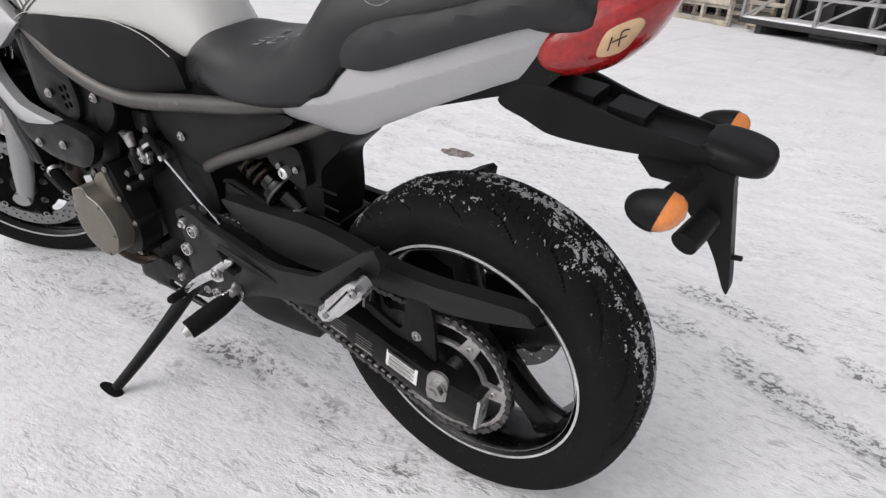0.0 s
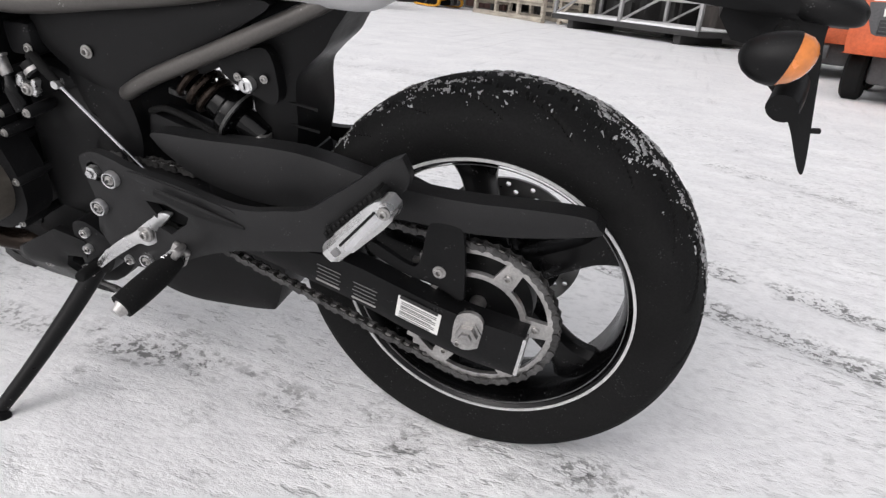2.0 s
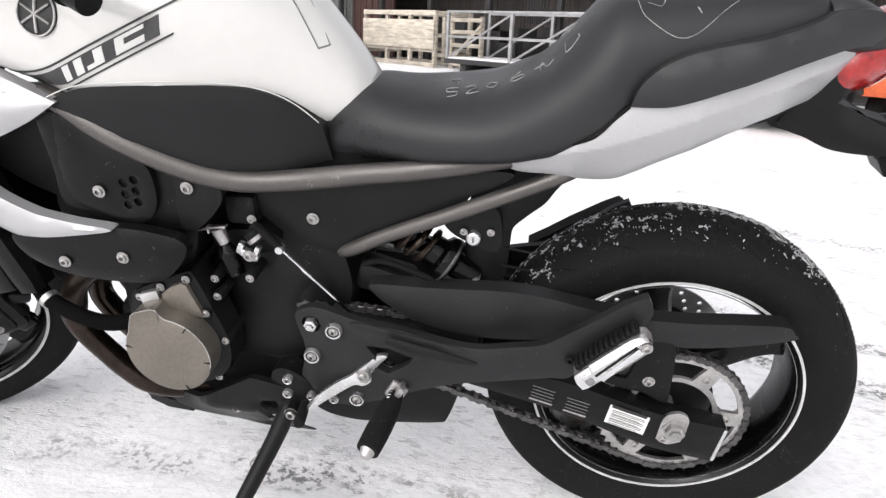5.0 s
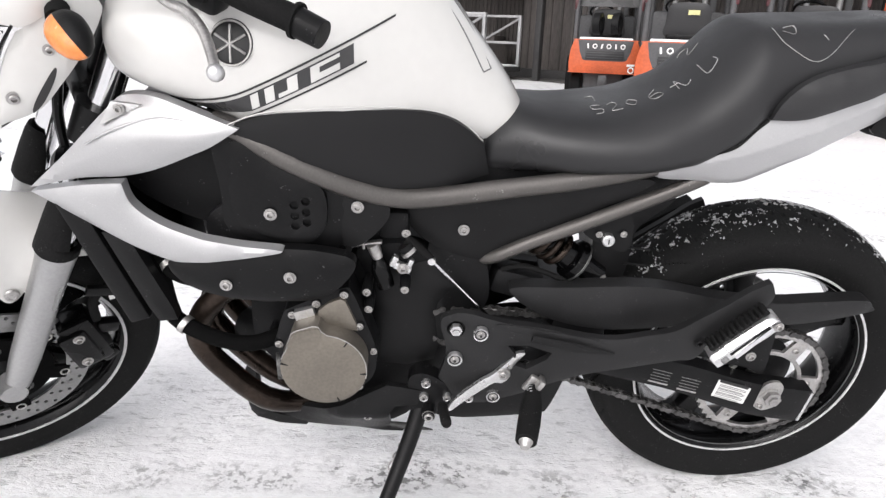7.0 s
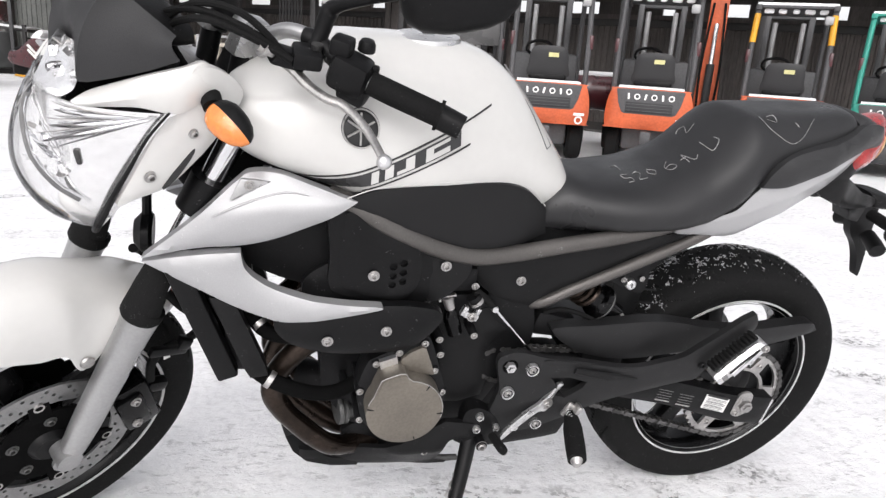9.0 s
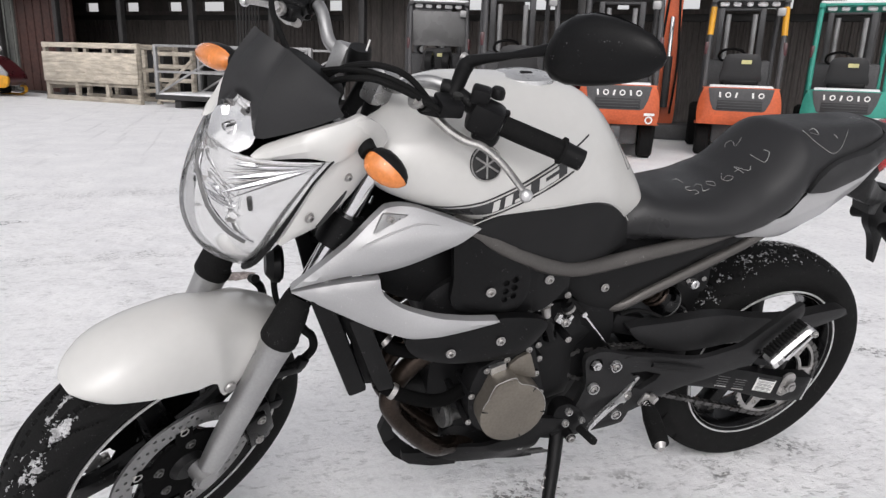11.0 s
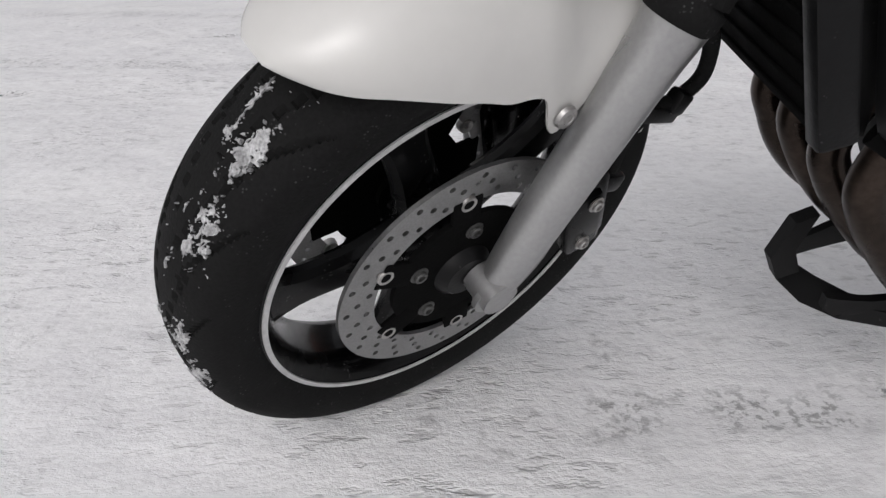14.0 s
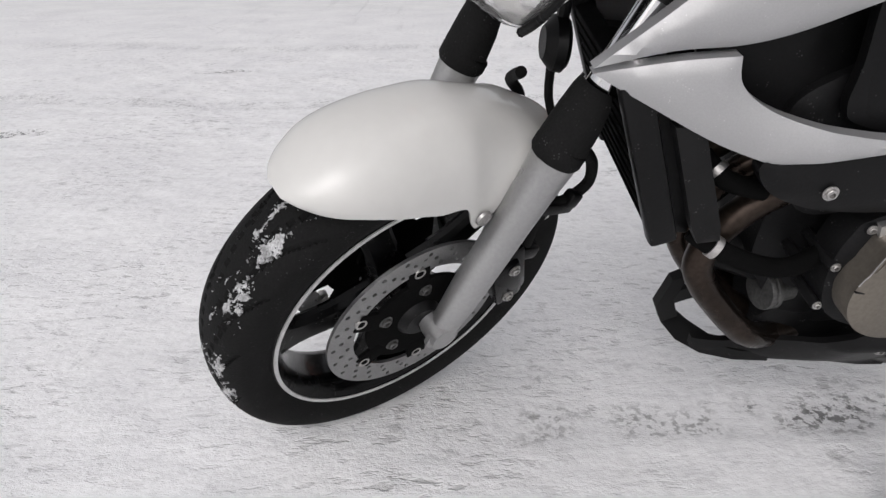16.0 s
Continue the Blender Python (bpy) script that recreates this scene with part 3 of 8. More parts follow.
# chain round both sprockets
CH = [(-0.585, 0.425, 0.036), (0, 0.31, 0.1165)]


def chain_path():
    (x0, z0, r0), (x1, z1, r1) = CH
    dx, dz = x1 - x0, z1 - z0
    dist, base = math.hypot(dx, dz), math.atan2(dz, dx)
    off = math.acos((r0 - r1) / dist)
    pts = []
    for a in np.linspace(base - off, base + off, 60):
        pts.append((x1 + r1 * math.cos(a), z1 + r1 * math.sin(a)))
    for a in np.linspace(base + off, base - off + 2 * math.pi, 30):
        pts.append((x0 + r0 * math.cos(a), z0 + r0 * math.sin(a)))
    pts.append(pts[0])
    return pts


cp = np.array(chain_path())
seglen = np.r_[0, np.cumsum(np.hypot(*np.diff(cp, axis=0).T))]
LINKS = int(seglen[-1] / 0.01587)
chain = part("chain", tube([(p[0], -0.093, p[1]) for p in cp[::1]], 0.0022, 6, 1, False), STEEL, bike, "oily steel drive chain")


def link_mesh(w):
    o = spline([(-0.0115, 0, 0), (-0.008, 0.0058, 0), (0, 0.0036, 0), (0.008, 0.0058, 0), (0.0115, 0, 0), (0.008, -0.0058, 0), (0, -0.0036, 0), (-0.008, -0.0058, 0)], 2, True)
    bms = []
    for y in (-w, w):
        rings = [[(p.x, y + e, p.y) for p in o] for e in (-0.001, 0.001)]
        bms.append(loft(rings))
    for x in (-0.0079, 0.0079):
        bms.append(moved(lathe([(0, -w), (0.0042, -w), (0.0042, w), (0, w)], 8), pose(x, 0, 0)))
    return finish(merge(*bms), "link", 40)


CHAIN_STEEL = mat("oily_chain_steel", (0.085, 0.083, 0.082), 0.42, metal=0.8, var=0.35, scale=60, fine=200, bump=0.1, island=-0.35)
inner, outer = link_mesh(0.0045), link_mesh(0.0068)
for k in range(LINKS):
    s = (k + 0.5) * seglen[-1] / LINKS
    e = 0.006
    p = [np.interp(s, seglen, cp[:, j]) for j in (0, 1)]
    q0 = [np.interp(s - e, seglen, cp[:, j]) for j in (0, 1)]
    q1 = [np.interp(s + e, seglen, cp[:, j]) for j in (0, 1)]
    ang = math.degrees(math.atan2(q1[1] - q0[1], q1[0] - q0[0]))
    part("link", outer if k % 2 else inner, CHAIN_STEEL, chain, at=pose(p[0], -0.093, p[1], 0, -ang, 0))

# -- swingarm, its label, adjuster and chain guards --
swing = part("swingarm", panel([(-0.27, 0.385), (-0.18, 0.378), (-0.03, 0.335), (0.08, 0.319), (0.08, 0.319), (0.07, 0.248), (0.07, 0.248), (-0.03, 0.264), (-0.16, 0.31), (-0.25, 0.335), (-0.40, 0.37), (-0.55, 0.40), (-0.57, 0.45), (-0.42, 0.44)],
             -0.128, 0.034, 0.003, 0.004), SATIN, bike, "black painted steel swingarm")
part("swingarm_beam", mirror_y(panel([(-0.57, 0.46), (-0.3, 0.43), (-0.03, 0.345), (0.08, 0.325), (0.07, 0.25), (-0.03, 0.264), (-0.25, 0.335), (-0.55, 0.39)], -0.125, 0.035, 0.003, 0.004)), SATIN, bike)
part("swingarm_bridge", box((-0.36, 0, 0.42), (0.10, 0.22, 0.07), 0.015), SATIN, bike)
part("swingarm_end_cap", box((0.0755, -0.113, 0.283), (0.006, 0.034, 0.068), 0.002, (0, 8, 0)), ALU, bike, "bright metal end plate")
adjuster = part("chain_adjuster", panel([(-0.022, 0.285), (-0.016, 0.33), (0.006, 0.342), (0.022, 0.328), (0.016, 0.284), (0.016, 0.284), (-0.004, 0.276), (-0.022, 0.285)], -0.1315, 0.006, 0.002, 0.003), STEEL, bike, "steel chain adjuster plate")
part("axle_nut", moved(lathe([(0, -0.014), (0.009, -0.014), (0.010, -0.010), (0.0155, -0.009), (0.0155, 0.0), (0.019, 0.001), (0.019, 0.004), (0, 0.004)], 6), pose(0.002, -0.1355, 0.31)), STEEL, bike, "steel axle nut", sharp=20)
bolt(bike, (-0.012, -0.134, 0.288), 0.0055, STEEL)
label = part("warning_label", panel([(-0.100, 0.345), (-0.100, 0.345), (-0.037, 0.326), (-0.037, 0.326), (-0.043, 0.290), (-0.043, 0.290), (-0.106, 0.309), (-0.106, 0.309)], -0.1317, 0.0012, 0, 0.01, smooth=False), PAPER, bike, "white printed tyre information label")
part("label_header", box((-0.0695, -0.1321, 0.3350), (0.058, 0.0006, 0.0060), 0, (0, 16.8, 0)), BLACKINK, label)
for k in range(9):
    part("print_line", box((-0.0697 - 0.0006 * k - 0.003 * (k % 3 == 2), -0.1321, 0.3275 - 0.0031 * k), (0.054 - 0.006 * (k % 3 == 2), 0.0006, 0.0012), 0, (0, 16.8, 0)), GREYINK, label)
for (sx, sz) in ((-0.205, 0.362), (-0.150, 0.345)):
    for k in range(5):
        part("print_line", box((sx - 0.001 * k, -0.1318, sz - 0.0065 * k), (0.038 - 0.004 * (k % 2), 0.0006, 0.0011 if k < 4 else 0.003), 0, (0, 15, 0)), GREYINK if k < 4 else STEEL, swing)

guard = part("chain_guard", panel([(-0.48, 0.515), (-0.39, 0.518), (-0.253, 0.523), (-0.139, 0.505), (-0.059, 0.497), (0.057, 0.499), (0.131, 0.498), (0.148, 0.486), (0.145, 0.474), (0.03, 0.455), (-0.13, 0.452), (-0.30, 0.435), (-0.40, 0.450), (-0.455, 0.478), (-0.48, 0.500)],
             lambda x, z: -0.112 + 0.015 * max(x, 0) / 0.15, 0.03, 0.006, 0.012), GUARD, bike, "matt black plastic chain guard")
part("guard_bracket", panel([(-0.06, 0.46), (-0.02, 0.462), (-0.012, 0.36), (-0.02, 0.345), (-0.05, 0.36), (-0.10, 0.37), (-0.15, 0.395), (-0.145, 0.41), (-0.09, 0.385), (-0.075, 0.40)], -0.113, 0.008, 0.002, 0.004), SATIN, bike)
bolt(bike, (-0.047, -0.117, 0.386), 0.0065, STEEL)
part("silencer_cover", panel([(-0.335, 0.315), (-0.350, 0.250), (-0.372, 0.180), (-0.390, 0.166), (-0.470, 0.155), (-0.557, 0.150), (-0.620, 0.168), (-0.650, 0.22), (-0.64, 0.30), (-0.50, 0.33), (-0.40, 0.34)], -0.030, 0.14, 0.010, 0.02), PLASTIC, bike, "black underslung silencer cover")
part("muffler", tube([(-0.60, 0.05, 0.24), (-0.48, 0.07, 0.23), (-0.36, 0.10, 0.26), (-0.28, 0.13, 0.30)], [0.045, 0.06, 0.06, 0.045], 20, 5), SATIN, bike, "short black underslung silencer")

# -- footrest bracket, pegs, shift lever --
BRACKET = [(-0.600, 0.462), (-0.585, 0.479), (-0.556, 0.484), (-0.497, 0.470), (-0.430, 0.463), (-0.329, 0.449), (-0.254, 0.461), (-0.214, 0.471), (-0.176, 0.498), (-0.139, 0.526), (-0.108, 0.552), (-0.080, 0.568), (-0.080, 0.568), (-0.070, 0.544), (-0.080, 0.520), (-0.106, 0.496), (-0.146, 0.456), (-0.171, 0.416), (-0.212, 0.408),
           (-0.33, 0.380), (-0.40, 0.352), (-0.44, 0.33), (-0.48, 0.312), (-0.53, 0.295), (-0.585, 0.305), (-0.60, 0.34), (-0.588, 0.40)]
BRACKET_HOLES = [[(-0.486, 0.424), (-0.450, 0.426), (-0.411, 0.414), (-0.418, 0.400), (-0.450, 0.376), (-0.474, 0.384), (-0.470, 0.404)], circle(-0.574, 0.452, 0.0155, 18)]


def bracket_depth(x, z):
    return -0.142 - 0.02 * min(max((x + 0.6) / 0.3, 0), 1)


part("footrest_bracket", panel(BRACKET, bracket_depth, 0.014, 0.004, 0.006, BRACKET_HOLES), GUARD, bike, "black cast footrest bracket")
part("bracket_step", panel([(-0.508, 0.462), (-0.497, 0.468), (-0.430, 0.461), (-0.335, 0.447), (-0.330, 0.436), (-0.40, 0.440), (-0.470, 0.450)], lambda x, z: bracket_depth(x, z) - 0.003, 0.008, 0.003, 0.006, step=0.009), GUARD, bike)
part("bracket_rib", tube([(-0.45, -0.166, 0.452), (-0.38, -0.168, 0.437), (-0.31, -0.167, 0.425)], [0.006, 0.009, 0.002], 8, 4, flat=0.6), PLASTIC, bike)
for x, y, z, r in ((-0.534, -0.155, 0.452, 0.0085), (-0.574, -0.152, 0.397, 0.0085), (-0.504, -0.155, 0.320, 0.008), (-0.621, -0.15, 0.341, 0.007), (-0.624, -0.15, 0.3106, 0.007), (-0.584, -0.15, 0.3115, 0.006), (-0.545, -0.148, 0.3085, 0.007)):
    k = 1.5 if r > 0.0075 else 1.15
    part("washer", moved(lathe([(0.003, 0.0), (r * k * 0.78, 0.0), (r * k * 0.80, -0.0028), (r * k * 0.94, -0.0034), (r * k, -0.002), (r * k * 1.02, 0.006), (0.003, 0.006)], 28, True), pose(x, y - 0.003, z)), ALU, bike)
    # black ring and centre disc stand in for shade in the screw's recesses
    part("washer_ring", moved(lathe([(r * k * 0.52, -0.0008), (r * k * 0.79, -0.0008), (r * k * 0.79, 0.0008), (r * k * 0.52, 0.0008)], 28, True), pose(x, y - 0.0036, z)), BLACKINK, bike)
    part("socket", moved(lathe([(0, -0.0005), (r * 0.30, -0.0005), (r * 0.30, 0.0005), (0, 0.0005)], 6), pose(x, y - 0.0093, z)), BLACKINK, bike)
    bolt(bike, (x, y - 0.005, z), r * 0.60, STEEL)
part("pivot_nut", moved(lathe([(0, -0.010), (0.006, -0.010), (0.0068, -0.006), (0.0105, -0.005), (0.0112, 0.004), (0, 0.004)], 6), pose(-0.574, -0.146, 0.452)), ALU, bike, "bright hexagonal pivot nut", sharp=20)
PEGM = pose(-0.1185, -0.196, 0.4845, 0, -45.5, 0)
peg = part("passenger_footrest", moved(loft([[(u, 0.016 * d, 0.0 + w * q) for d, q in ((-1, -0.55), (-0.55, -1), (1, -1), (1, 1), (-0.55, 1), (-1, 0.55))] for u, w in ((-0.060, 0.012), (-0.055, 0.0145), (-0.032, 0.0145), (-0.030, 0.0165), (0.03, 0.0165), (0.046, 0.0150), (0.056, 0.0105), (0.060, 0.006))]), PEGM), ALU, bike, "polished folding passenger footrest", sharp=25)
part("peg_groove", moved(box((0.006, -0.0162, 0.004), (0.074, 0.003, 0.0035), 0.001, (0, -4, 0)), PEGM), SATIN, peg)
part("peg_rib", moved(loft([[(-0.028, -0.0175, -0.004), (-0.028, -0.0175, -0.012), (-0.028, -0.012, -0.012), (-0.028, -0.012, -0.004)], [(0.044, -0.0195, 0.005), (0.044, -0.0195, -0.002), (0.044, -0.012, -0.002), (0.044, -0.012, 0.005)]]), PEGM), CHROME, peg)
part("peg_slot", moved(box((-0.043, -0.0165, -0.002), (0.012, 0.004, 0.010), 0.002), PEGM), GREYINK, peg)
part("peg_pad", moved(box((0.002, 0.010, 0.0175), (0.108, 0.024, 0.007), 0.002), PEGM), RUBBER, peg, "black rubber pad")
rib = finish(moved(box((0, 0, 0), (0.0056, 0.026, 0.006), 0.0012), pose(0, 0, 0)), "pad_rib")
for k in range(12):
    part("pad_rib", rib, RUBBER, peg, at=PEGM @ Matrix.Translation((-0.046 + 0.0088 * k, 0.009, 0.0220)))
bolt(bike, (-0.081, -0.216, 0.521), 0.0055, STEEL)
bolt(bike, (-0.175, -0.172, 0.455), 0.006, SATIN)
rp = part("rider_footrest", tube([(-0.436, -0.165, 0.345), (-0.444, -0.20, 0.337), (-0.452, -0.235, 0.328), (-0.459, -0.264, 0.321)], [0.013, 0.0205, 0.0210, 0.0195], 14, 4, flat=0.92), RUBBER, bike, "worn black rubber footrest")
part("peg_feeler", tube([(-0.459, -0.262, 0.319), (-0.462, -0.273, 0.315)], [0.014, 0.008], 12, 2, flat=0.9), STEEL, rp, "bare metal peg tip")
part("peg_hinge", merge(box((-0.436, -0.160, 0.350), (0.030, 0.010, 0.034), 0.004, (0, 30, 0)), box((-0.430, -0.170, 0.358), (0.010, 0.022, 0.030), 0.003, (0, 30, 0))), STEEL, rp)
part("hinge_spring", tube([(-0.444 + 0.006 * math.cos(k * 1.6), -0.158 - 0.0016 * k, 0.352 + 0.006 * math.sin(k * 1.6)) for k in range(18)], 0.0013, 6, 3), ALU, rp)
part("shift_lever", panel([(-0.470, 0.405), (-0.454, 0.403), (-0.466, 0.388), (-0.476, 0.372), (-0.479, 0.358), (-0.491, 0.352), (-0.505, 0.354), (-0.526, 0.341), (-0.558, 0.318), (-0.577, 0.303), (-0.582, 0.311), (-0.565, 0.332), (-0.532, 0.359), (-0.510, 0.372), (-0.491, 0.389), (-0.479, 0.398)], lambda x, z: float(np.interp(x, (-0.585, -0.575, -0.49, -0.4657, -0.45), (-0.180, -0.177, -0.160, -0.146, -0.143))), 0.008, 0.002, 0.003, step=0.006), ALU, bike, "polished gear shift lever")
part("lever_washer", moved(lathe([(0.003, -0.002), (0.0115, -0.002), (0.013, 0.0), (0.013, 0.004), (0.003, 0.004)], 24, True), pose(-0.491, -0.161, 0.372)), STEEL, bike)
bolt(bike, (-0.491, -0.163, 0.372), 0.007, STEEL)
part("shift_toe_peg", tube([(-0.592, -0.160, 0.298), (-0.586, -0.205, 0.304), (-0.584, -0.214, 0.3055)], [0.0085, 0.0095, 0.007], 12, 2), RUBBER, bike)
part("shift_rod", tube([(-0.6186, -0.124, 0.5714), (-0.5112, -0.1113, 0.4487)], 0.0027, 8, 2), CHROME, bike, "bright gear linkage rod")
part("rod_end", lathe([(0, -0.007), (0.006, -0.007), (0.0068, 0.0), (0.006, 0.007), (0, 0.007)], 12), ALU, bike, at=Matrix.Translation((-0.6186, -0.124, 0.5714)))
part("rod_boot", tube([(-0.660, -0.118, 0.606), (-0.640, -0.122, 0.592), (-0.6186, -0.124, 0.573)], [0.009, 0.008, 0.006], 10, 3), RUBBER, bike)

# right-hand bracket and footrest seen past the wheel
part("right_bracket", mirror_y(panel(BRACKET, bracket_depth, 0.014, 0.004, 0.006, BRACKET_HOLES)), GUARD, bike, "black cast right footrest bracket")
part("right_footrest", panel([(-0.250, 0.455), (-0.213, 0.478), (-0.176, 0.504), (-0.118, 0.540), (-0.092, 0.553), (-0.083, 0.547), (-0.086, 0.532), (-0.13, 0.498), (-0.18, 0.455), (-0.235, 0.425)], 0.168, 0.036, 0.004, 0.006, smooth=False, step=0.014), RUBBER, bike, "folded right passenger footrest")

# -- side stand --
stand = part("side_stand", tube([(-0.622, -0.12, 0.292), (-0.648, -0.175, 0.225), (-0.693, -0.256, 0.135), (-0.726, -0.314, 0.076)], [0.017, 0.015, 0.013, 0.011], 12, 4), SATIN, bike, "black steel side stand, folded out")
part("stand_foot", moved(panel([(-0.780, 0.0), (-0.768, 0.012), (-0.720, 0.014), (-0.709, 0.0), (-0.722, -0.012), (-0.768, -0.010)], -0.004, 0.008, 0.001, 0.004), pose(0, -0.318, 0.062) @ pose(0, 0, 0, 90 - LEAN, 0, 0)), SATIN, stand)
part("stand_spring", tube([(-0.612 - 0.0095 * k / 4 + 0.006 * math.cos(k * 1.7), -0.118 - 0.0042 * k / 1.4 + 0.006 * math.sin(k * 1.7), 0.29 - 0.0035 * k) for k in range(30)], 0.0018, 6, 3), STEEL, stand)
part("stand_mount", panel([(-0.650, 0.345), (-0.62, 0.356), (-0.575, 0.324), (-0.578, 0.302), (-0.60, 0.268), (-0.635, 0.262), (-0.650, 0.285)], -0.146, 0.03, 0.003, 0.005), SATIN, bike)
bolt(bike, (-0.6146, -0.172, 0.283), 0.008, STEEL)
part("stand_pivot", tube([(-0.6146, -0.172, 0.283), (-0.6146, -0.10, 0.283)], 0.011, 14, 1), SATIN, bike)

# -- engine --
part("crankcase", panel([(-0.845, 0.34), (-0.86, 0.44), (-0.82, 0.50), (-0.74, 0.54), (-0.60, 0.56), (-0.55, 0.50), (-0.56, 0.38), (-0.62, 0.28), (-0.75, 0.24), (-0.81, 0.25)], -0.072, 0.20, 0.012, 0.02), CAST, bike, "matt black engine crankcase")
part("cylinder_block", panel([(-0.925, 0.505), (-0.965, 0.61), (-0.94, 0.66), (-0.83, 0.70), (-0.75, 0.66), (-0.76, 0.54), (-0.86, 0.49)], -0.13, 0.26, 0.008, 0.012), CAST, bike, "black cylinder block")
part("engine_front", panel([(-0.925, 0.40), (-0.905, 0.52), (-0.80, 0.54), (-0.79, 0.30), (-0.86, 0.29), (-0.90, 0.34)], -0.085, 0.17, 0.006, 0.015), CAST, bike)
part("airbox", panel([(-0.93, 0.74), (-0.70, 0.70), (-0.62, 0.60), (-0.40, 0.60), (-0.33, 0.70), (-0.45, 0.74), (-0.65, 0.78), (-0.85, 0.80)], -0.075, 0.15, 0.01, 0.02), SATIN, bike)
part("oil_pan", panel([(-0.86, 0.27), (-0.84, 0.19), (-0.68, 0.18), (-0.62, 0.28)], -0.07, 0.14, 0.01, 0.015), CAST, bike)
gen_face = [(-0.786 + 0.0685 * math.cos(radians(a)), 0.412 + 0.0685 * math.sin(radians(a))) for a in range(-205, 91, 8)]
gen_face = gen_face + [(-0.786, 0.487), (-0.791, 0.496), (-0.800, 0.4965), (-0.826, 0.487), (-0.833, 0.482), (-0.840, 0.462), (-0.8435, 0.449)]
gen = part("generator_cover", panel(gen_face, -0.208, 0.05, 0.003, 0.005, smooth=False, step=0.010), BRONZE, bike, "bronze painted round generator cover")
part("cover_step", panel([(-0.788, 0.487), (-0.793, 0.493), (-0.826, 0.484), (-0.836, 0.462), (-0.838, 0.452), (-0.812, 0.446), (-0.796, 0.452), (-0.788, 0.466)], -0.2105, 0.01, 0.002, 0.004), BRONZE, gen)
for a in (55, -5, 170, -70):
    part("cover_notch", moved(box((0.0615, 0, 0), (0.014, 0.004, 0.0022), 0.0005), pose(-0.786, -0.2085, 0.412, 0, -a, 0)), CAST, gen)
part("cover_edge", tube([(x, -0.2082, z) for x, z in gen_face[24:] + gen_face[:2]], 0.0009, 6, 1), STEEL, gen, "thin bright line along the cover's upper edge")
part("generator_case", panel([(-0.866, 0.43), (-0.853, 0.488), (-0.838, 0.502), (-0.80, 0.521), (-0.755, 0.541), (-0.742, 0.534), (-0.722, 0.478), (-0.705, 0.42), (-0.712, 0.365), (-0.75, 0.332), (-0.80, 0.328), (-0.85, 0.358)], -0.166, 0.05, 0.005, 0.008), CAST, bike, "black generator case")
part("upper_cover", panel([(-0.759, 0.5275), (-0.778, 0.519), (-0.794, 0.505), (-0.795, 0.488), (-0.785, 0.474), (-0.733, 0.468), (-0.736, 0.482), (-0.752, 0.524)], -0.1775, 0.02, 0.003, 0.004, smooth=False, step=0.010), BRONZE, bike, "bronze painted engine cover")
part("sender_block", panel([(-0.833, 0.500), (-0.803, 0.510), (-0.799, 0.492), (-0.829, 0.482)], -0.178, 0.02, 0.001, 0.003, smooth=False), ALU, bike)
for x, y, z in ((-0.754, -0.168, 0.531), (-0.798, -0.168, 0.513), (-0.837, -0.168, 0.491), (-0.731, -0.170, 0.473), (-0.710, -0.165, 0.42), (-0.721, -0.143, 0.521), (-0.718, -0.150, 0.493), (-0.862, -0.168, 0.433), (-0.884, -0.143, 0.415), (-0.858, -0.160, 0.362), (-0.735, -0.160, 0.340), (-0.66, -0.150, 0.532)):
    part("bolt_boss", moved(lathe([(0, -0.003), (0.0076, -0.003), (0.0086, 0.0), (0.0086, 0.04), (0, 0.04)], 12), pose(x, y, z)), CAST, bike)
    part("boss_leg", tube([(x, y + 0.03, z), (x, -0.07, z)], 0.0075, 8, 1), CAST, bike)
    bolt(bike, (x, y - 0.004, z), 0.0046, STEEL)
part("sensor_plug", tube([(-0.662, -0.122, 0.597), (-0.650, -0.124, 0.582)], [0.0135, 0.0125], 14, 2), SATIN, bike)
part("plug_band", tube([(-0.657, -0.1235, 0.589), (-0.653, -0.1240, 0.584)], 0.0142, 14, 1), STEEL, bike)
part("sprocket_cover", panel([(-0.716, 0.520), (-0.666, 0.543), (-0.612, 0.560), (-0.601, 0.527), (-0.572, 0.508), (-0.605, 0.472), (-0.609, 0.448), (-0.601, 0.385), (-0.608, 0.352), (-0.654, 0.338), (-0.722, 0.345), (-0.727, 0.397), (-0.720, 0.484)], -0.098, 0.03, 0.008, 0.012, smooth=False, crease=lambda x, z: 0.004 * math.exp(-((z - 0.500 - 0.35 * (x + 0.66)) / 0.006) ** 2)), PLASTIC, bike, "smooth black sprocket cover")
part("sprocket_cover_top", panel([(-0.735, 0.545), (-0.735, 0.575), (-0.66, 0.585), (-0.625, 0.572), (-0.612, 0.556), (-0.666, 0.540), (-0.716, 0.515)], -0.096, 0.03, 0.005, 0.01), CAST, bike)
part("water_pump_hose", tube([(-1.045, -0.135, 0.468), (-1.015, -0.15, 0.452), (-0.96, -0.155, 0.428), (-0.91, -0.15, 0.418), (-0.86, -0.13, 0.425)], 0.0135, 12, 5), CORE, bike, "black rubber coolant hose")
part("hose_clamp", tube([(-1.020, -0.148, 0.455), (-1.012, -0.151, 0.4505)], 0.0160, 14, 2), STEEL, bike)
part("hose_upper", tube([(-1.05, -0.12, 0.57), (-1.02, -0.14, 0.545), (-0.97, -0.14, 0.53)], 0.013, 12, 4), CORE, bike)
part("hose_clamp", tube([(-1.035, -0.13, 0.558), (-1.029, -0.135, 0.553)], 0.0145, 14, 2), STEEL, bike)
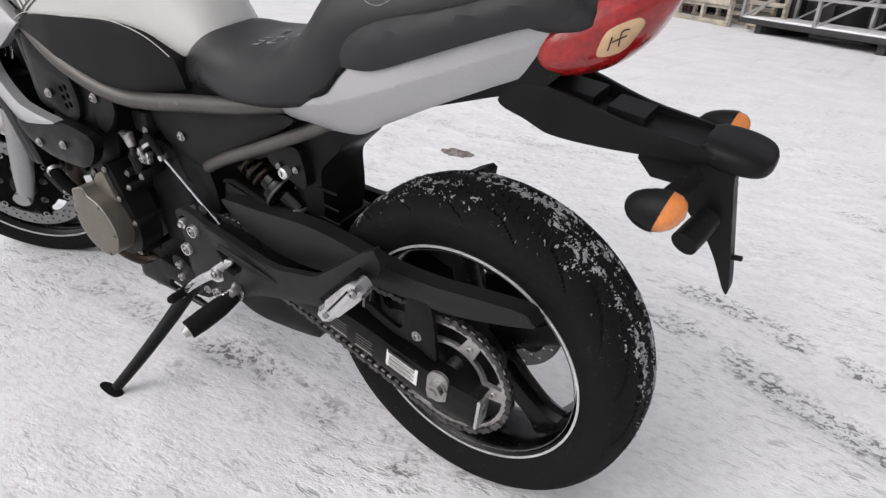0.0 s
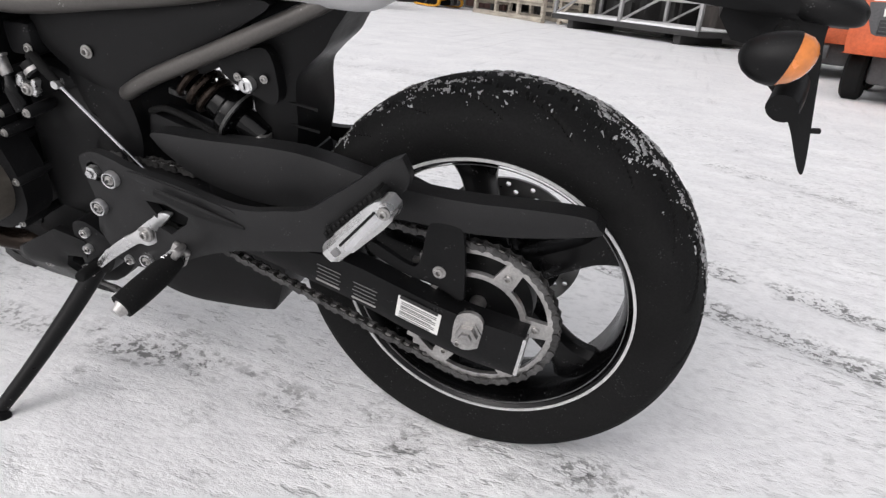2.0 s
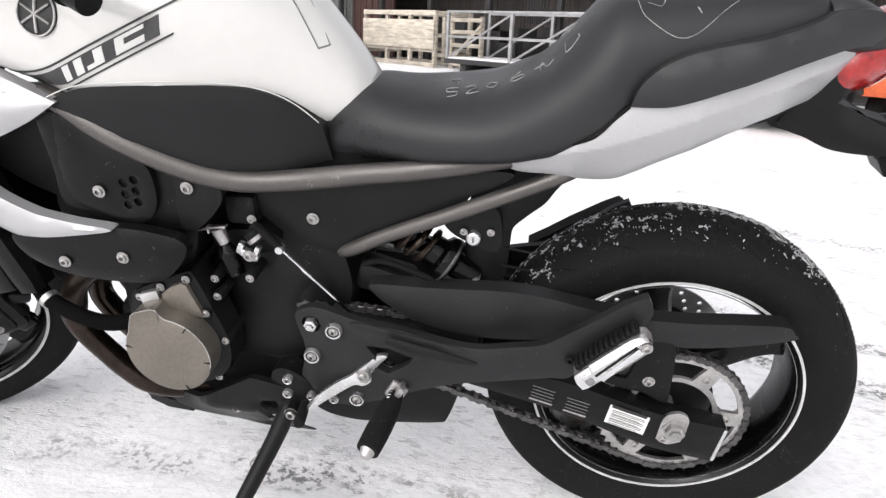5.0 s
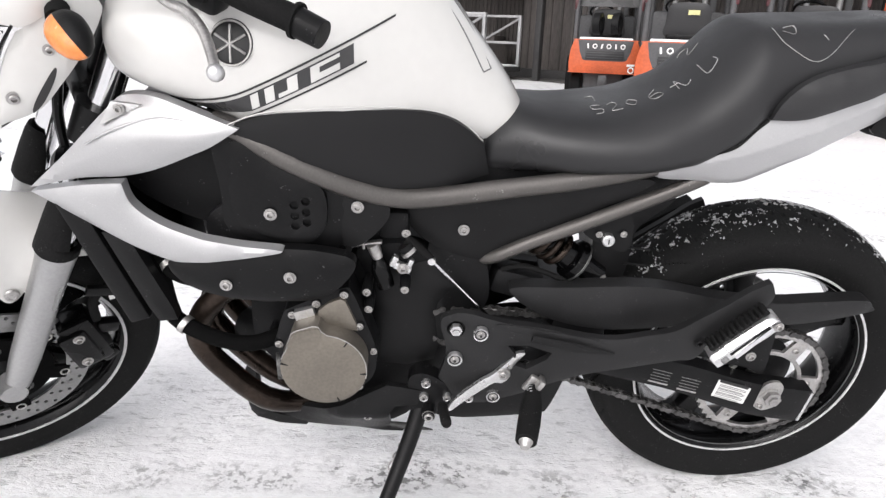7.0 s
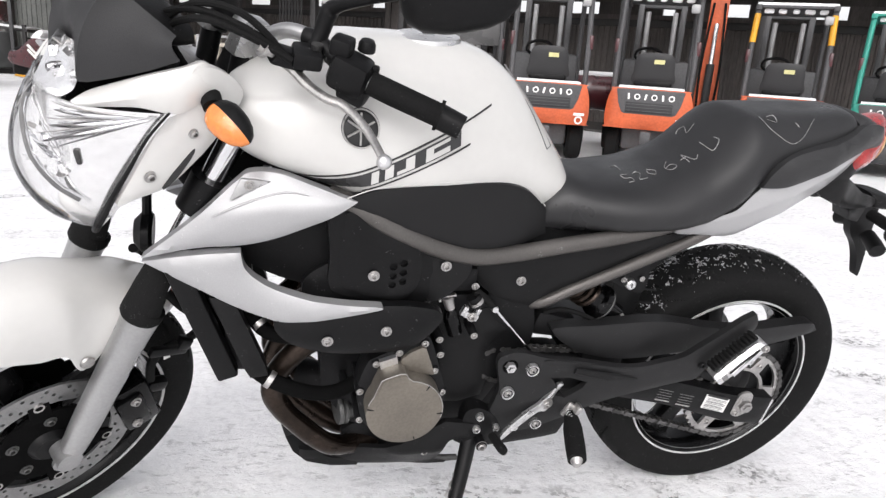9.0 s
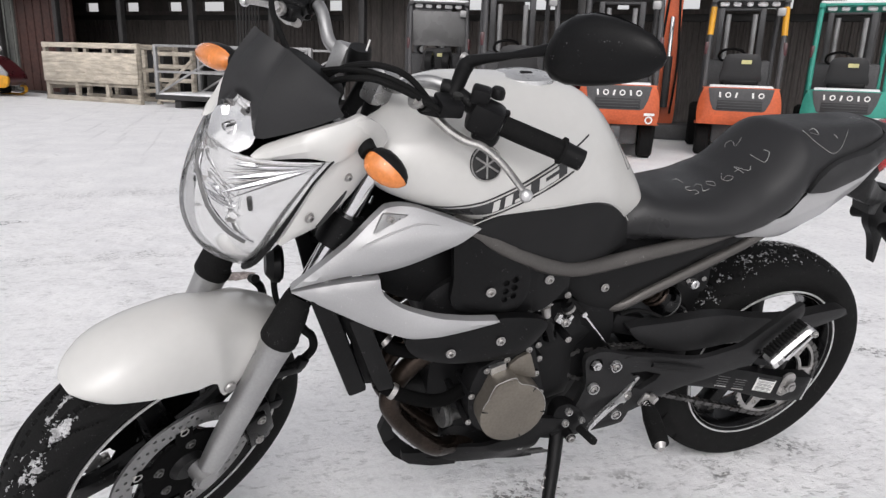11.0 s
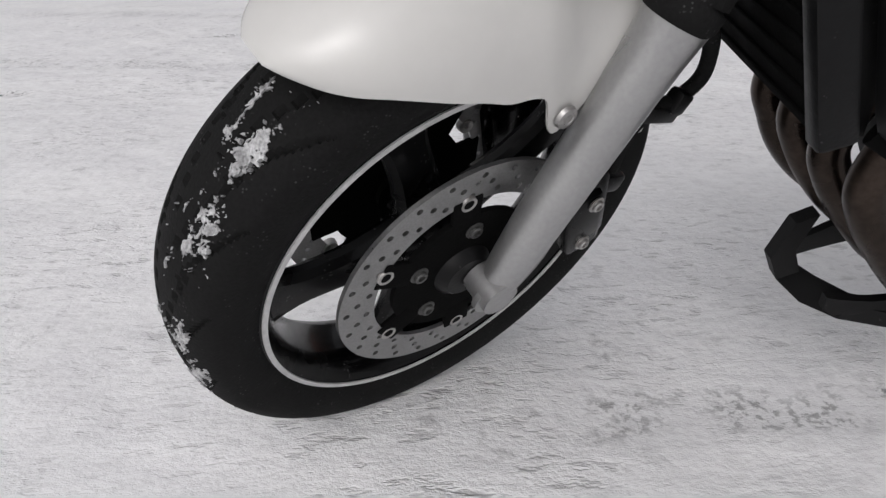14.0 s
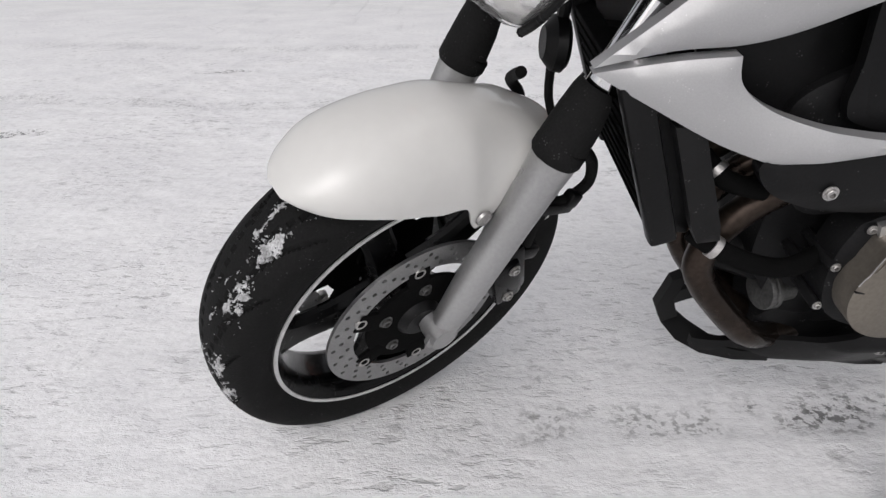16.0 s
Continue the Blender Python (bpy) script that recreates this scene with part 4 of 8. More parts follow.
part("thermostat", tube([(-0.704, -0.128, 0.575), (-0.700, -0.129, 0.556), (-0.690, -0.131, 0.525)], [0.0085, 0.0150, 0.0140], 18, 3), GLOSS, bike, "dark metal sensor housing")
part("sensor_cap", tube([(-0.712, -0.128, 0.600), (-0.704, -0.128, 0.576)], [0.011, 0.0085], 12, 2), STEEL, bike)
part("clutch_arm", merge(box((-0.665, -0.130, 0.561), (0.030, 0.012, 0.013), 0.003, (0, 24, 0)), box((-0.678, -0.130, 0.572), (0.010, 0.012, 0.020), 0.003, (0, 24, 0)), box((-0.653, -0.130, 0.568), (0.008, 0.012, 0.018), 0.002, (0, 24, 0))), ALU, bike)
part("cable_fitting", merge(tube([(-0.755, -0.125, 0.590), (-0.728, -0.128, 0.599)], 0.0022, 8, 1), box((-0.712, -0.128, 0.603), (0.030, 0.010, 0.004), 0.001, (0, -8, 0)), box((-0.726, -0.128, 0.598), (0.004, 0.010, 0.012), 0.001, (0, -8, 0))), STEEL, bike)
part("throttle_body", box((-0.68, -0.09, 0.625), (0.05, 0.05, 0.05), 0.01), CAST, bike)
bolt(bike, (-0.664, -0.138, 0.5615), 0.0065, STEEL)
bolt(bike, (-0.66, -0.12, 0.615), 0.005, STEEL)
part("oil_filter", moved(lathe([(0, -0.06), (0.03, -0.06), (0.034, -0.05), (0.034, 0.03), (0, 0.03)], 28), pose(-0.93, -0.03, 0.36, 0, 0, 60)), CAST, bike)
part("oil_cooler_pipe", moved(lathe([(0, -0.018), (0.030, -0.018), (0.031, -0.015), (0.031, -0.010), (0.028, -0.008), (0.031, -0.006), (0.031, 0.0), (0.025, 0.003), (0.022, 0.012), (0.022, 0.03), (0.016, 0.034), (0.016, 0.06), (0, 0.06)], 28), pose(-0.874, -0.078, 0.322, 0, -10, -78)), DULL, bike, "bare metal oil cooler fitting")

# exhaust headers
for y in (0.118, 0.042, -0.036, -0.113):
    part("exhaust_header", tube([(-0.93, y, 0.515), (-0.968, y, 0.487), (-1.001, y, 0.445), (-1.012, y, 0.398), (-0.996, y, 0.360), (-0.970 - 0.06 * max(y, 0), y, 0.326), (-0.938 - 0.06 * max(y, 0), y, 0.290), (-0.902, y * 0.95, 0.258), (-0.85, y * 0.7, 0.232), (-0.70, y * 0.3 + 0.02, 0.215)], 0.0205, 16, 6), PIPE, bike, "heat-browned steel exhaust pipe")

# belly panels and front loop
belly_pts = [(-0.958, 0.203), (-0.957, 0.184), (-0.945, 0.179), (-0.90, 0.182), (-0.85, 0.186), (-0.80, 0.190), (-0.75, 0.187), (-0.70, 0.179), (-0.660, 0.178), (-0.660, 0.184), (-0.684, 0.190), (-0.684, 0.265), (-0.675, 0.285), (-0.635, 0.290), (-0.628, 0.322), (-0.688, 0.333), (-0.76, 0.290), (-0.82, 0.252), (-0.87, 0.226), (-0.915, 0.211)]


def belly_depth(x, z):
    """Tucked in along its lower edge and towards the front, leaning out above."""
    return -0.058 - 0.042 * min(max((x + 0.957) / 0.16, 0), 1) ** 0.7 - 0.70 * min(max(z - 0.190, 0), 0.072) * min(max((x + 0.89) / 0.12, 0), 1)


for s in (-1, 1):
    bm = panel(belly_pts, belly_depth, 0.012, 0.004, 0.006, smooth=False, step=0.012)
    part("belly_panel", bm if s < 0 else mirror_y(bm), PLASTIC, bike, "black plastic belly panel")
HOOK = [((-0.84, -0.082, 0.192), 0.018), ((-0.89, -0.076, 0.191), 0.020), ((-0.935, -0.058, 0.190), 0.022), ((-0.958, -0.018, 0.183), 0.024), ((-0.970, 0.020, 0.182), 0.026), ((-0.978, 0.032, 0.206), 0.028), ((-0.958, 0.040, 0.256), 0.026)]
rings = []
for k, (p, wide) in enumerate(HOOK):
    up = k > 3
    q = Vector(p)
    e = Vector((0.5 * wide, 0, 0.25 * wide)) if up else Vector((0, 0, 0.5 * wide)) + Vector((0.3 * wide, 0, 0)) * (k / 3)
    f = Vector((0, 0.011, 0)) if up else Vector((0.004, 0.011, 0))
    rings.append([q - e - f, q - e + f, q + e + f, q + e - f])
part("belly_hook", loft(rings), PLASTIC, bike, "angular black belly guard hook")
bolt(bike, (-0.7228, -0.150, 0.2595), 0.006, STEEL)
part("belly_tab", panel([(-0.700, 0.192), (-0.652, 0.195), (-0.604, 0.180), (-0.66, 0.181), (-0.700, 0.180)], -0.100, 0.004, 0.001, 0.003, smooth=False), DULL, bike, "thin metal end of the belly bracket")
part("belly_bar", tube([(-0.69, -0.108, 0.205), (-0.64, -0.108, 0.201)], 0.004, 8, 1), DULL, bike)

# -- radiator --
RAD = pose(-1.122, 0, 0.572, 0, -19, 0)
rad = part("radiator", moved(box((0, 0, 0), (0.026, 0.26, 0.22), 0.004), RAD), CORE, bike, "black radiator with fine horizontal fins")
for k in range(9):
    part("fin", moved(box((-0.0145, 0, -0.095 + 0.0236 * k), (0.003, 0.25, 0.0050), 0.001), RAD), CORE, rad)
for s in (-1, 1):
    part("radiator_tank", moved(box((0.0, 0.143 * s, 0.0), (0.036, 0.028, 0.235), 0.006), RAD), SATIN, bike)
    bm = panel([(-1.140, 0.655), (-1.090, 0.545), (-1.088, 0.460), (-1.045, 0.457), (-1.052, 0.56), (-1.080, 0.65)], -0.124, 0.03, 0.003, 0.005, smooth=False, step=0.012)
    part("radiator_cover", bm if s < 0 else mirror_y(bm), PLASTIC, bike, "black plastic radiator side cover")
    bm = panel([(-1.108, 0.628), (-1.060, 0.494), (-1.048, 0.470), (-1.020, 0.474), (-1.024, 0.495), (-1.068, 0.612), (-1.072, 0.628)], -0.166, 0.022, 0.004, 0.006, smooth=False, step=0.012)
    part("radiator_stay", bm if s < 0 else mirror_y(bm), PLASTIC, bike, "smooth black radiator side stay")

# -- side covers and scoops --
for s in (-1, 1):
    side = (lambda bm: bm) if s < 0 else mirror_y
    scoop = part("air_scoop", side(panel([(-1.204, 0.690), (-1.204, 0.690), (-1.13, 0.755), (-1.065, 0.818), (-1.043, 0.832), (-1.003, 0.832), (-0.949, 0.816), (-0.888, 0.797), (-0.888, 0.797), (-0.925, 0.773), (-0.955, 0.758), (-1.010, 0.733), (-1.060, 0.719), (-1.125, 0.711)],
                 lambda x, z: -0.150 - 0.03 * min(max((x + 1.2) / 0.3, 0), 1) + 0.30 * max(z - 0.775, 0), 0.02, 0.016, 0.022, step=0.010)), SILVER, bike, "silver painted upper air scoop")
    inset = part("scoop_inset", side(panel([(-1.058, 0.826), (-1.016, 0.823), (-1.016, 0.823), (-1.074, 0.796), (-1.074, 0.796), (-1.066, 0.812)], lambda x, z: -0.1655 + 0.30 * max(z - 0.775, 0) - 0.012, 0.006, 0.001, 0.002, smooth=False, step=0.008)), FORK, scoop)
    bolt(inset, (-1.046, 0.169 * s, 0.818), 0.0055, STEEL, out=s)
    part("scoop_ridge", side(tube([(-1.10, -0.1712, 0.768), (-1.06, -0.1722, 0.789), (-1.00, -0.1700, 0.809), (-0.96, -0.1720, 0.806)], [0.0012, 0.0022, 0.0020, 0.0008], 8, 5)), SILVER, scoop)
    part("air_scoop_lower", side(panel([(-1.204, 0.684), (-1.204, 0.684), (-1.12, 0.703), (-1.06, 0.712), (-1.06, 0.712), (-1.052, 0.682), (-1.02, 0.657), (-0.97, 0.640), (-0.90, 0.627), (-0.846, 0.622), (-0.846, 0.616), (-0.92, 0.602), (-1.00, 0.592), (-1.00, 0.592), (-1.06, 0.612), (-1.13, 0.646)],
         lambda x, z: -0.150 - 0.045 * min(max((x + 1.2) / 0.25, 0), 1), 0.02, 0.008, 0.012, step=0.010)), SILVER, bike, "silver painted lower air scoop")
    part("scoop_duct", side(panel([(-1.09, 0.715), (-1.05, 0.79), (-0.99, 0.80), (-0.91, 0.785), (-0.89, 0.67), (-0.94, 0.62), (-1.04, 0.655)], -0.112, 0.012, 0.004, 0.008, [[(-1.035, 0.735), (-1.028, 0.752), (-1.012, 0.75), (-1.018, 0.73)]])), SATIN, bike)
    part("side_cover", side(panel([(-0.925, 0.70), (-0.93, 0.778), (-0.905, 0.780), (-0.84, 0.735), (-0.775, 0.702), (-0.70, 0.70), (-0.715, 0.66), (-0.74, 0.605), (-0.80, 0.605), (-0.90, 0.628), (-0.925, 0.65)],
         lambda x, z: -0.146 - 0.02 * min(max((-x - 0.72) / 0.2, 0), 1), 0.015, 0.005, 0.01)), SATIN, bike, "matt black plastic side cover")
    part("vent_cover", side(panel([(-0.915, 0.66), (-0.905, 0.775), (-0.85, 0.745), (-0.785, 0.715), (-0.775, 0.665), (-0.79, 0.63), (-0.82, 0.62), (-0.88, 0.635)], -0.167, 0.012, 0.006, 0.010,
         [circle(-0.822 + 0.017 * (k % 2), 0.648 + 0.017 * (k // 2) + 0.006 * (k % 2), 0.0066, 12) for k in range(6)])), SATIN, bike, "perforated black plastic cover")
    part("lower_cover", side(panel([(-1.01, 0.592), (-0.96, 0.600), (-0.85, 0.618), (-0.78, 0.616), (-0.735, 0.602), (-0.745, 0.57), (-0.785, 0.535), (-0.85, 0.527), (-0.93, 0.532), (-0.99, 0.555)], -0.186, 0.02, 0.007, 0.01)), SATIN, bike, "black plastic engine side cover")
    part("seat_side_cover", side(panel([(-0.655, 0.668), (-0.55, 0.682), (-0.46, 0.692), (-0.36, 0.706), (-0.275, 0.706), (-0.36, 0.655), (-0.44, 0.605), (-0.49, 0.585), (-0.54, 0.560), (-0.60, 0.575), (-0.655, 0.62)], -0.098, 0.015, 0.006, 0.01)), PLASTIC, bike, "matt black plastic side cover")
    for x, y, z in ((-0.731, -0.160, 0.678), (-0.855, -0.178, 0.671), (-0.83, -0.197, 0.576), (-0.926, -0.197, 0.560), (-0.569, -0.108, 0.618)):
        bolt(bike, (x, y * (-s), z), 0.0065, STEEL, out=s)
part("mounting_plate", panel([(-0.755, 0.690), (-0.70, 0.698), (-0.685, 0.66), (-0.73, 0.61), (-0.765, 0.62)], -0.152, 0.006, 0.003, 0.006), PLASTIC, bike)

# -- frame --
for s in (-1, 1):
    part("frame_rail", tube([(-0.93, 0.142 * s, 0.797), (-0.90, 0.149 * s, 0.786), (-0.82, 0.157 * s, 0.744), (-0.74, 0.150 * s, 0.706), (-0.67, 0.138 * s, 0.686), (-0.60, 0.128 * s, 0.686), (-0.50, 0.118 * s, 0.698), (-0.40, 0.112 * s, 0.711), (-0.32, 0.106 * s, 0.726), (-0.24, 0.092 * s, 0.742), (-0.05, 0.075 * s, 0.800)], [0.0165, 0.0165, 0.015, 0.0135], 14, 6), FRAME, bike, "bronze-grey steel frame tube")
    part("subframe_tube", tube([(-0.54, 0.080 * s, 0.555), (-0.515, 0.100 * s, 0.568), (-0.46, 0.104 * s, 0.598), (-0.34, 0.102 * s, 0.651), (-0.22, 0.098 * s, 0.706), (-0.17, 0.090 * s, 0.735)], 0.0115, 12, 4), FRAME, bike, "bronze-grey steel subframe tube")
    part("frame_plate", panel([(-0.62, 0.60), (-0.56, 0.62), (-0.53, 0.56), (-0.52, 0.48), (-0.56, 0.40), (-0.61, 0.38), (-0.62, 0.48)], -0.095 if s < 0 else 0.075, 0.02, 0.004, 0.008), SATIN, bike)

# inner mudguard, battery box, shock, helmet lock
part("rear_inner_fender", panel([(-0.345, 0.60), (-0.32, 0.69), (-0.22, 0.725), (-0.185, 0.715), (-0.216, 0.668), (-0.230, 0.646), (-0.258, 0.620), (-0.276, 0.595), (-0.279, 0.535), (-0.288, 0.49), (-0.30, 0.47), (-0.335, 0.50)], -0.055, 0.11, 0.008, 0.015), PLASTIC, bike, "black plastic inner rear mudguard")
SHOCK = Matrix.Translation((-0.3745, -0.062, 0.544)) @ Vector((0.828, 0, -0.561)).to_track_quat("Y", "Z").to_matrix().to_4x4()
shock = part("shock_absorber", moved(lathe([(0, -0.09), (0.012, -0.09), (0.012, -0.034), (0.024, -0.033), (0.026, -0.014), (0.035, -0.008), (0.0375, 0.003), (0.036, 0.010), (0.031, 0.012), (0.026, 0.014), (0.021, 0.018), (0.020, 0.055), (0.014, 0.058), (0, 0.058)], 36), SHOCK), GLOSS, bike, "rear shock absorber with glossy black collar")
part("shock_spring", moved(tube([(0.027 * math.cos(k * 0.55), -0.088 + 0.060 * k / 40, 0.027 * math.sin(k * 0.55)) for k in range(41)], 0.0055, 8, 3), SHOCK), PIPE, shock, "brown coil spring")
part("collar_edge", moved(lathe([(0.0368, 0.003), (0.0380, 0.005), (0.0372, 0.008), (0.0360, 0.006)], 36, True), SHOCK), DULL, shock)
part("shock_bolt", moved(lathe([(0, -0.012), (0.006, -0.012), (0.007, 0.0), (0.007, 0.012), (0, 0.012)], 6), pose(-0.325, -0.072, 0.518, 0, 40, 0)), STEEL, bike)
part("helmet_lock_plate", panel([(-0.375, 0.618), (-0.345, 0.634), (-0.30, 0.645), (-0.288, 0.60), (-0.296, 0.572), (-0.330, 0.582), (-0.362, 0.598)], -0.080, 0.02, 0.001, 0.004), PLASTIC, bike)
part("helmet_lock", moved(lathe([(0, -0.008), (0.008, -0.008), (0.0105, -0.006), (0.0105, 0.006), (0, 0.006)], 24), pose(-0.33, -0.086, 0.597)), ALU, bike, "bright metal helmet lock")
part("key_slot", box((-0.33, -0.0945, 0.597), (0.0018, 0.001, 0.009)), BLACKINK, bike)
for x, z in ((-0.345, 0.605), (-0.305, 0.607)):
    bolt(bike, (x, -0.086, z), 0.004, STEEL)
part("inner_clutter", box((-0.47, -0.06, 0.50), (0.09, 0.05, 0.05), 0.01, (0, 15, 0)), CAST, bike)
part("cable_loop", tube([(-0.50, -0.085, 0.535), (-0.47, -0.09, 0.545), (-0.43, -0.09, 0.535), (-0.39, -0.085, 0.515)], 0.005, 8, 4), RUBBER, bike)
part("vacuum_bracket", box((-0.443, -0.066, 0.556), (0.070, 0.006, 0.010), 0.002, (0, 12, 0)), DULL, bike)

for z in (0.570, 0.538, 0.510):
    part("mudguard_rib", tube([(-0.296, -0.057, z), (-0.245, -0.056, z - 0.007)], 0.0022, 6, 1), PLASTIC, bike)

# -- tank --
TANK = [  # x, half-width, bottom, top
    (-1.082, 0.07, 0.885, 0.945), (-1.074, 0.112, 0.86, 0.962), (-1.052, 0.144, 0.842, 0.978), (-1.005, 0.16, 0.822, 0.996), (-0.93, 0.163, 0.795, 1.018), (-0.87, 0.168, 0.77, 1.022), (-0.8, 0.166, 0.75, 1.023),
    (-0.73, 0.156, 0.74, 1.02), (-0.67, 0.137, 0.735, 1.006), (-0.62, 0.117, 0.735, 0.972), (-0.575, 0.098, 0.74, 0.923), (-0.535, 0.081, 0.745, 0.875), (-0.505, 0.068, 0.752, 0.835), (-0.488, 0.052, 0.76, 0.808)]


def tank_mesh():
    rows = np.array(spline_rows(TANK, 4))
    rings = []
    for x, w, zb, zt in rows:
        ring = []
        h = zt - zb
        for a in np.linspace(-0.5 * math.pi, 1.5 * math.pi, 48, endpoint=False):
            c, s_ = math.cos(a), math.sin(a)
            e = 0.62 if s_ > 0 else 0.45
            yy = w * math.copysign(abs(c) ** e, c)
            zz = zb + h * 0.42 + (h * 0.58 if s_ > 0 else h * 0.42) * math.copysign(abs(s_) ** 0.72, s_)
            if s_ > 0:
                yy *= 1 - 0.30 * s_
            ring.append((x, yy, zz))
        rings.append(ring)
    return loft(rings)


def spline_rows(rows, n):
    out = []
    for i in range(len(rows) - 1):
        for k in range(n):
            u = k / n
            a, b_, c, d = (np.array(rows[min(max(i + j, 0), len(rows) - 1)]) for j in (-1, 0, 1, 2))
            out.append(0.5 * ((2 * b_) + (c - a) * u + (2 * a - 5 * b_ + 4 * c - d) * u * u + (3 * b_ - a - 3 * c + d) * u ** 3))
    out.append(np.array(rows[-1]))
    return out


TROWS = np.array(spline_rows(TANK, 4))
tank = part("fuel_tank", tank_mesh(), WHITE, bike, "pearl white fuel tank with grey swoosh decal")


def tank_y(x, z):
    """Half-width of the tank side at a place, so that panels and decals lie on it."""
    w, zb, zt = (np.interp(x, TROWS[:, 0], TROWS[:, k]) for k in (1, 2, 3))
    h = zt - zb
    q = (z - zb - 0.42 * h)
    s_ = min(max(q / (0.58 * h), 0), 1) ** (1 / 0.72) if q > 0 else -(min(-q / (0.42 * h), 1) ** (1 / 0.72))
    c = math.sqrt(max(1 - s_ * s_, 0))
    return w * c ** (0.62 if s_ > 0 else 0.45) * (1 - 0.30 * max(s_, 0))


for s in (-1, 1):
    side = (lambda bm: bm) if s < 0 else mirror_y
    part("tank_side_panel", side(panel([(-0.912, 0.793), (-0.912, 0.793), (-0.86, 0.813), (-0.80, 0.821), (-0.72, 0.823), (-0.65, 0.819), (-0.605, 0.807), (-0.575, 0.788), (-0.546, 0.760), (-0.546, 0.760), (-0.535, 0.710), (-0.535, 0.710), (-0.60, 0.698), (-0.645, 0.697), (-0.70, 0.708), (-0.78, 0.736), (-0.85, 0.766)],
         lambda x, z: -np.interp(x, [-0.92, -0.8, -0.7, -0.6, -0.54], [0.166, 0.166, 0.15, 0.122, 0.096]), 0.03, 0.004, 0.006)), PANEL, bike, "matt black knee panel")
    part("panel_edge", side(tube([(x, -float(np.interp(x, (-0.92, -0.8, -0.7, -0.6, -0.54), (0.166, 0.166, 0.15, 0.122, 0.096))) - 0.003, z + 0.0035) for x, z in ((-0.906, 0.797), (-0.86, 0.815), (-0.80, 0.823), (-0.72, 0.825), (-0.65, 0.821), (-0.605, 0.809), (-0.575, 0.790), (-0.549, 0.763))], 0.0009, 6, 4)), WHITE, tank)
    # decals follow the tank
    def decal(pts, m, name, lift=0.0012, st=0.009):
        return part(name, side(panel(pts, lambda x, z: -tank_y(x, z) - lift, 0.003, 0, 0.01, smooth=False, step=st)), m, tank)
    # dark band between two white margins, each with a dark line outside
    def along(u, v):
        return (-0.804 + u * math.cos(0.45) - v * math.sin(0.45), 0.864 + u * math.sin(0.45) + v * math.cos(0.45))
    for u0, u1, v0, v1, taper, m, name in ((-0.170, 0.080, -0.0112, 0.0112, 1.0, BANDGREY, "decal_band"), (-0.180, 0.140, 0.0152, 0.0178, 0.0, BLACKINK, "decal_line"), (-0.085, 0.098, -0.0178, -0.0155, 0.0, BLACKINK, "decal_line")):
        low, high = [], []
        for k in range(19):
            u = u0 + (u1 - u0) * k / 18
            back = min(max((-0.075 - u) / 0.095, 0), 1)
            rise = 2.2 * min(u + 0.075, 0) ** 2
            low.append(along(u + 0.45 * v0, v0 + (v1 - v0) * 0.92 * taper * back + rise))
            high.append(along(u + 0.45 * v1, v1 + rise))
        decal(low + high[::-1], m, name)

# outlined arrow at the back of the tank
for s in (-1, 1):
    for pts in ([(-0.640, 0.985), (-0.590, 0.925), (-0.552, 0.860)], [(-0.628, 0.985), (-0.578, 0.925), (-0.540, 0.862)], [(-0.552, 0.860), (-0.540, 0.862)]):
        part("decal_line", tube([(x, s * (tank_y(x, z) + 0.0008), z) for x, z in pts], 0.0011, 5, 5), GREYINK, tank)

# slanted pale shapes on the tank band
def slant(u, v):
    """A place on the band: u along it, v across it, leaning forward."""
    c, q = math.cos(0.45), math.sin(0.45)
    u = u + 0.45 * v
    return (-0.804 + u * c - v * q, 0.864 + u * q + v * c)


def band_shape(pts, holes=()):
    part("band_shape", panel([slant(*p) for p in pts], lambda x, z: -tank_y(x, z) - 0.0022, 0.002, 0, 0.01, [[slant(*p) for p in h] for h in holes], smooth=False, step=0.007), WHITE, tank, "pale slanted bar")


for u0, u1 in ((-0.072, -0.060), (-0.050, -0.036), (-0.016, -0.001), (0.018, 0.031)):
    band_shape([(u0, -0.0092), (u1, -0.0092), (u1, 0.0092), (u0, 0.0092)])
for u0, u1, v0, v1 in ((-0.030, -0.016, -0.0092, -0.0042), (0.031, 0.060, 0.0048, 0.0092), (0.031, 0.060, -0.0092, -0.0018)):
    band_shape([(u0, v0), (u1, v0), (u1, v1), (u0, v1)])
EMB = (-0.889, 0.909)
part("tank_badge", panel(circle(*EMB, 0.0285, 32), lambda x, z: -tank_y(x, z), 0.003, 0.003, 0.004, smooth=False, step=0.01), BLACKINK, tank, "round black badge with pale ring")
part("badge_ring", tube([(EMB[0] + 0.0265 * math.cos(t), -tank_y(EMB[0] + 0.0265 * math.cos(t), EMB[1] + 0.0265 * math.sin(t)) - 0.003, EMB[1] + 0.0265 * math.sin(t)) for t in np.linspace(0, 2 * math.pi, 40)], 0.0014, 6, 1), STEEL, tank)
for k in range(3):
    a = radians(90 + 60 * k)
    p = [(EMB[0] + r_ * math.cos(a), EMB[1] + r_ * math.sin(a)) for r_ in np.linspace(-0.0225, 0.0225, 9)]
    part("badge_bar", tube([(x, -tank_y(x, z) - 0.0045, z) for x, z in p], 0.0018, 6, 1), STEEL, tank)
part("filler_cap", moved(lathe([(0, 0.006), (0.030, 0.007), (0.036, 0.005), (0.050, 0.005), (0.056, 0.003), (0.058, -0.004), (0, -0.004)], 48, axis="z"), pose(-0.77, 0, 1.0195, 180, -2.5, 0) @ pose(0, 0, 0, 180, 0, 0)), ALU, bike, "bare metal fuel filler cap")
part("cap_keyhole", moved(box((0, 0, 0), (0.024, 0.012, 0.006), 0.003), pose(-0.765, 0, 1.0255)), SATIN, bike)

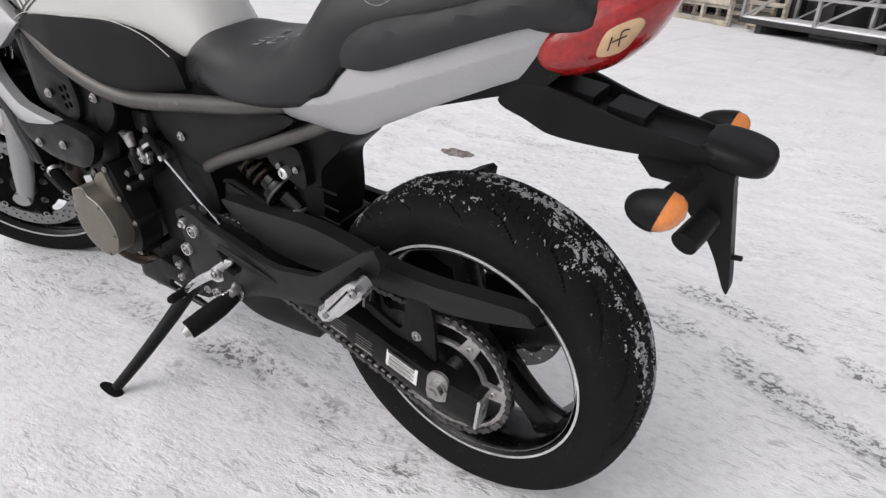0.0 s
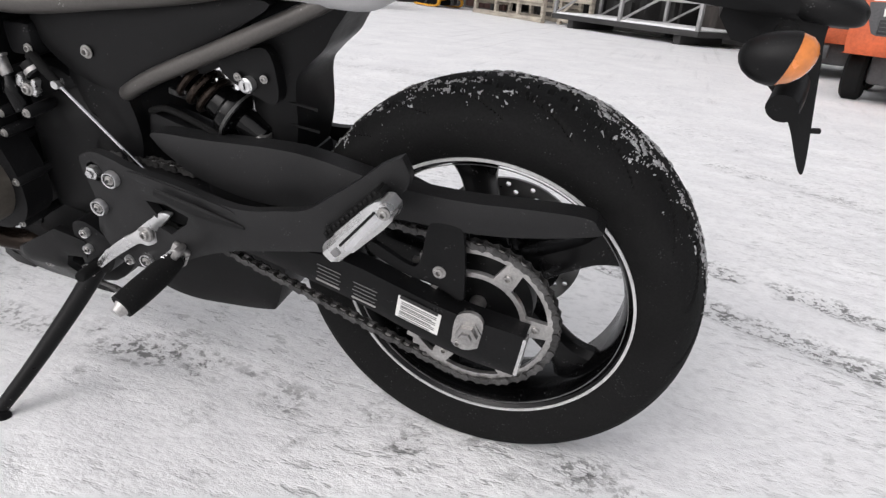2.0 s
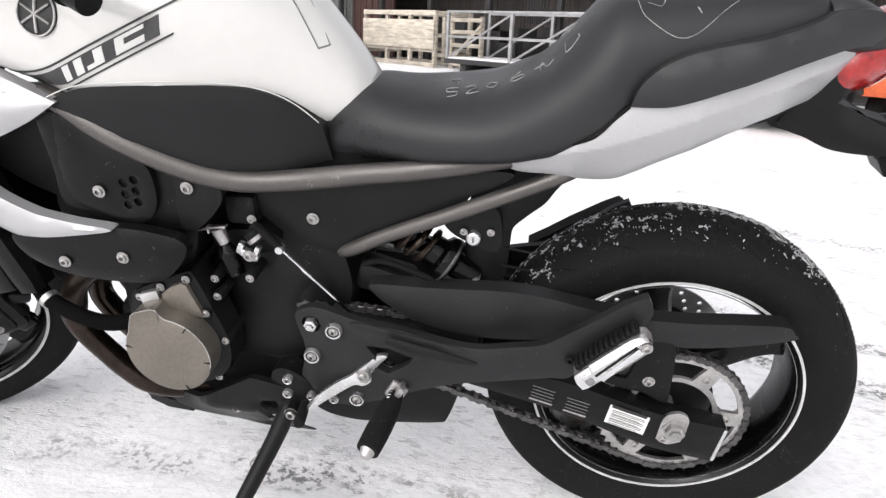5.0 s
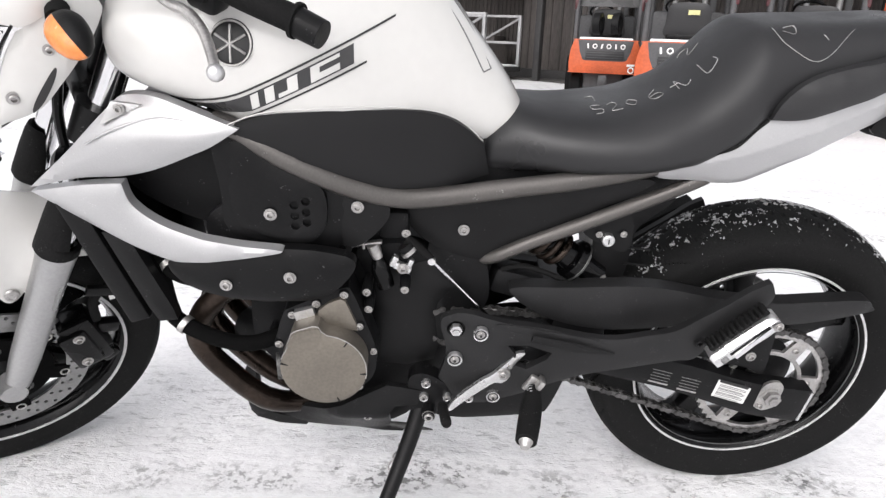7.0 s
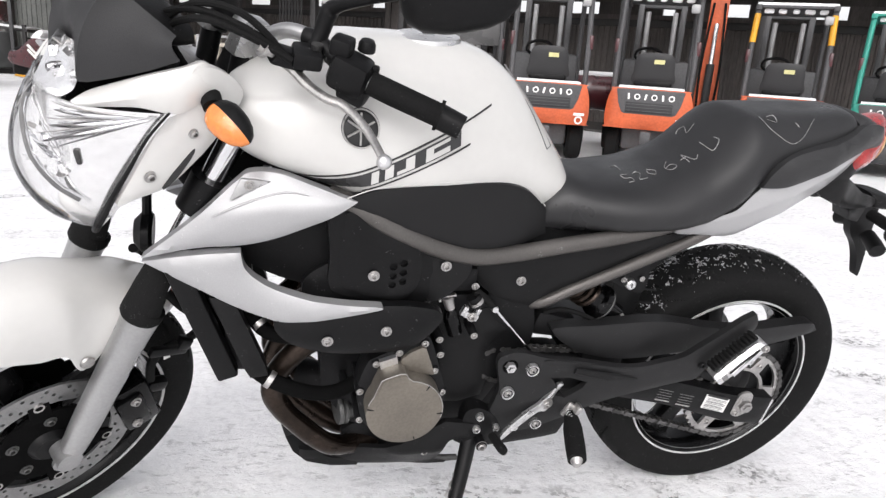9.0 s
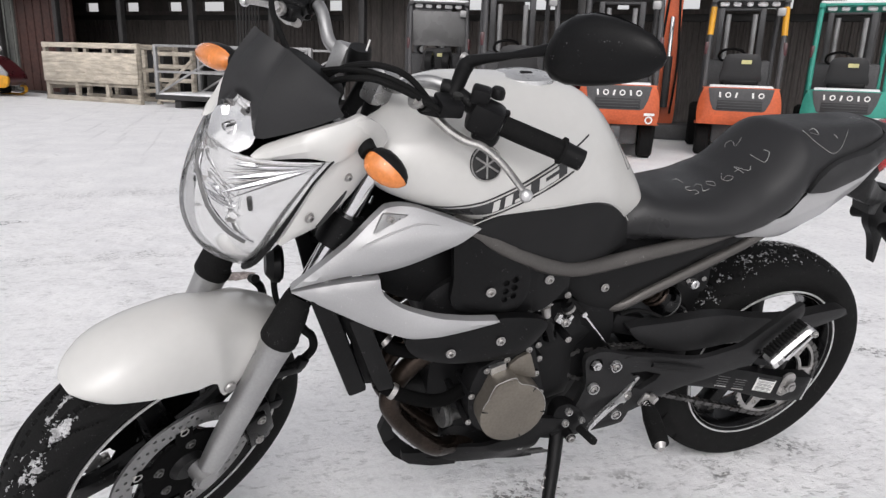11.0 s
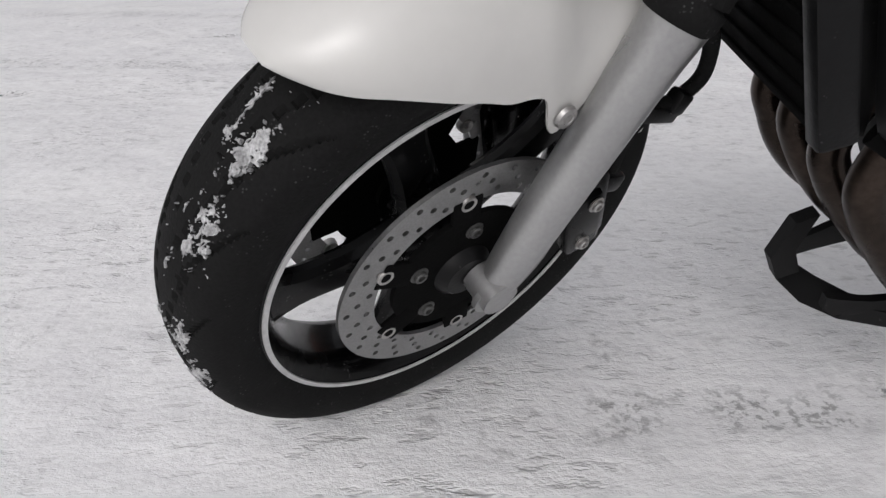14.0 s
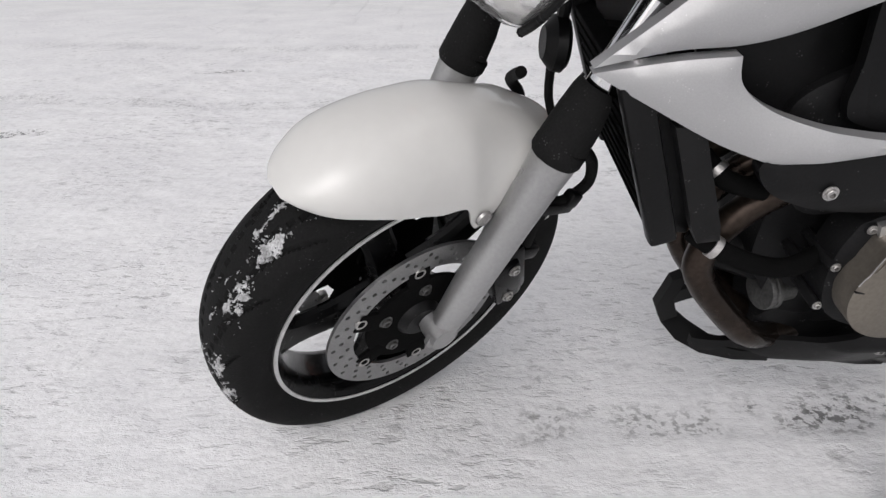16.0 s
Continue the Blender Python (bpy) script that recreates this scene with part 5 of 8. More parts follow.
# -- seat and tail --
SEAT = [  # x, half-width, bottom, top
    (-0.549, 0.074, 0.706, 0.764), (-0.541, 0.084, 0.704, 0.780), (-0.52, 0.092, 0.706, 0.797), (-0.49, 0.102, 0.708, 0.806), (-0.44, 0.118, 0.714, 0.802), (-0.38, 0.134, 0.718, 0.804), (-0.32, 0.143, 0.724, 0.812), (-0.28, 0.144, 0.728, 0.828), (-0.25, 0.14, 0.733, 0.843), (-0.22, 0.135, 0.738, 0.873), (-0.17, 0.132, 0.766, 0.93), (-0.13, 0.120, 0.806, 0.94), (-0.05, 0.102, 0.841, 0.945), (0.03, 0.084, 0.878, 0.951), (0.065, 0.074, 0.894, 0.953), (0.082, 0.066, 0.904, 0.950), (0.090, 0.05, 0.914, 0.944)]


def seat_mesh():
    rings = []
    for x, w, zb, zt in spline_rows(SEAT, 4):
        ring, h = [], zt - zb
        for a in np.linspace(-0.5 * math.pi, 1.5 * math.pi, 40, endpoint=False):
            c, s_ = math.cos(a), math.sin(a)
            yy = w * math.copysign(abs(c) ** (0.6 if s_ > 0 else 0.32), c) * (1 - 0.14 * max(s_, 0))
            zz = zb + h * 0.45 + (h * 0.55 if s_ > 0 else h * 0.45) * math.copysign(abs(s_) ** (0.75 if s_ > 0 else 0.6), s_)
            ring.append((x, yy, zz))
        rings.append(ring)
    return loft(rings)


seat = part("seat", seat_mesh(), VINYL, bike, "black vinyl stepped dual seat with chalk marks")


SROWS = np.array(spline_rows(SEAT, 8))


def seat_top(x, y):
    """Height of the seat's upper side."""
    w, zb, zt = (np.interp(x, SROWS[:, 0], SROWS[:, k]) for k in (1, 2, 3))
    a = np.linspace(0.02, math.pi / 2, 60)
    side_ = w * np.cos(a) ** 0.6 * (1 - 0.14 * np.sin(a))
    return float(np.interp(abs(y), side_[::-1], (zb + (zt - zb) * (0.45 + 0.55 * np.sin(a) ** 0.75))[::-1]))


def chalk(strokes):
    for st_ in strokes:
        pts = spline([(p[0], p[1], 0) for p in st_], 6)
        part("chalk_stroke", tube([(p.x, p.y, seat_top(p.x, p.y) + 0.0006) for p in pts], 0.0008, 5, 1, flat=0.6), CHALK, seat)


# a chalked number, upside down to the rider, and a loop on the pillion part
def digit(x0, y0, size, turn, glyph):
    c, n = math.cos(radians(turn)), math.sin(radians(turn))
    for stroke in glyph:
        chalk([[(x0 + size * ((p - 0.4) * c + (q - 0.5) * 1.2 * n), y0 + size * ((p - 0.4) * n - (q - 0.5) * 1.2 * c)) for p, q in stroke]])


D7 = [[(0, 0), (0.7, 0), (0.4, 1)]]
D6 = [[(0.7, 0), (0.1, 0.5), (0.2, 1), (0.7, 0.9), (0.6, 0.5), (0.1, 0.6)]]
D0 = [[(0.4, 0), (0.05, 0.5), (0.4, 1), (0.75, 0.5), (0.4, 0)]]
D2 = [[(0.1, 0.2), (0.5, 0), (0.65, 0.35), (0.1, 1), (0.75, 1)]]
D5 = [[(0.75, 0), (0.2, 0), (0.15, 0.45), (0.65, 0.55), (0.55, 0.95), (0.1, 1)]]
DL = [[(0.6, 0), (0.35, 1), (0.8, 0.9), (0.9, 0.5)]]
DA = [[(0.2, 0.9), (0.5, 0), (0.45, 1), (0.75, 0.9)], [(0.1, 0.35), (0.5, 0.4)]]
for x0, y0, size, turn, g in ((-0.371, -0.050, 0.026, 10, D5), (-0.345, -0.042, 0.026, 8, D2), (-0.317, -0.036, 0.022, 8, D0), (-0.284, -0.036, 0.027, 12, D6), (-0.250, -0.036, 0.030, 14, DA), (-0.224, -0.044, 0.034, 14, DL), (-0.218, 0.045, 0.024, 20, D2), (-0.37, 0.0, 0.018, 14, D7)):
    digit(x0, y0, size, turn, g)
chalk([[(-0.140, -0.059), (-0.132, -0.09), (-0.100, -0.105), (-0.063, -0.097), (-0.022, -0.064)], [(-0.125, -0.06), (-0.108, -0.055), (-0.112, -0.075), (-0.128, -0.068)], [(-0.07, -0.075), (-0.066, -0.083)]])

def skew(bm, drop=0.0):
    """The knocked tail end: everything behind the seat is bent to the right, and sags."""
    for v in bm.verts:
        v.co.y += min(0.4 * max(v.co.x - 0.13, 0), 0.072)
        v.co.z -= drop * min(max(v.co.x - 0.10, 0), 0.22)
    return bm


def tail_depth(x, z):
    """Side of the tail panel: folded along a rising crease, tucked in below it."""
    zc = float(np.interp(x, (-0.31, -0.25, -0.17, -0.12, -0.03, 0.08, 0.17), (0.738, 0.744, 0.762, 0.780, 0.816, 0.856, 0.892)))
    yb = float(np.interp(x, (-0.31, -0.2, -0.05, 0.05, 0.16), (-0.112, -0.124, -0.118, -0.090, -0.040)))
    return yb + 0.42 * max(zc - z, 0) + 0.12 * max(z - zc, 0)


for s in (-1, 1):
    side = (lambda bm: bm) if s < 0 else mirror_y
    part("tail_side_cover", side(panel([(-0.137, 0.820), (-0.137, 0.820), (-0.131, 0.843), (-0.113, 0.866), (-0.080, 0.884), (-0.035, 0.896), (0.013, 0.906), (0.057, 0.918), (0.100, 0.934), (0.150, 0.930), (0.168, 0.902), (0.160, 0.893), (0.115, 0.891), (0.076, 0.880), (0.026, 0.863), (-0.023, 0.845), (-0.06, 0.831), (-0.097, 0.821)],
         lambda x, z: float(np.interp(x, (-0.14, -0.08, 0.0, 0.1, 0.17), (-0.121, -0.125, -0.116, -0.078, -0.044))) + 0.9 * max(z - 0.893 - 0.25 * x, 0) - 0.25 * min(max(z - 0.838 - 0.25 * x, 0), 0.03), 0.045, 0.004, 0.008)), TRIM, bike, "dark grey plastic tail trim")
    part("tail_panel", side(panel([(-0.305, 0.732), (-0.305, 0.732), (-0.28, 0.744), (-0.251, 0.757), (-0.208, 0.765), (-0.184, 0.773), (-0.171, 0.782), (-0.155, 0.800), (-0.136, 0.817), (-0.136, 0.817), (-0.097, 0.825), (-0.06, 0.835), (-0.023, 0.849), (0.026, 0.867), (0.076, 0.884), (0.115, 0.894), (0.160, 0.896), (0.160, 0.896),
         (0.139, 0.863), (0.107, 0.829), (0.061, 0.809), (0.01, 0.787), (-0.035, 0.766), (-0.087, 0.74), (-0.115, 0.724), (-0.144, 0.711), (-0.184, 0.711), (-0.228, 0.716), (-0.273, 0.717)], tail_depth, 0.022, 0.002, 0.004, step=0.006)), SILVER, bike, "silver painted tail side panel", sharp=16)
    part("panel_lip", side(tube([(x, tail_depth(x, z) - 0.002, z) for x, z in ((-0.300, 0.736), (-0.28, 0.746), (-0.251, 0.759), (-0.208, 0.767), (-0.184, 0.775), (-0.171, 0.784), (-0.155, 0.802), (-0.138, 0.818))], [0.002, 0.004, 0.004, 0.003], 8, 4)), RUBBER, bike, "black rubber seal under the seat")
part("tail_underbody", skew(panel([(-0.24, 0.74), (-0.05, 0.82), (0.10, 0.885), (0.15, 0.892), (0.15, 0.845), (0.12, 0.812), (0.05, 0.788), (-0.12, 0.735), (-0.22, 0.725)], -0.05, 0.10, 0.005, 0.01)), PLASTIC, bike)
part("tail_cover", loft([[(x, w * math.copysign(abs(math.cos(a)) ** 0.5, math.cos(a)), z + h * math.copysign(abs(math.sin(a)) ** 0.7, math.sin(a))) for a in np.linspace(0, 2 * math.pi, 28, endpoint=False)] for x, w, z, h in spline_rows([(0.088, 0.070, 0.912, 0.030), (0.105, 0.070, 0.912, 0.036), (0.135, 0.066, 0.908, 0.032), (0.165, 0.055, 0.902, 0.022), (0.178, 0.044, 0.898, 0.010)], 4)]), TRIM, bike, "dark grey plastic tail cover behind the seat")
# tail light
LAMP = [(0.10, 0.040, 0.848, 0.018), (0.115, 0.054, 0.856, 0.033), (0.14, 0.064, 0.864, 0.043), (0.17, 0.066, 0.873, 0.046), (0.20, 0.058, 0.884, 0.043), (0.226, 0.040, 0.900, 0.033), (0.242, 0.022, 0.914, 0.018), (0.250, 0.008, 0.920, 0.006)]
tl = part("tail_light", skew(loft([[(x, w * math.copysign(abs(math.cos(a)) ** 0.7, math.cos(a)), z + h * math.sin(a)) for a in np.linspace(0, 2 * math.pi, 32, endpoint=False)] for x, w, z, h in spline_rows(LAMP, 4)])), RED, bike, "red plastic tail lamp with beige sticker")


def lamp_side(x, z):
    w, zc, h = (np.interp(x, [q[0] for q in LAMP], [q[k] for q in LAMP]) for k in (1, 2, 3))
    return -w * (1 - min(abs((z - zc) / h), 0.98) ** 2) ** 0.35 - 0.0035


part("lamp_sticker", skew(panel([(0.186, 0.858), (0.188, 0.874), (0.196, 0.890), (0.218, 0.900), (0.225, 0.894), (0.218, 0.878), (0.206, 0.862)], lamp_side, 0.003, 0.0008, 0.002, step=0.005)), BEIGE, tl, "beige paper sticker")
for st_ in ([(0.196, 0.866), (0.200, 0.882)], [(0.205, 0.870), (0.208, 0.887), (0.214, 0.889)], [(0.200, 0.876), (0.212, 0.882)]):
    part("pen_stroke", skew(tube([(x, lamp_side(x, z) - 0.0022, z) for x, z in st_], 0.0008, 5, 3)), PIPE, tl)

# plate carrier with two rear indicators and plate bracket
S = 0.14
carrier = part("plate_carrier", skew(panel([(0.055, 0.782), (0.09, 0.808), (0.13, 0.800), (0.22, 0.778), (0.318, 0.766), (0.33, 0.752), (0.28, 0.748), (0.19, 0.752), (0.14, 0.757), (0.10, 0.768)], -0.036, 0.072, 0.004, 0.008), S), PLASTIC, bike, "black plastic number plate carrier")
for s in (-1, 1):
    cheek = panel([(0.062, 0.788), (0.10, 0.825), (0.14, 0.818), (0.22, 0.790), (0.305, 0.773), (0.316, 0.757), (0.27, 0.752), (0.20, 0.752), (0.145, 0.757), (0.105, 0.768)], lambda x, z: -0.056 + 0.05 * max(x, 0), 0.006, 0.003, 0.006)
    part("carrier_cheek", skew(cheek if s < 0 else mirror_y(cheek), S), PLASTIC, carrier)
for x, z in ((0.15, 0.812), (0.21, 0.796)):
    part("carrier_pad", skew(loft([[(x - 0.020, -0.024, z - 0.01), (x - 0.020, 0.024, z - 0.01), (x - 0.020, 0.024, z + 0.004), (x - 0.020, -0.024, z + 0.004)], [(x + 0.024, -0.026, z - 0.016), (x + 0.024, 0.026, z - 0.016), (x + 0.024, 0.026, z - 0.004), (x + 0.024, -0.026, z - 0.004)]]), S), PLASTIC, carrier)
part("plate_light", skew(loft([[(x, w * math.copysign(abs(math.cos(a)) ** 0.5, math.cos(a)), z + h * math.copysign(abs(math.sin(a)) ** 0.7, math.sin(a))) for a in np.linspace(0, 2 * math.pi, 28, endpoint=False)] for x, w, z, h in spline_rows([(0.305, 0.036, 0.766, 0.015), (0.318, 0.045, 0.765, 0.018), (0.345, 0.048, 0.762, 0.018), (0.368, 0.044, 0.759, 0.016), (0.381, 0.034, 0.757, 0.012), (0.387, 0.018, 0.756, 0.006)], 4)]), S), PLASTIC, bike, "black plastic number plate light")
part("light_lens", skew(box((0.342, 0, 0.744), (0.02, 0.04, 0.014), 0.004), S), RED, bike)
plate = part("plate_bracket", panel([(0.275, 0.735), (0.340, 0.735), (0.350, 0.69), (0.361, 0.62), (0.372, 0.545), (0.366, 0.538), (0.345, 0.585), (0.325, 0.618), (0.296, 0.65), (0.282, 0.69)], 0.045, 0.022, 0.002, 0.004), PLASTIC, bike, "black number plate bracket without plate")
part("bracket_lug", box((0.366, 0.058, 0.587), (0.026, 0.008, 0.006), 0.002, (0, -6, 0)), PLASTIC, plate)
part("reflector_pod", tube([(0.330, 0.030, 0.652), (0.323, 0.0, 0.643), (0.317, -0.022, 0.636)], [0.016, 0.018, 0.018], 20, 2), PLASTIC, plate)
part("reflector_pod", tube([(0.325, 0.065, 0.676), (0.325, 0.120, 0.660)], [0.016, 0.018], 20, 2), PLASTIC, plate)


def indicator(parent, inner, outer, size, front, m=None):
    """A sideways teardrop lamp: orange lens on the side given by front (-1 or 1 along x), black shell behind."""
    inner, outer = Vector(inner), Vector(outer)
    d = outer - inner
    shell, lens_ = [], []
    fwd = Vector((front, 0, -0.50 if front < 0 and outer.y < 0 else -0.20))
    fwd = (fwd - d * (fwd.dot(d) / d.length_squared)).normalized()
    up = d.cross(fwd).normalized()
    if up.z < 0:
        up = -up
    for u, r in ((-0.02, 0.25), (0.03, 0.55), (0.12, 0.82), (0.28, 1.0), (0.45, 1.0), (0.62, 0.93), (0.8, 0.74), (0.93, 0.46), (1.0, 0.12)):
        c = inner + d * u
        q = size * r
        lens_.append([c + q * (fwd * 0.98 * math.sin(a) + up * 0.80 * math.cos(a)) for a in np.linspace(0, math.pi, 11)] + [c + q * 0.8 * up * t for t in (-0.5, 0, 0.5)])
        shell.append([c + q * (-fwd * 0.92 * math.sin(a) + up * 0.82 * math.cos(a)) for a in np.linspace(0, math.pi, 11)] + [c + q * 0.82 * up * t - fwd * 0.0 for t in (-0.5, 0, 0.5)])
    ob = part("turn_signal", loft(shell), PLASTIC, parent, "black and orange turn signal", m)
    part("signal_lens", loft(lens_), ORANGE, ob, "orange plastic lens")
    return ob


BULLET = [(0.0, 0.12), (0.03, 0.34), (0.10, 0.58), (0.22, 0.78), (0.38, 0.93), (0.55, 1.0), (0.64, 1.0), (0.80, 0.88), (0.91, 0.66), (0.97, 0.40), (1.0, 0.10)]
for y, x0, z0, inner in ((-0.078, 0.254, 0.705, (0.305, 0.02, 0.708)), (0.188, 0.258, 0.710, (0.305, 0.09, 0.715))):
    def ring(u, r):
        return [(x0 + 0.071 * u + 0.30 * 0.0275 * r * math.sin(a) * min(u / 0.6, 1), y + 0.025 * r * math.cos(a), z0 + 0.0275 * r * math.sin(a)) for a in np.linspace(0, 2 * math.pi, 24, endpoint=False)]
    ind = part("turn_signal", loft([ring(u, r) for u, r in BULLET[:7]]), PLASTIC, bike, "black and orange turn signal")
    part("signal_lens", loft([ring(u, r * 0.985) for u, r in BULLET[6:]]), ORANGE, ind, "orange plastic lens")
    part("signal_stalk", tube([inner, (x0 + 0.036, y, z0 + 0.002)], [0.013, 0.012], 14, 2), RUBBER, ind)
part("signal_mount", skew(panel([(0.235, 0.748), (0.232, 0.732), (0.250, 0.708), (0.30, 0.70), (0.33, 0.745)], -0.025, 0.05, 0.003, 0.005, smooth=False), 0.10), PLASTIC, bike)

# ---- everything that turns with the handlebar ----
FC = Matrix.Translation((-1.44, 0, 0.301))
front_wheel = wheel("front_wheel", 0.216, 0.048, 33, 0.045, 0.055, ST @ FC, "gloss black five-spoke cast wheel", 0.016, -0.008)
SPOTS = [(123, 0.1, 4), (121, -0.27, 4), (130, 0.05, 3), (128, -0.42, 6), (134, -0.42, 5), (139, -0.2, 3), (138, -0.58, 4), (143, -0.42, 5), (146, -0.58, 4), (150, -0.35, 5), (157, -0.11, 5), (160, -0.3, 5), (165, -0.15, 6), (168, -0.6, 5), (174, -0.55, 6), (181, -0.7, 5), (181, -0.9, 3), (190, -0.4, 8), (205, -0.2, 9)]
SNOW_SPOTS = [(a - w * 1.3, a + w * 1.3, q - 0.028 * w, q + 0.028 * w, 1.0) for a, q, w in SPOTS] + [(115, 235, -0.7, 0.1, 0.55), (20, 110, -0.5, 0.6, 0.5)]
tm, tprof = tyre_mesh(0.294, 0.061, 0.216, 900, 34)
part("tyre", tm, RUBBER, front_wheel, "worn black tyre with snow in the tread")
tagged(part("caught_snow", snow_on_tyre(tprof, 0.294, 0.061, SNOW_SPOTS, 5), SNOWBIT, front_wheel, "white snow caught in the tread"), kind="stuff")
part("rim_stripe", ring_stripe(0.2147, 0.2203, -0.0535), STRIPE, front_wheel, "pale grey rim tape")
part("valve_sticker", box((-0.25, -0.05, -0.03), (0.012, 0.004, 0.014), 0.002, (30, 0, 10)), PAPER, front_wheel)
for s in (-1, 1):
    part("brake_disc", moved(brake_disc(0.108, 0.149, 72, rows=3, hole_r=0.0036), pose(0, 0.068 * s, 0)), DISC, front_wheel, "drilled steel brake disc")
    part("disc_carrier", moved(lathe([(0.03, 0.0), (0.087, 0.0), (0.087, 0.006), (0.03, 0.006)], 40, True), pose(0, 0.068 * s - 0.004, 0)), CORE, front_wheel)
    for k in range(6):
        part("carrier_arm", moved(box((0.092, 0.003, 0), (0.044, 0.007, 0.034 if s < 0 else 0.062), 0.002), pose(0, 0.068 * s - 0.004, 0, 0, -(60 * k + (32 if s < 0 else 0)), 0)), CORE, front_wheel)
    for k in range(6):
        a = radians(60 * k + 32)
        part("disc_button", moved(lathe([(0.003, -0.004), (0.009, -0.005), (0.010, 0.0), (0.010, 0.004), (0.003, 0.004)], 16, True), pose(0.108 * math.cos(a), 0.068 * s, 0.108 * math.sin(a))), STEEL, front_wheel)
    for k in range(5):
        a = radians(72 * k + 10)
        bolt(front_wheel, (0.062 * math.cos(a), 0.068 * s + (-0.005 if s < 0 else 0.003), 0.062 * math.sin(a)), 0.0075, DULL, out=s)
    part("carrier_hub", moved(lathe([(0, -0.018), (0.026, -0.018), (0.034, -0.010), (0.038, 0.0), (0, 0.0)], 28), pose(0, 0.066 * s, 0) @ (Matrix() if s < 0 else pose(0, 0, 0, 180, 0, 0))), SATIN, front_wheel)
    part("caliper", moved(merge(box((0.150, 0.070 * s, 0.030), (0.062, 0.058, 0.125), 0.014, (0, -12, 0)), box((0.138, 0.098 * s, 0.028), (0.050, 0.022, 0.095), 0.009, (0, -12, 0)), box((0.192, 0.075 * s, 0.045), (0.04, 0.024, 0.026), 0.007, (0, 20, 0)), box((0.178, 0.072 * s, -0.03), (0.036, 0.03, 0.03), 0.008, (0, -30, 0))), FC), GLOSS, bike, "black brake caliper", ST)
    for dz in (0.02, 0.085):
        bolt(bike, (-1.44 + 0.14, (0.111) * s, 0.301 + dz - 0.02), 0.007, STEEL, m=ST, out=s)
    part("bleed_nipple", tube([(-1.252, 0.075 * s, 0.345), (-1.236, 0.075 * s, 0.338)], 0.006, 8, 1), STEEL, bike, at=ST)

# forks
def fork_at(u):
    """A point of the fork's centre line, u metres up from the axle end."""
    return Vector((-1.425, 0, 0.285)) + AXIS * u


for s in (-1, 1):
    off = Vector((0, 0.105 * s, 0))
    f0, f1, f2, f3 = (fork_at(u) + off for u in (-0.015, 0.10, 0.24, 0.345))
    leg = part("fork_slider", tube([f0, fork_at(0.03) + off, f1, f2, fork_at(0.30) + off, f3], [0.0125, 0.0215, 0.0255, 0.0275, 0.029, 0.0325], 24, 3), FORK, bike, "grey painted fork slider", ST)
    part("mudguard_tab", moved(box((0.0, 0, 0.0), (0.050, 0.016, 0.030), 0.007, (0, 26, 0)), Matrix.Translation(fork_at(0.232) + off + Vector((0.0, -0.004 * s, 0)))), FORK, leg)
    part("axle_clamp", tube([fork_at(0.0) + off + Vector((0.0, -0.02, 0.012)), fork_at(0.0) + off + Vector((0.0, 0.02, 0.012))], 0.0215, 20, 2), FORK, leg)
    part("axle_end", tube([fork_at(0.0) + off * 1.17 + Vector((-0.006, 0, 0.006)), fork_at(0.0) + off * 1.05 + Vector((-0.006, 0, 0.006))], 0.0120, 6, 1), FORK, leg, "hexagonal axle end")
    part("axle_washer", tube([fork_at(0.0) + off * 1.10 + Vector((-0.006, 0, 0.006)), fork_at(0.0) + off * 1.03 + Vector((-0.006, 0, 0.006))], 0.0200, 20, 1), FORK, leg)
    rings = []
    for u, rr, gap in ((0.332, 0.031, 2), (0.338, 0.0345, 2), (0.352, 0.0345, 2), (0.357, 0.034, 150), (0.395, 0.0325, 165), (0.425, 0.030, 190), (0.438, 0.027, 220)):
        c = fork_at(u) + off + Vector((-0.003, 0, -0.001))
        e1 = Vector((math.cos(radians(26)), 0, -math.sin(radians(26))))
        rings.append([c + rr * (e1 * math.cos(a) + Vector((0, 1, 0)) * math.sin(a)) for a in np.linspace(radians(gap / 2), radians(360 - gap / 2), 29)])
    bm = loft(rings, False, False)
    bmesh.ops.solidify(bm, geom=list(bm.faces), thickness=0.004)
    part("fork_boot", bm, RUBBER, bike, "black rubber fork cover, open at the back", ST)
    part("fork_tube", tube([fork_at(0.33) + off, fork_at(0.725) + off], 0.0205, 20, 1), CHROME, bike, "chromed fork tube", ST)
    part("fork_cap", tube([fork_at(0.72) + off, fork_at(0.735) + off], [0.0195, 0.016], 12, 1), ALU, bike, at=ST)
    part("lower_clamp", tube([fork_at(0.545) + off, fork_at(0.605) + off], 0.033, 20, 1), SATIN, bike, at=ST)
    part("fork_reflector", moved(box((0, 0, 0), (0.03, 0.012, 0.02), 0.004), Matrix.Translation(fork_at(0.50) + off * 1.3)), SATIN, bike, at=ST)
part("lower_yoke", box(tuple(fork_at(0.575) + Vector((0.02, 0, 0))), (0.07, 0.20, 0.04), 0.01, (0, 26, 0)), SATIN, bike, at=ST)
part("upper_yoke", box(tuple(fork_at(0.715) + Vector((0.015, 0, 0))), (0.06, 0.215, 0.024), 0.01, (0, 26, 0)), FORK, bike, "grey painted upper fork yoke", ST)
part("steering_stem", tube([fork_at(0.55) + Vector((0.036, 0, 0)), fork_at(0.80) + Vector((0.036, 0, 0))], 0.03, 16, 1), SATIN, bike, at=ST)
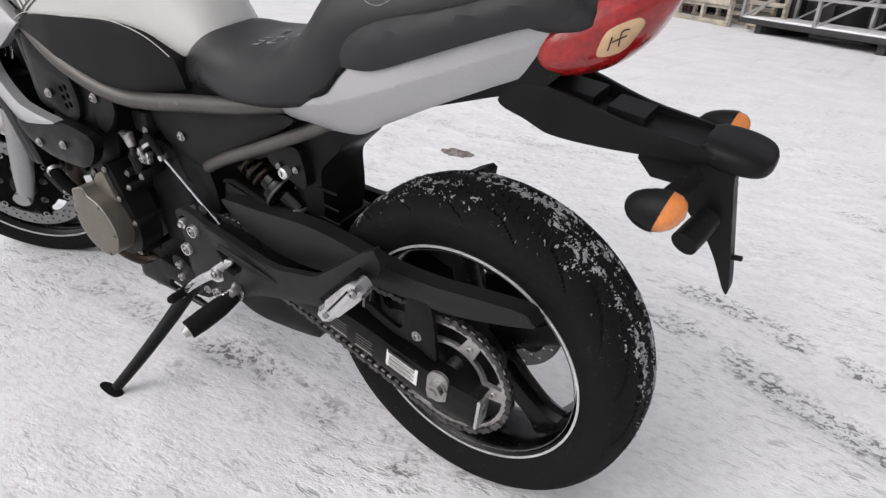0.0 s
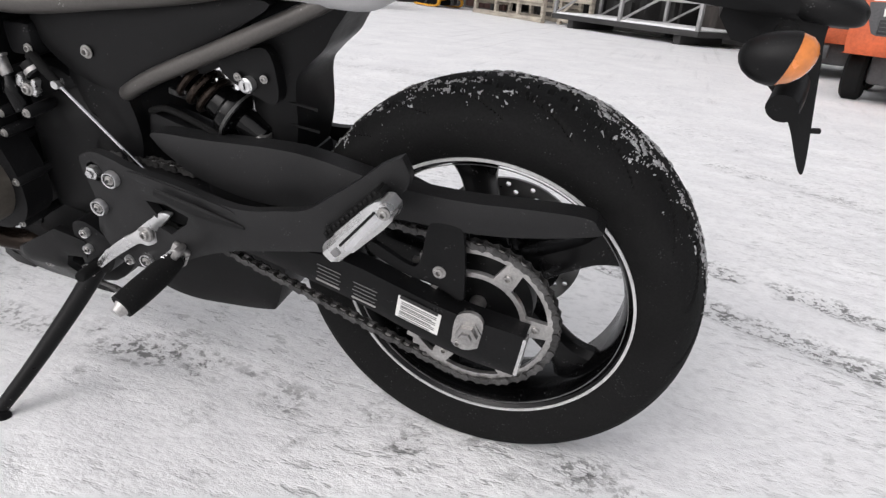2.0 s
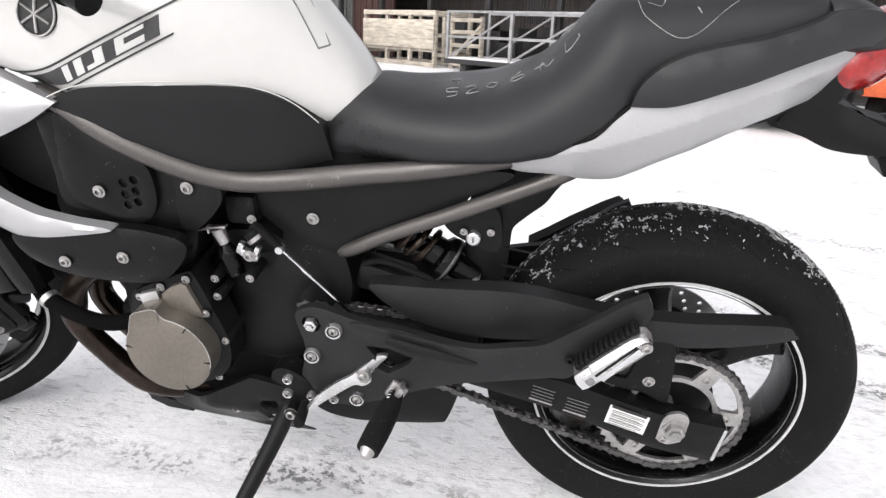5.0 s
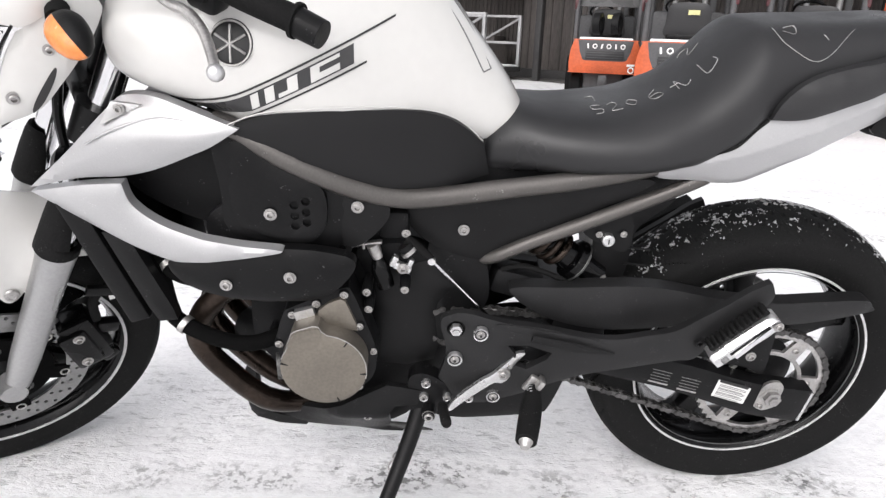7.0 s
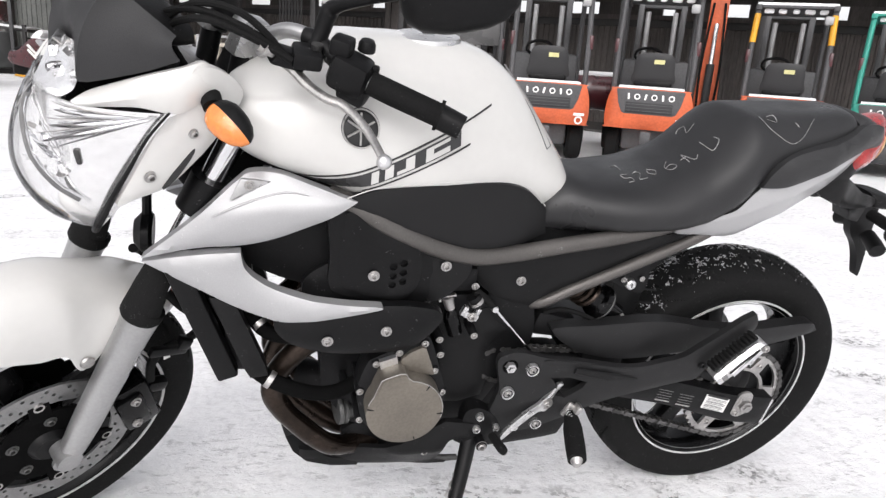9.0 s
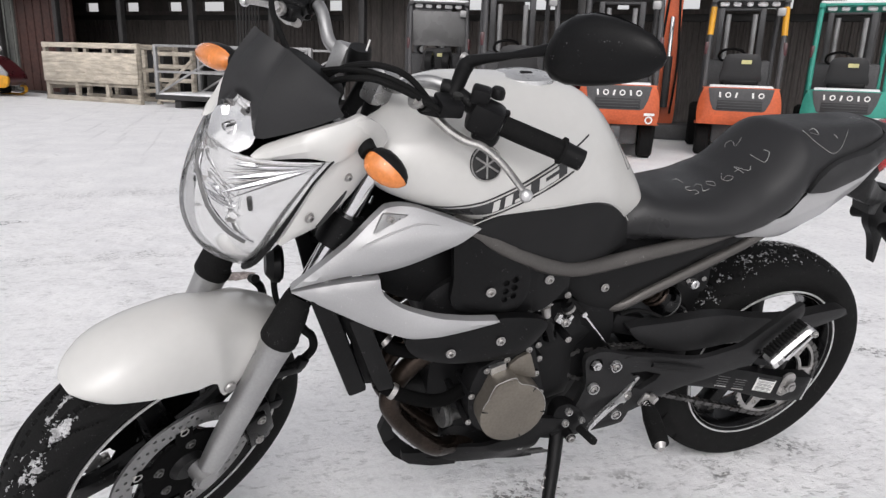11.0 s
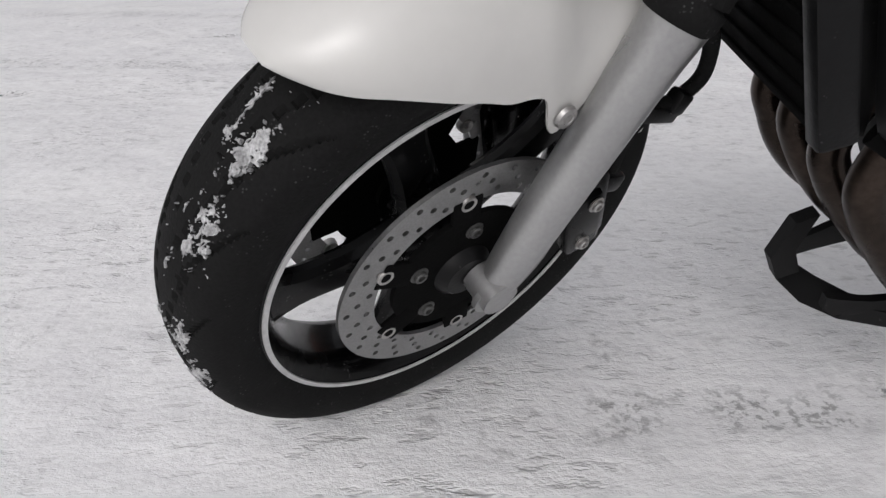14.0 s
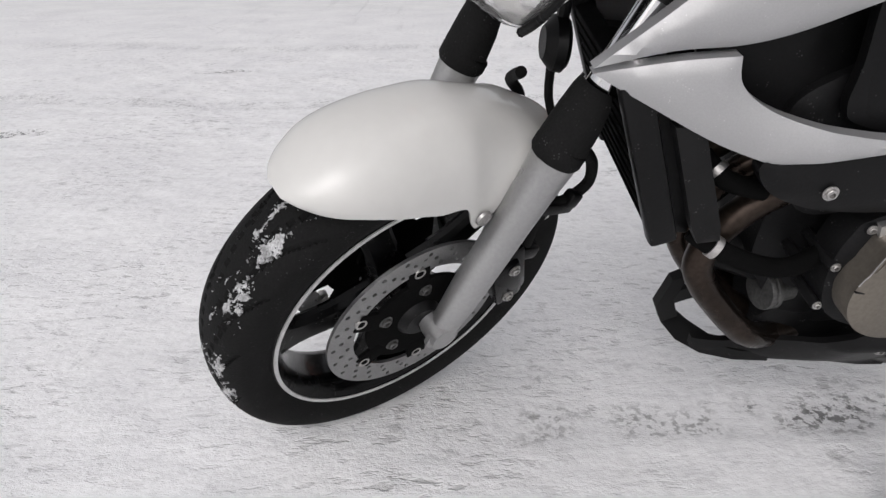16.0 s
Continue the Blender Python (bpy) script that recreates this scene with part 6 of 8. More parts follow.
# brake lines
HOSE = [Vector(p) for p in ((-1.23, -0.085, 0.60), (-1.20, -0.085, 0.545), (-1.176, -0.085, 0.51), (-1.168, -0.085, 0.468), (-1.198, -0.085, 0.45), (-1.235, -0.085, 0.45), (-1.258, -0.085, 0.425), (-1.262, -0.085, 0.38))]
for s in (-1, 1):
    part("brake_hose", tube([HOSE[0] + Vector((0, 0.06 * (s + 1), 0))] + [Vector((x, 0.085 * s, z)) for x, _, z in HOSE[1:]], 0.0085, 10, 6), RUBBER, bike, "black rubber brake hose", ST)
    part("hose_bracket", merge(box((HOSE[4].x - 0.03, 0.088 * s, HOSE[4].z - 0.004), (0.075, 0.014, 0.02), 0.004, (0, 22, 0)), box((HOSE[4].x, 0.088 * s, HOSE[4].z), (0.026, 0.02, 0.026), 0.005, (0, 30, 0))), SATIN, bike, at=ST)
    part("hose_tag", box((HOSE[5].x + 0.01, 0.075 * s, HOSE[5].z - 0.03), (0.012, 0.002, 0.026), 0.0005), PAPER, bike, at=ST)

# front mudguard
def fender_mesh(inset=0.0, thick=0.003):
    """Rings at angles over the wheel: top radius, lower edge radius, half-width."""
    T = [(38, 0.336, 0.318, 0.030), (41, 0.342, 0.306, 0.050), (46, 0.345, 0.298, 0.064), (52, 0.340, 0.292, 0.074), (58, 0.339, 0.280, 0.082), (62, 0.339, 0.250, 0.086), (66, 0.340, 0.208, 0.088), (70, 0.341, 0.194, 0.089), (74, 0.342, 0.205, 0.090), (78, 0.344, 0.232, 0.090), (82, 0.346, 0.238, 0.090), (88, 0.347, 0.240, 0.090), (94, 0.348, 0.252, 0.090),
         (100, 0.349, 0.265, 0.088), (105, 0.349, 0.280, 0.084), (109, 0.348, 0.292, 0.077), (112.5, 0.346, 0.301, 0.067), (115.5, 0.345, 0.312, 0.054), (118, 0.340, 0.326, 0.037), (119.5, 0.336, 0.333, 0.018)]
    rings = []
    for a, rt, rl, w in spline_rows(T, 3):
        if inset and not 50 < a < 106:
            continue
        ring = []
        a = radians(a)
        for t in np.linspace(-1, 1, 31):
            f = abs(t) * math.pi / 2
            y = math.copysign((w - inset) * math.sin(f) ** 0.80, t)
            r = rl + (rt - rl) * max(math.cos(f), 0) ** 0.88 - inset * max(math.cos(f), 0) + 3 * inset * (1 - max(math.cos(f), 0))
            ring.append((-1.44 + r * math.cos(a), y, 0.301 + r * math.sin(a)))
        rings.append(ring)
    bm = loft(rings, False, False)
    bmesh.ops.solidify(bm, geom=list(bm.faces), thickness=thick)
    return bm


fender = part("front_mudguard", fender_mesh(), WHITE, bike, "pearl white front mudguard", ST)
part("mudguard_liner", fender_mesh(0.006, 0.002), RUBBER, fender, "black inner side of the mudguard")
for s in (-1, 1):
    part("mudguard_screw", moved(lathe([(0, -0.003), (0.005, -0.003), (0.006, -0.004), (0.0105, -0.003), (0.012, 0.001), (0, 0.001)], 24), pose(-1.366, 0.0925 * s, 0.502) @ (Matrix() if s < 0 else pose(0, 0, 0, 180, 0, 0))), STEEL, fender)

# headlamp: reflector bowl, clear lens, dark lower rim
HL = [  # z, half-width, front x, side x
    (0.722, 0.018, -1.312, -1.304), (0.735, 0.042, -1.335, -1.308), (0.765, 0.068, -1.366, -1.308), (0.80, 0.088, -1.386, -1.298), (0.84, 0.103, -1.396, -1.280), (0.88, 0.113, -1.394, -1.260), (0.915, 0.121, -1.383, -1.244), (0.945, 0.126, -1.368, -1.231), (0.966, 0.128, -1.354, -1.226)]
HU = [(0.964, 0.040, -1.356, -1.342), (0.976, 0.050, -1.350, -1.330), (0.99, 0.050, -1.340, -1.322), (1.01, 0.042, -1.327, -1.312), (1.03, 0.032, -1.316, -1.302)]


def lamp_shell(inset, rows=HL, fins=0.0):
    """Shield shape as rows across the lamp; fins are shallow pleats that fan out into the wings."""
    rings = []
    for z, w, xf, xs in spline_rows(rows, 20 if fins else 3):
        ring = []
        for t in np.linspace(-1, 1, 61):
            q = abs(t)
            x = xf + (xs - xf) * q ** 2.4
            fan = max(q - 0.45, 0) / 0.55
            top = min(max((z - 0.90 - 0.05 * fan) / 0.02, 0), 1)
            ph = (0.968 - z) / (1.06 - q) / 0.019
            wave = fins * (2 * abs(2 * (ph - math.floor(ph + 0.5))) - 1) * min(fan * 3, 1) * top
            edge = math.sin(math.pi * min(max((z - rows[0][0]) / (rows[-1][0] - rows[0][0]), 0), 1)) ** 0.5 if inset else 0
            deep = (0.003 + inset * (1 - q * q) * edge if inset else 0) + (0.022 * math.exp(-((z - 0.865) / 0.05) ** 2 - (q / 0.5) ** 2) if fins else 0)
            ring.append((x + deep + wave * edge, (w - (0.002 if inset else 0)) * t, z))
        rings.append(ring)
    return loft(rings, False, False)


lamp = part("headlamp", lamp_shell(0.018, fins=0.0034), REFLECTOR, bike, "clear shield-shaped headlamp", ST)
lens = part("headlamp_lens", lamp_shell(0.0), LENS, lamp, "clear plastic lens")
lens.visible_shadow = False
upper = part("position_lens", lamp_shell(0.0, HU), LENS, lamp)
upper.visible_shadow = False
part("position_reflector", lamp_shell(0.016, HU), REFLECTOR, lamp)
LB = pose(-1.352, -0.012, 0.886, 0, 0, -90)
part("lamp_bowl", moved(lathe([(0.0, 0.030), (0.022, 0.026), (0.038, 0.015), (0.047, 0.003), (0.049, 0.003), (0.040, 0.017), (0.024, 0.030), (0, 0.034)], 40), LB), REFLECTOR, lamp)


def lens_x(y, z):
    """Front of the lens at a point across and up."""
    w, xf, xs = (np.interp(z, [q[0] for q in HL], [q[k] for q in HL]) for k in (1, 2, 3))
    return float(xf + (xs - xf) * min(abs(y) / w, 1) ** 2.4)


# dark arc across the lens, under the bowl, with a bright edge
ARC = [(p.x, p.y) for p in spline([(0.024, 0.940, 0), (0.016, 0.924, 0), (-0.005, 0.905, 0), (-0.025, 0.884, 0), (-0.040, 0.862, 0), (-0.053, 0.842, 0), (-0.066, 0.817, 0)], 4)]
part("bowl_rim", tube([(lens_x(y, z) + 0.009, y, z) for y, z in ARC], 0.0042, 8, 1), GREYINK, lamp, "dark rim of the reflector bowl")
part("bowl_edge", tube([(lens_x(y - 0.006, z - 0.003) + 0.010, y - 0.006, z - 0.003) for y, z in ARC], 0.0022, 8, 1), CHROME, lamp)
for k in range(4):
    part("bowl_shelf", tube([(-1.352 - 0.004 * k, -0.050, 0.872 + 0.009 * k), (-1.362 - 0.004 * k, -0.02, 0.874 + 0.009 * k), (-1.360 - 0.004 * k, 0.02, 0.876 + 0.009 * k)], 0.0016, 6, 4), CHROME, lamp)
for s in (-1, 1):  # fine pleats fanning into the wings, coloured to carry dark reflections
    for k in range(9):
        y1, z1 = 0.034 + 0.010 * (k % 3), 0.958 - 0.0072 * k
        line_ = [((1 - u) * 0.119 + u * y1, (1 - u) * 0.961 + u * z1) for u in (0.04, 0.3, 0.55, 0.8, 1.0)]
        part("reflector_pleat", tube([(lens_x(y, z) + 0.005, y * s, z) for y, z in line_], [q * (3.0 if k % 3 == 1 else 1.0) for q in (0.0004, 0.0011, 0.0013, 0.0010, 0.0003)], 6, 3), (STEEL, CHROME, GREYINK)[k % 3], lamp)
# loose plates added for glints; the grey ones paint in dark reflections
shards = random.Random(4)
for k in range(14):
    yy, zz = shards.uniform(-0.055, 0.018), shards.uniform(0.845, 0.905)
    part("reflector_facet", moved(box((0, 0, 0), (0.0012, shards.uniform(0.008, 0.016), shards.uniform(0.005, 0.010))), pose(lens_x(yy, zz) + shards.uniform(0.016, 0.026), yy, zz, shards.uniform(-40, 40), shards.uniform(-50, 50), shards.uniform(-50, 50))), REFLECTOR if k % 4 else STEEL, lamp)
for k in range(12):
    yy, zz = shards.uniform(-0.036, 0.036), shards.uniform(0.974, 1.016)
    part("reflector_facet", moved(box((0, 0, 0), (0.0012, shards.uniform(0.006, 0.014), shards.uniform(0.005, 0.016))), pose(-1.352 + 0.50 * (zz - 0.964) + 0.013 + 6 * yy * yy, yy, zz, shards.uniform(-40, 40), shards.uniform(-50, 50), shards.uniform(-50, 50))), (CHROME, STEEL, GREYINK)[k % 3], lamp)
part("bulb_shield", moved(lathe([(0, -0.012), (0.010, -0.011), (0.013, 0.0), (0.012, 0.02), (0, 0.02)], 20), LB @ pose(0, 0.004, 0)), CHROME, lamp)
for s in (-1, 1):
    part("reflector_clip", box((-1.334, 0.066 * s, 0.890), (0.008, 0.013, 0.024), 0.003, (0, -8, 30 * s)), DULL, lamp)
part("position_bulb", moved(lathe([(0, -0.01), (0.006, -0.008), (0.008, 0), (0.007, 0.012), (0, 0.012)], 16), pose(-1.330, 0.0, 0.985, 0, 0, -90)), CHROME, lamp)
for s in (-1, 1):
    side = (lambda bm: bm) if s < 0 else mirror_y
    part("lamp_lower_rim", tube([(-1.236, 0.127 * s, 0.972), (-1.262, 0.1185 * s, 0.934), (-1.286, 0.1105 * s, 0.884), (-1.306, 0.100 * s, 0.836), (-1.316, 0.080 * s, 0.787), (-1.318, 0.060 * s, 0.755), (-1.312, 0.034 * s, 0.726)], [0.0018 + 0.0042 * min(k / 34, 1) ** 2 * (1.0 if k % 2 else 0.68) for k in range(61)], 8, 10), SATIN, lamp, "ribbed black lens rim")
    # white cowls beside and above the lens
    part("lamp_cowl", side(panel([(-1.228, 0.972), (-1.205, 1.025), (-1.180, 1.030), (-1.150, 1.012), (-1.133, 0.990), (-1.134, 0.972), (-1.158, 0.934), (-1.196, 0.890), (-1.236, 0.848), (-1.280, 0.831), (-1.304, 0.824), (-1.280, 0.876), (-1.254, 0.930)],
         lambda x, z: -0.106 - 0.20 * min(max(x + 1.31, 0), 0.12), 0.012, 0.006, 0.010, step=0.009)), WHITE, bike, "pearl white headlamp side cowl", ST)
    top = spline([(-1.334, -0.060, 0.970), (-1.319, -0.064, 0.979), (-1.298, -0.074, 0.990), (-1.255, -0.100, 1.013), (-1.215, -0.118, 1.028), (-1.185, -0.121, 1.034), (-1.165, -0.118, 1.015)], 5)
    low = spline([(-1.332, -0.0665, 0.9675), (-1.318, -0.074, 0.966), (-1.303, -0.081, 0.967), (-1.268, -0.107, 0.974), (-1.228, -0.131, 0.970), (-1.19, -0.134, 0.985), (-1.162, -0.130, 0.99)], 5)
    part("lamp_brow", side(loft([[p, p.lerp(q, 0.3) + Vector((-0.004, -0.007, 0.003)) * f, p.lerp(q, 0.65) + Vector((-0.004, -0.008, 0.002)) * f, q, q + Vector((0.004, 0.010, 0)) * f, p + Vector((0.004, 0.012, -0.004)) * f] for p, q, f in ((p, q, min(0.05 + k / 8, 1)) for k, (p, q) in enumerate(zip(top, low)))])), WHITE, bike, "pearl white headlamp brow", ST)
    bolt(bike, (-1.262, 0.1225 * s, 0.871), 0.0065, STEEL, m=ST, out=s)
    bolt(bike, (-1.205, 0.134 * s, 0.936), 0.0055, STEEL, m=ST, out=s)
    part("cowl_slot", side(panel([(-1.246, 0.846), (-1.236, 0.868), (-1.209, 0.906), (-1.203, 0.908), (-1.211, 0.889), (-1.230, 0.860)], lambda x, z: -0.1115 - 0.20 * min(max(x + 1.31, 0), 0.12), 0.006, 0.002, 0.003, step=0.006)), BLACKINK, bike, at=ST)
    # front turn signals
    SI, SO = ((-1.186, -0.148, 0.983), (-1.172, -0.218, 0.966)) if s < 0 else ((-1.202, 0.180, 0.977), (-1.198, 0.288, 0.948))
    ind = indicator(bike, SI, SO, 0.027, -1, ST)
    part("signal_stalk", tube([(-1.172, 0.108 * s, 0.996), (-1.180, 0.125 * s, 0.990), SI], [0.015, 0.015, 0.014], 12, 3), RUBBER, ind)
part("lamp_housing", loft([[(x, w * math.cos(a), z + h * math.sin(a)) for a in np.linspace(0, 2 * math.pi, 24, endpoint=False)] for x, w, z, h in ((-1.30, 0.07, 0.86, 0.10), (-1.25, 0.095, 0.89, 0.10), (-1.20, 0.09, 0.92, 0.08), (-1.17, 0.06, 0.93, 0.05))]), SATIN, bike, at=ST)

# fly screen: notched over the position lamp
SQ, SX, SZ = (0, 0.12, 0.36, 0.44, 0.62, 0.82, 1.0), (-1.298, -1.300, -1.314, -1.316, -1.292, -1.250, -1.212), (1.010, 1.006, 0.990, 0.986, 0.998, 1.014, 1.034)
rings = []
for u in np.linspace(0, 1, 13):
    ring = []
    for t in np.linspace(-1, 1, 25):
        q = abs(t)
        lo = Vector((float(np.interp(q, SQ, SX)), 0.108 * t, float(np.interp(q, SQ, SZ))))
        hi = Vector((-1.268 + 0.058 * q ** 1.8, 0.092 * t, 1.110 - 0.052 * q ** 2.0))
        p = lo.lerp(hi, u) + Vector((-0.016, 0, 0.008)) * math.sin(u * math.pi) * (1 - 0.5 * q)
        crest = 0.007 * math.exp(-((q - 0.42) / 0.07) ** 2) * u
        ring.append(p + Vector((-crest, 0, crest)))
    rings.append(ring)
bm = loft(rings, False, False)
bmesh.ops.solidify(bm, geom=list(bm.faces), thickness=0.004)
part("fly_screen", bm, TRIM, bike, "matt black plastic fly screen", ST)
part("instrument_pod", loft([[(x, w * math.copysign(abs(math.cos(a)) ** 0.6, math.cos(a)), z + h * math.sin(a)) for a in np.linspace(0, 2 * math.pi, 24, endpoint=False)] for x, w, z, h in ((-1.265, 0.045, 1.045, 0.02), (-1.235, 0.055, 1.05, 0.026), (-1.19, 0.065, 1.042, 0.026), (-1.165, 0.055, 1.032, 0.018))]), SATIN, bike, "black instrument pod", ST)
part("horn", moved(lathe([(0, -0.012), (0.03, -0.012), (0.036, -0.006), (0.034, 0.006), (0.02, 0.018), (0, 0.018)], 32), pose(-1.225, -0.01, 0.672, 0, 0, 60)), SATIN, bike, "round black horn", ST)
part("horn_bracket", tube([(-1.22, -0.005, 0.70), (-1.215, 0.0, 0.76), (-1.20, 0.0, 0.82)], 0.008, 8, 3), SATIN, bike, at=ST)
part("horn_stay", tube([(-1.225, -0.01, 0.64), (-1.22, -0.015, 0.59), (-1.21, -0.03, 0.55)], 0.006, 8, 3), RUBBER, bike, at=ST)

# handlebar with grips, switches, lever, mirror
for s in (-1, 1):
    part("handlebar", tube([(-1.08, 0.0, 1.035), (-1.08, 0.05 * s, 1.035), (-1.08, 0.085 * s, 1.041), (-1.065, 0.125 * s, 1.068), (-1.048, 0.165 * s, 1.070), (-1.02, 0.24 * s, 1.047), (-0.94, 0.348 * s, 1.026)], 0.0111, 14, 5), FORK, bike, "grey painted handlebar", ST)
    part("bar_sleeve", tube([(-1.0535, 0.152 * s, 1.0695), (-1.048, 0.165 * s, 1.070), (-1.034, 0.202 * s, 1.0585), (-1.02, 0.24 * s, 1.047)], 0.0140, 14, 4), SATIN, bike, at=ST)
    g = part("grip", tube([(-1.012, 0.25 * s, 1.046), (-0.99, 0.28 * s, 1.040), (-0.945, 0.34 * s, 1.029)], [0.0165, 0.0172, 0.0168], 18, 6), RUBBER, bike, "ribbed black rubber grip", ST)
    part("grip_flange", tube([(-0.952, 0.331 * s, 1.0305), (-0.949, 0.335 * s, 1.030)], 0.022, 18, 1), RUBBER, g)
    part("bar_end", tube([(-0.950, 0.333 * s, 1.029), (-0.931, 0.363 * s, 1.0235)], [0.0185, 0.0175], 18, 1), SATIN, g)
    part("switch_housing", merge(box((-1.03, 0.228 * s, 1.052), (0.055, 0.05, 0.052), 0.012, (0, 10, 55 * s)), box((-1.04, 0.215 * s, 1.086), (0.03, 0.03, 0.026), 0.006, (0, 0, 55 * s))), SATIN, bike, "black switch housing", ST)
    part("switch_button", box((-1.005, 0.245 * s, 1.062), (0.016, 0.012, 0.012), 0.003, (0, 0, 50 * s)), SATIN, bike, at=ST)
    part("lever_perch", merge(box((-1.073, 0.185 * s, 1.060), (0.04, 0.045, 0.024), 0.006, (0, 0, 30 * s)), box((-1.092, 0.170 * s, 1.054), (0.050, 0.026, 0.026), 0.006, (0, 14, 20 * s)), tube([(-1.115, 0.167 * s, 1.062), (-1.098, 0.169 * s, 1.055)], 0.0115, 12, 1)), SATIN, bike, at=ST)
    part("perch_bolt", moved(lathe([(0, -0.004), (0.007, -0.004), (0.008, 0.004), (0, 0.004)], 14, axis="z"), pose(-1.062, 0.190 * s, 1.075)), DULL, bike, at=ST)
    part("switch_knob", moved(lathe([(0, 0.010), (0.009, 0.009), (0.012, 0.004), (0.0125, -0.006), (0, -0.006)], 18, axis="z"), pose(-1.000, 0.218 * s, 1.082)), PLASTIC, bike, at=ST)
    part("switch_mark", box((-1.062, 0.205 * s, 1.058), (0.004, 0.012, 0.010), 0.002, (0, 0, 40 * s)), PAPER, bike, at=ST)
    part("switch_lower", box((-1.022, 0.232 * s, 1.026), (0.044, 0.040, 0.030), 0.009, (0, 10, 55 * s)), SATIN, bike, at=ST)
    lev = part("hand_lever", tube([(-1.096, 0.155 * s, 1.044), (-1.0863, 0.170 * s, 1.0385), (-1.0762, 0.2014 * s, 1.0255), (-1.0665, 0.2303 * s, 1.0204), (-1.0555, 0.2551 * s, 1.0212), (-1.050, 0.292 * s, 1.0131), (-1.0535, 0.330 * s, 1.0025), (-1.0575, 0.352 * s, 0.9955)], [0.008, 0.0075, 0.0065, 0.0058, 0.0052], 10, 6, flat=1.3), STEEL, bike, "bare aluminium hand lever", ST)
    part("lever_ball", moved(lathe([(0, -0.0105), (0.006, -0.0087), (0.0098, -0.004), (0.0105, 0), (0.0098, 0.004), (0.006, 0.0087), (0, 0.0105)], 16), pose(-1.058, 0.3545 * s, 0.9947)), ALU, lev)
    part("lever_adjuster", merge(tube([(-1.136, 0.163 * s, 1.074), (-1.114, 0.167 * s, 1.062)], 0.0075, 12, 1), tube([(-1.130, 0.164 * s, 1.071), (-1.124, 0.165 * s, 1.067)], 0.0125, 12, 1)), STEEL, lev)
    part("bar_clamp", box((-1.078, 0.045 * s, 1.022), (0.046, 0.034, 0.062), 0.008, (0, 20, 0)), FORK, bike, "grey handlebar clamp", ST)
    part("bar_riser", tube([fork_at(0.715) + Vector((0.015, 0.045 * s, 0)), Vector((-1.078, 0.045 * s, 1.03))], 0.016, 12, 1), SATIN, bike, at=ST)
    m = part("mirror", tube([(-1.058, 0.174 * s, 1.052), (-1.044, 0.171 * s, 1.082), (-1.034, 0.170 * s, 1.112), (-1.030, 0.186 * s, 1.128), (-1.020, 0.235 * s, 1.157), (-1.010, 0.288 * s, 1.190)], [0.0135, 0.0115, 0.0130, 0.0085, 0.0058, 0.010], 12, 5), SATIN, bike, "black mirror on a cast stalk", ST)
    rings = []
    c0, ax = Vector((-1.006, 0.283 * s, 1.192)), Vector((0.008, 0.158 * s, 0.050))
    for u, rr in ((0, 0.42), (0.04, 0.78), (0.13, 1.02), (0.28, 1.12), (0.46, 1.06), (0.64, 0.92), (0.81, 0.72), (0.93, 0.46), (1.0, 0.12)):
        c = c0 + ax * u
        rings.append([c + Vector((0.030 * rr * math.cos(a) * (1 if math.cos(a) < 0 else 0.35), 0, 0.047 * rr * math.sin(a))) for a in np.linspace(0, 2 * math.pi, 24, endpoint=False)])
    part("mirror_shell", loft(rings), SATIN, m, "black plastic mirror shell")
    part("mirror_glass", moved(loft([[(0.0, w * s * 0.5 * 0 + 0.005 + (0.155 * u) * s, 0.045 * h * q) for q in (-1, 1)] for u, w, h in ((0.05, 1, 0.5), (0.2, 1, 0.85), (0.4, 1, 1), (0.6, 1, 0.95), (0.8, 1, 0.75), (0.95, 1, 0.4))], False, False), pose(-0.992, 0.282 * s, 1.197, 17 * s, 0, -3 * s)), CHROME, m)
    part("mirror_pivot", moved(lathe([(0, -0.012), (0.006, -0.013), (0.008, -0.010), (0.008, 0.012), (0, 0.012)], 20), pose(-1.0316, 0.170 * s, 1.1197)), STEEL, m)
for k, (y0, y1, z1) in enumerate(((-0.19, -0.03, 1.03), (-0.185, 0.02, 1.02), (0.19, 0.0, 1.01), (-0.18, 0.03, 0.98))):
    part("control_cable", tube([(-1.10, y0, 1.06), (-1.15, y0 * 0.8, 1.085 + 0.008 * k), (-1.19, (y0 + y1) / 2, 1.09), (-1.19, y1, z1), (-1.13, y1 * 0.8, 0.93), (-1.05, y1 - 0.02, 0.86)], 0.0048, 8, 6), RUBBER, bike, "black control cable", ST)
part("cable_tie", tube([(-1.085, -0.005, 1.03), (-1.088, -0.012, 1.07), (-1.08, -0.008, 1.085)], 0.0016, 6, 3), PAPER, bike, "white plastic cable tie", ST)
part("ignition_lock", moved(lathe([(0, 0.02), (0.018, 0.02), (0.02, 0.01), (0.02, -0.03), (0, -0.03)], 20, axis="z"), pose(-1.09, 0, 1.05)), SATIN, bike, at=ST)

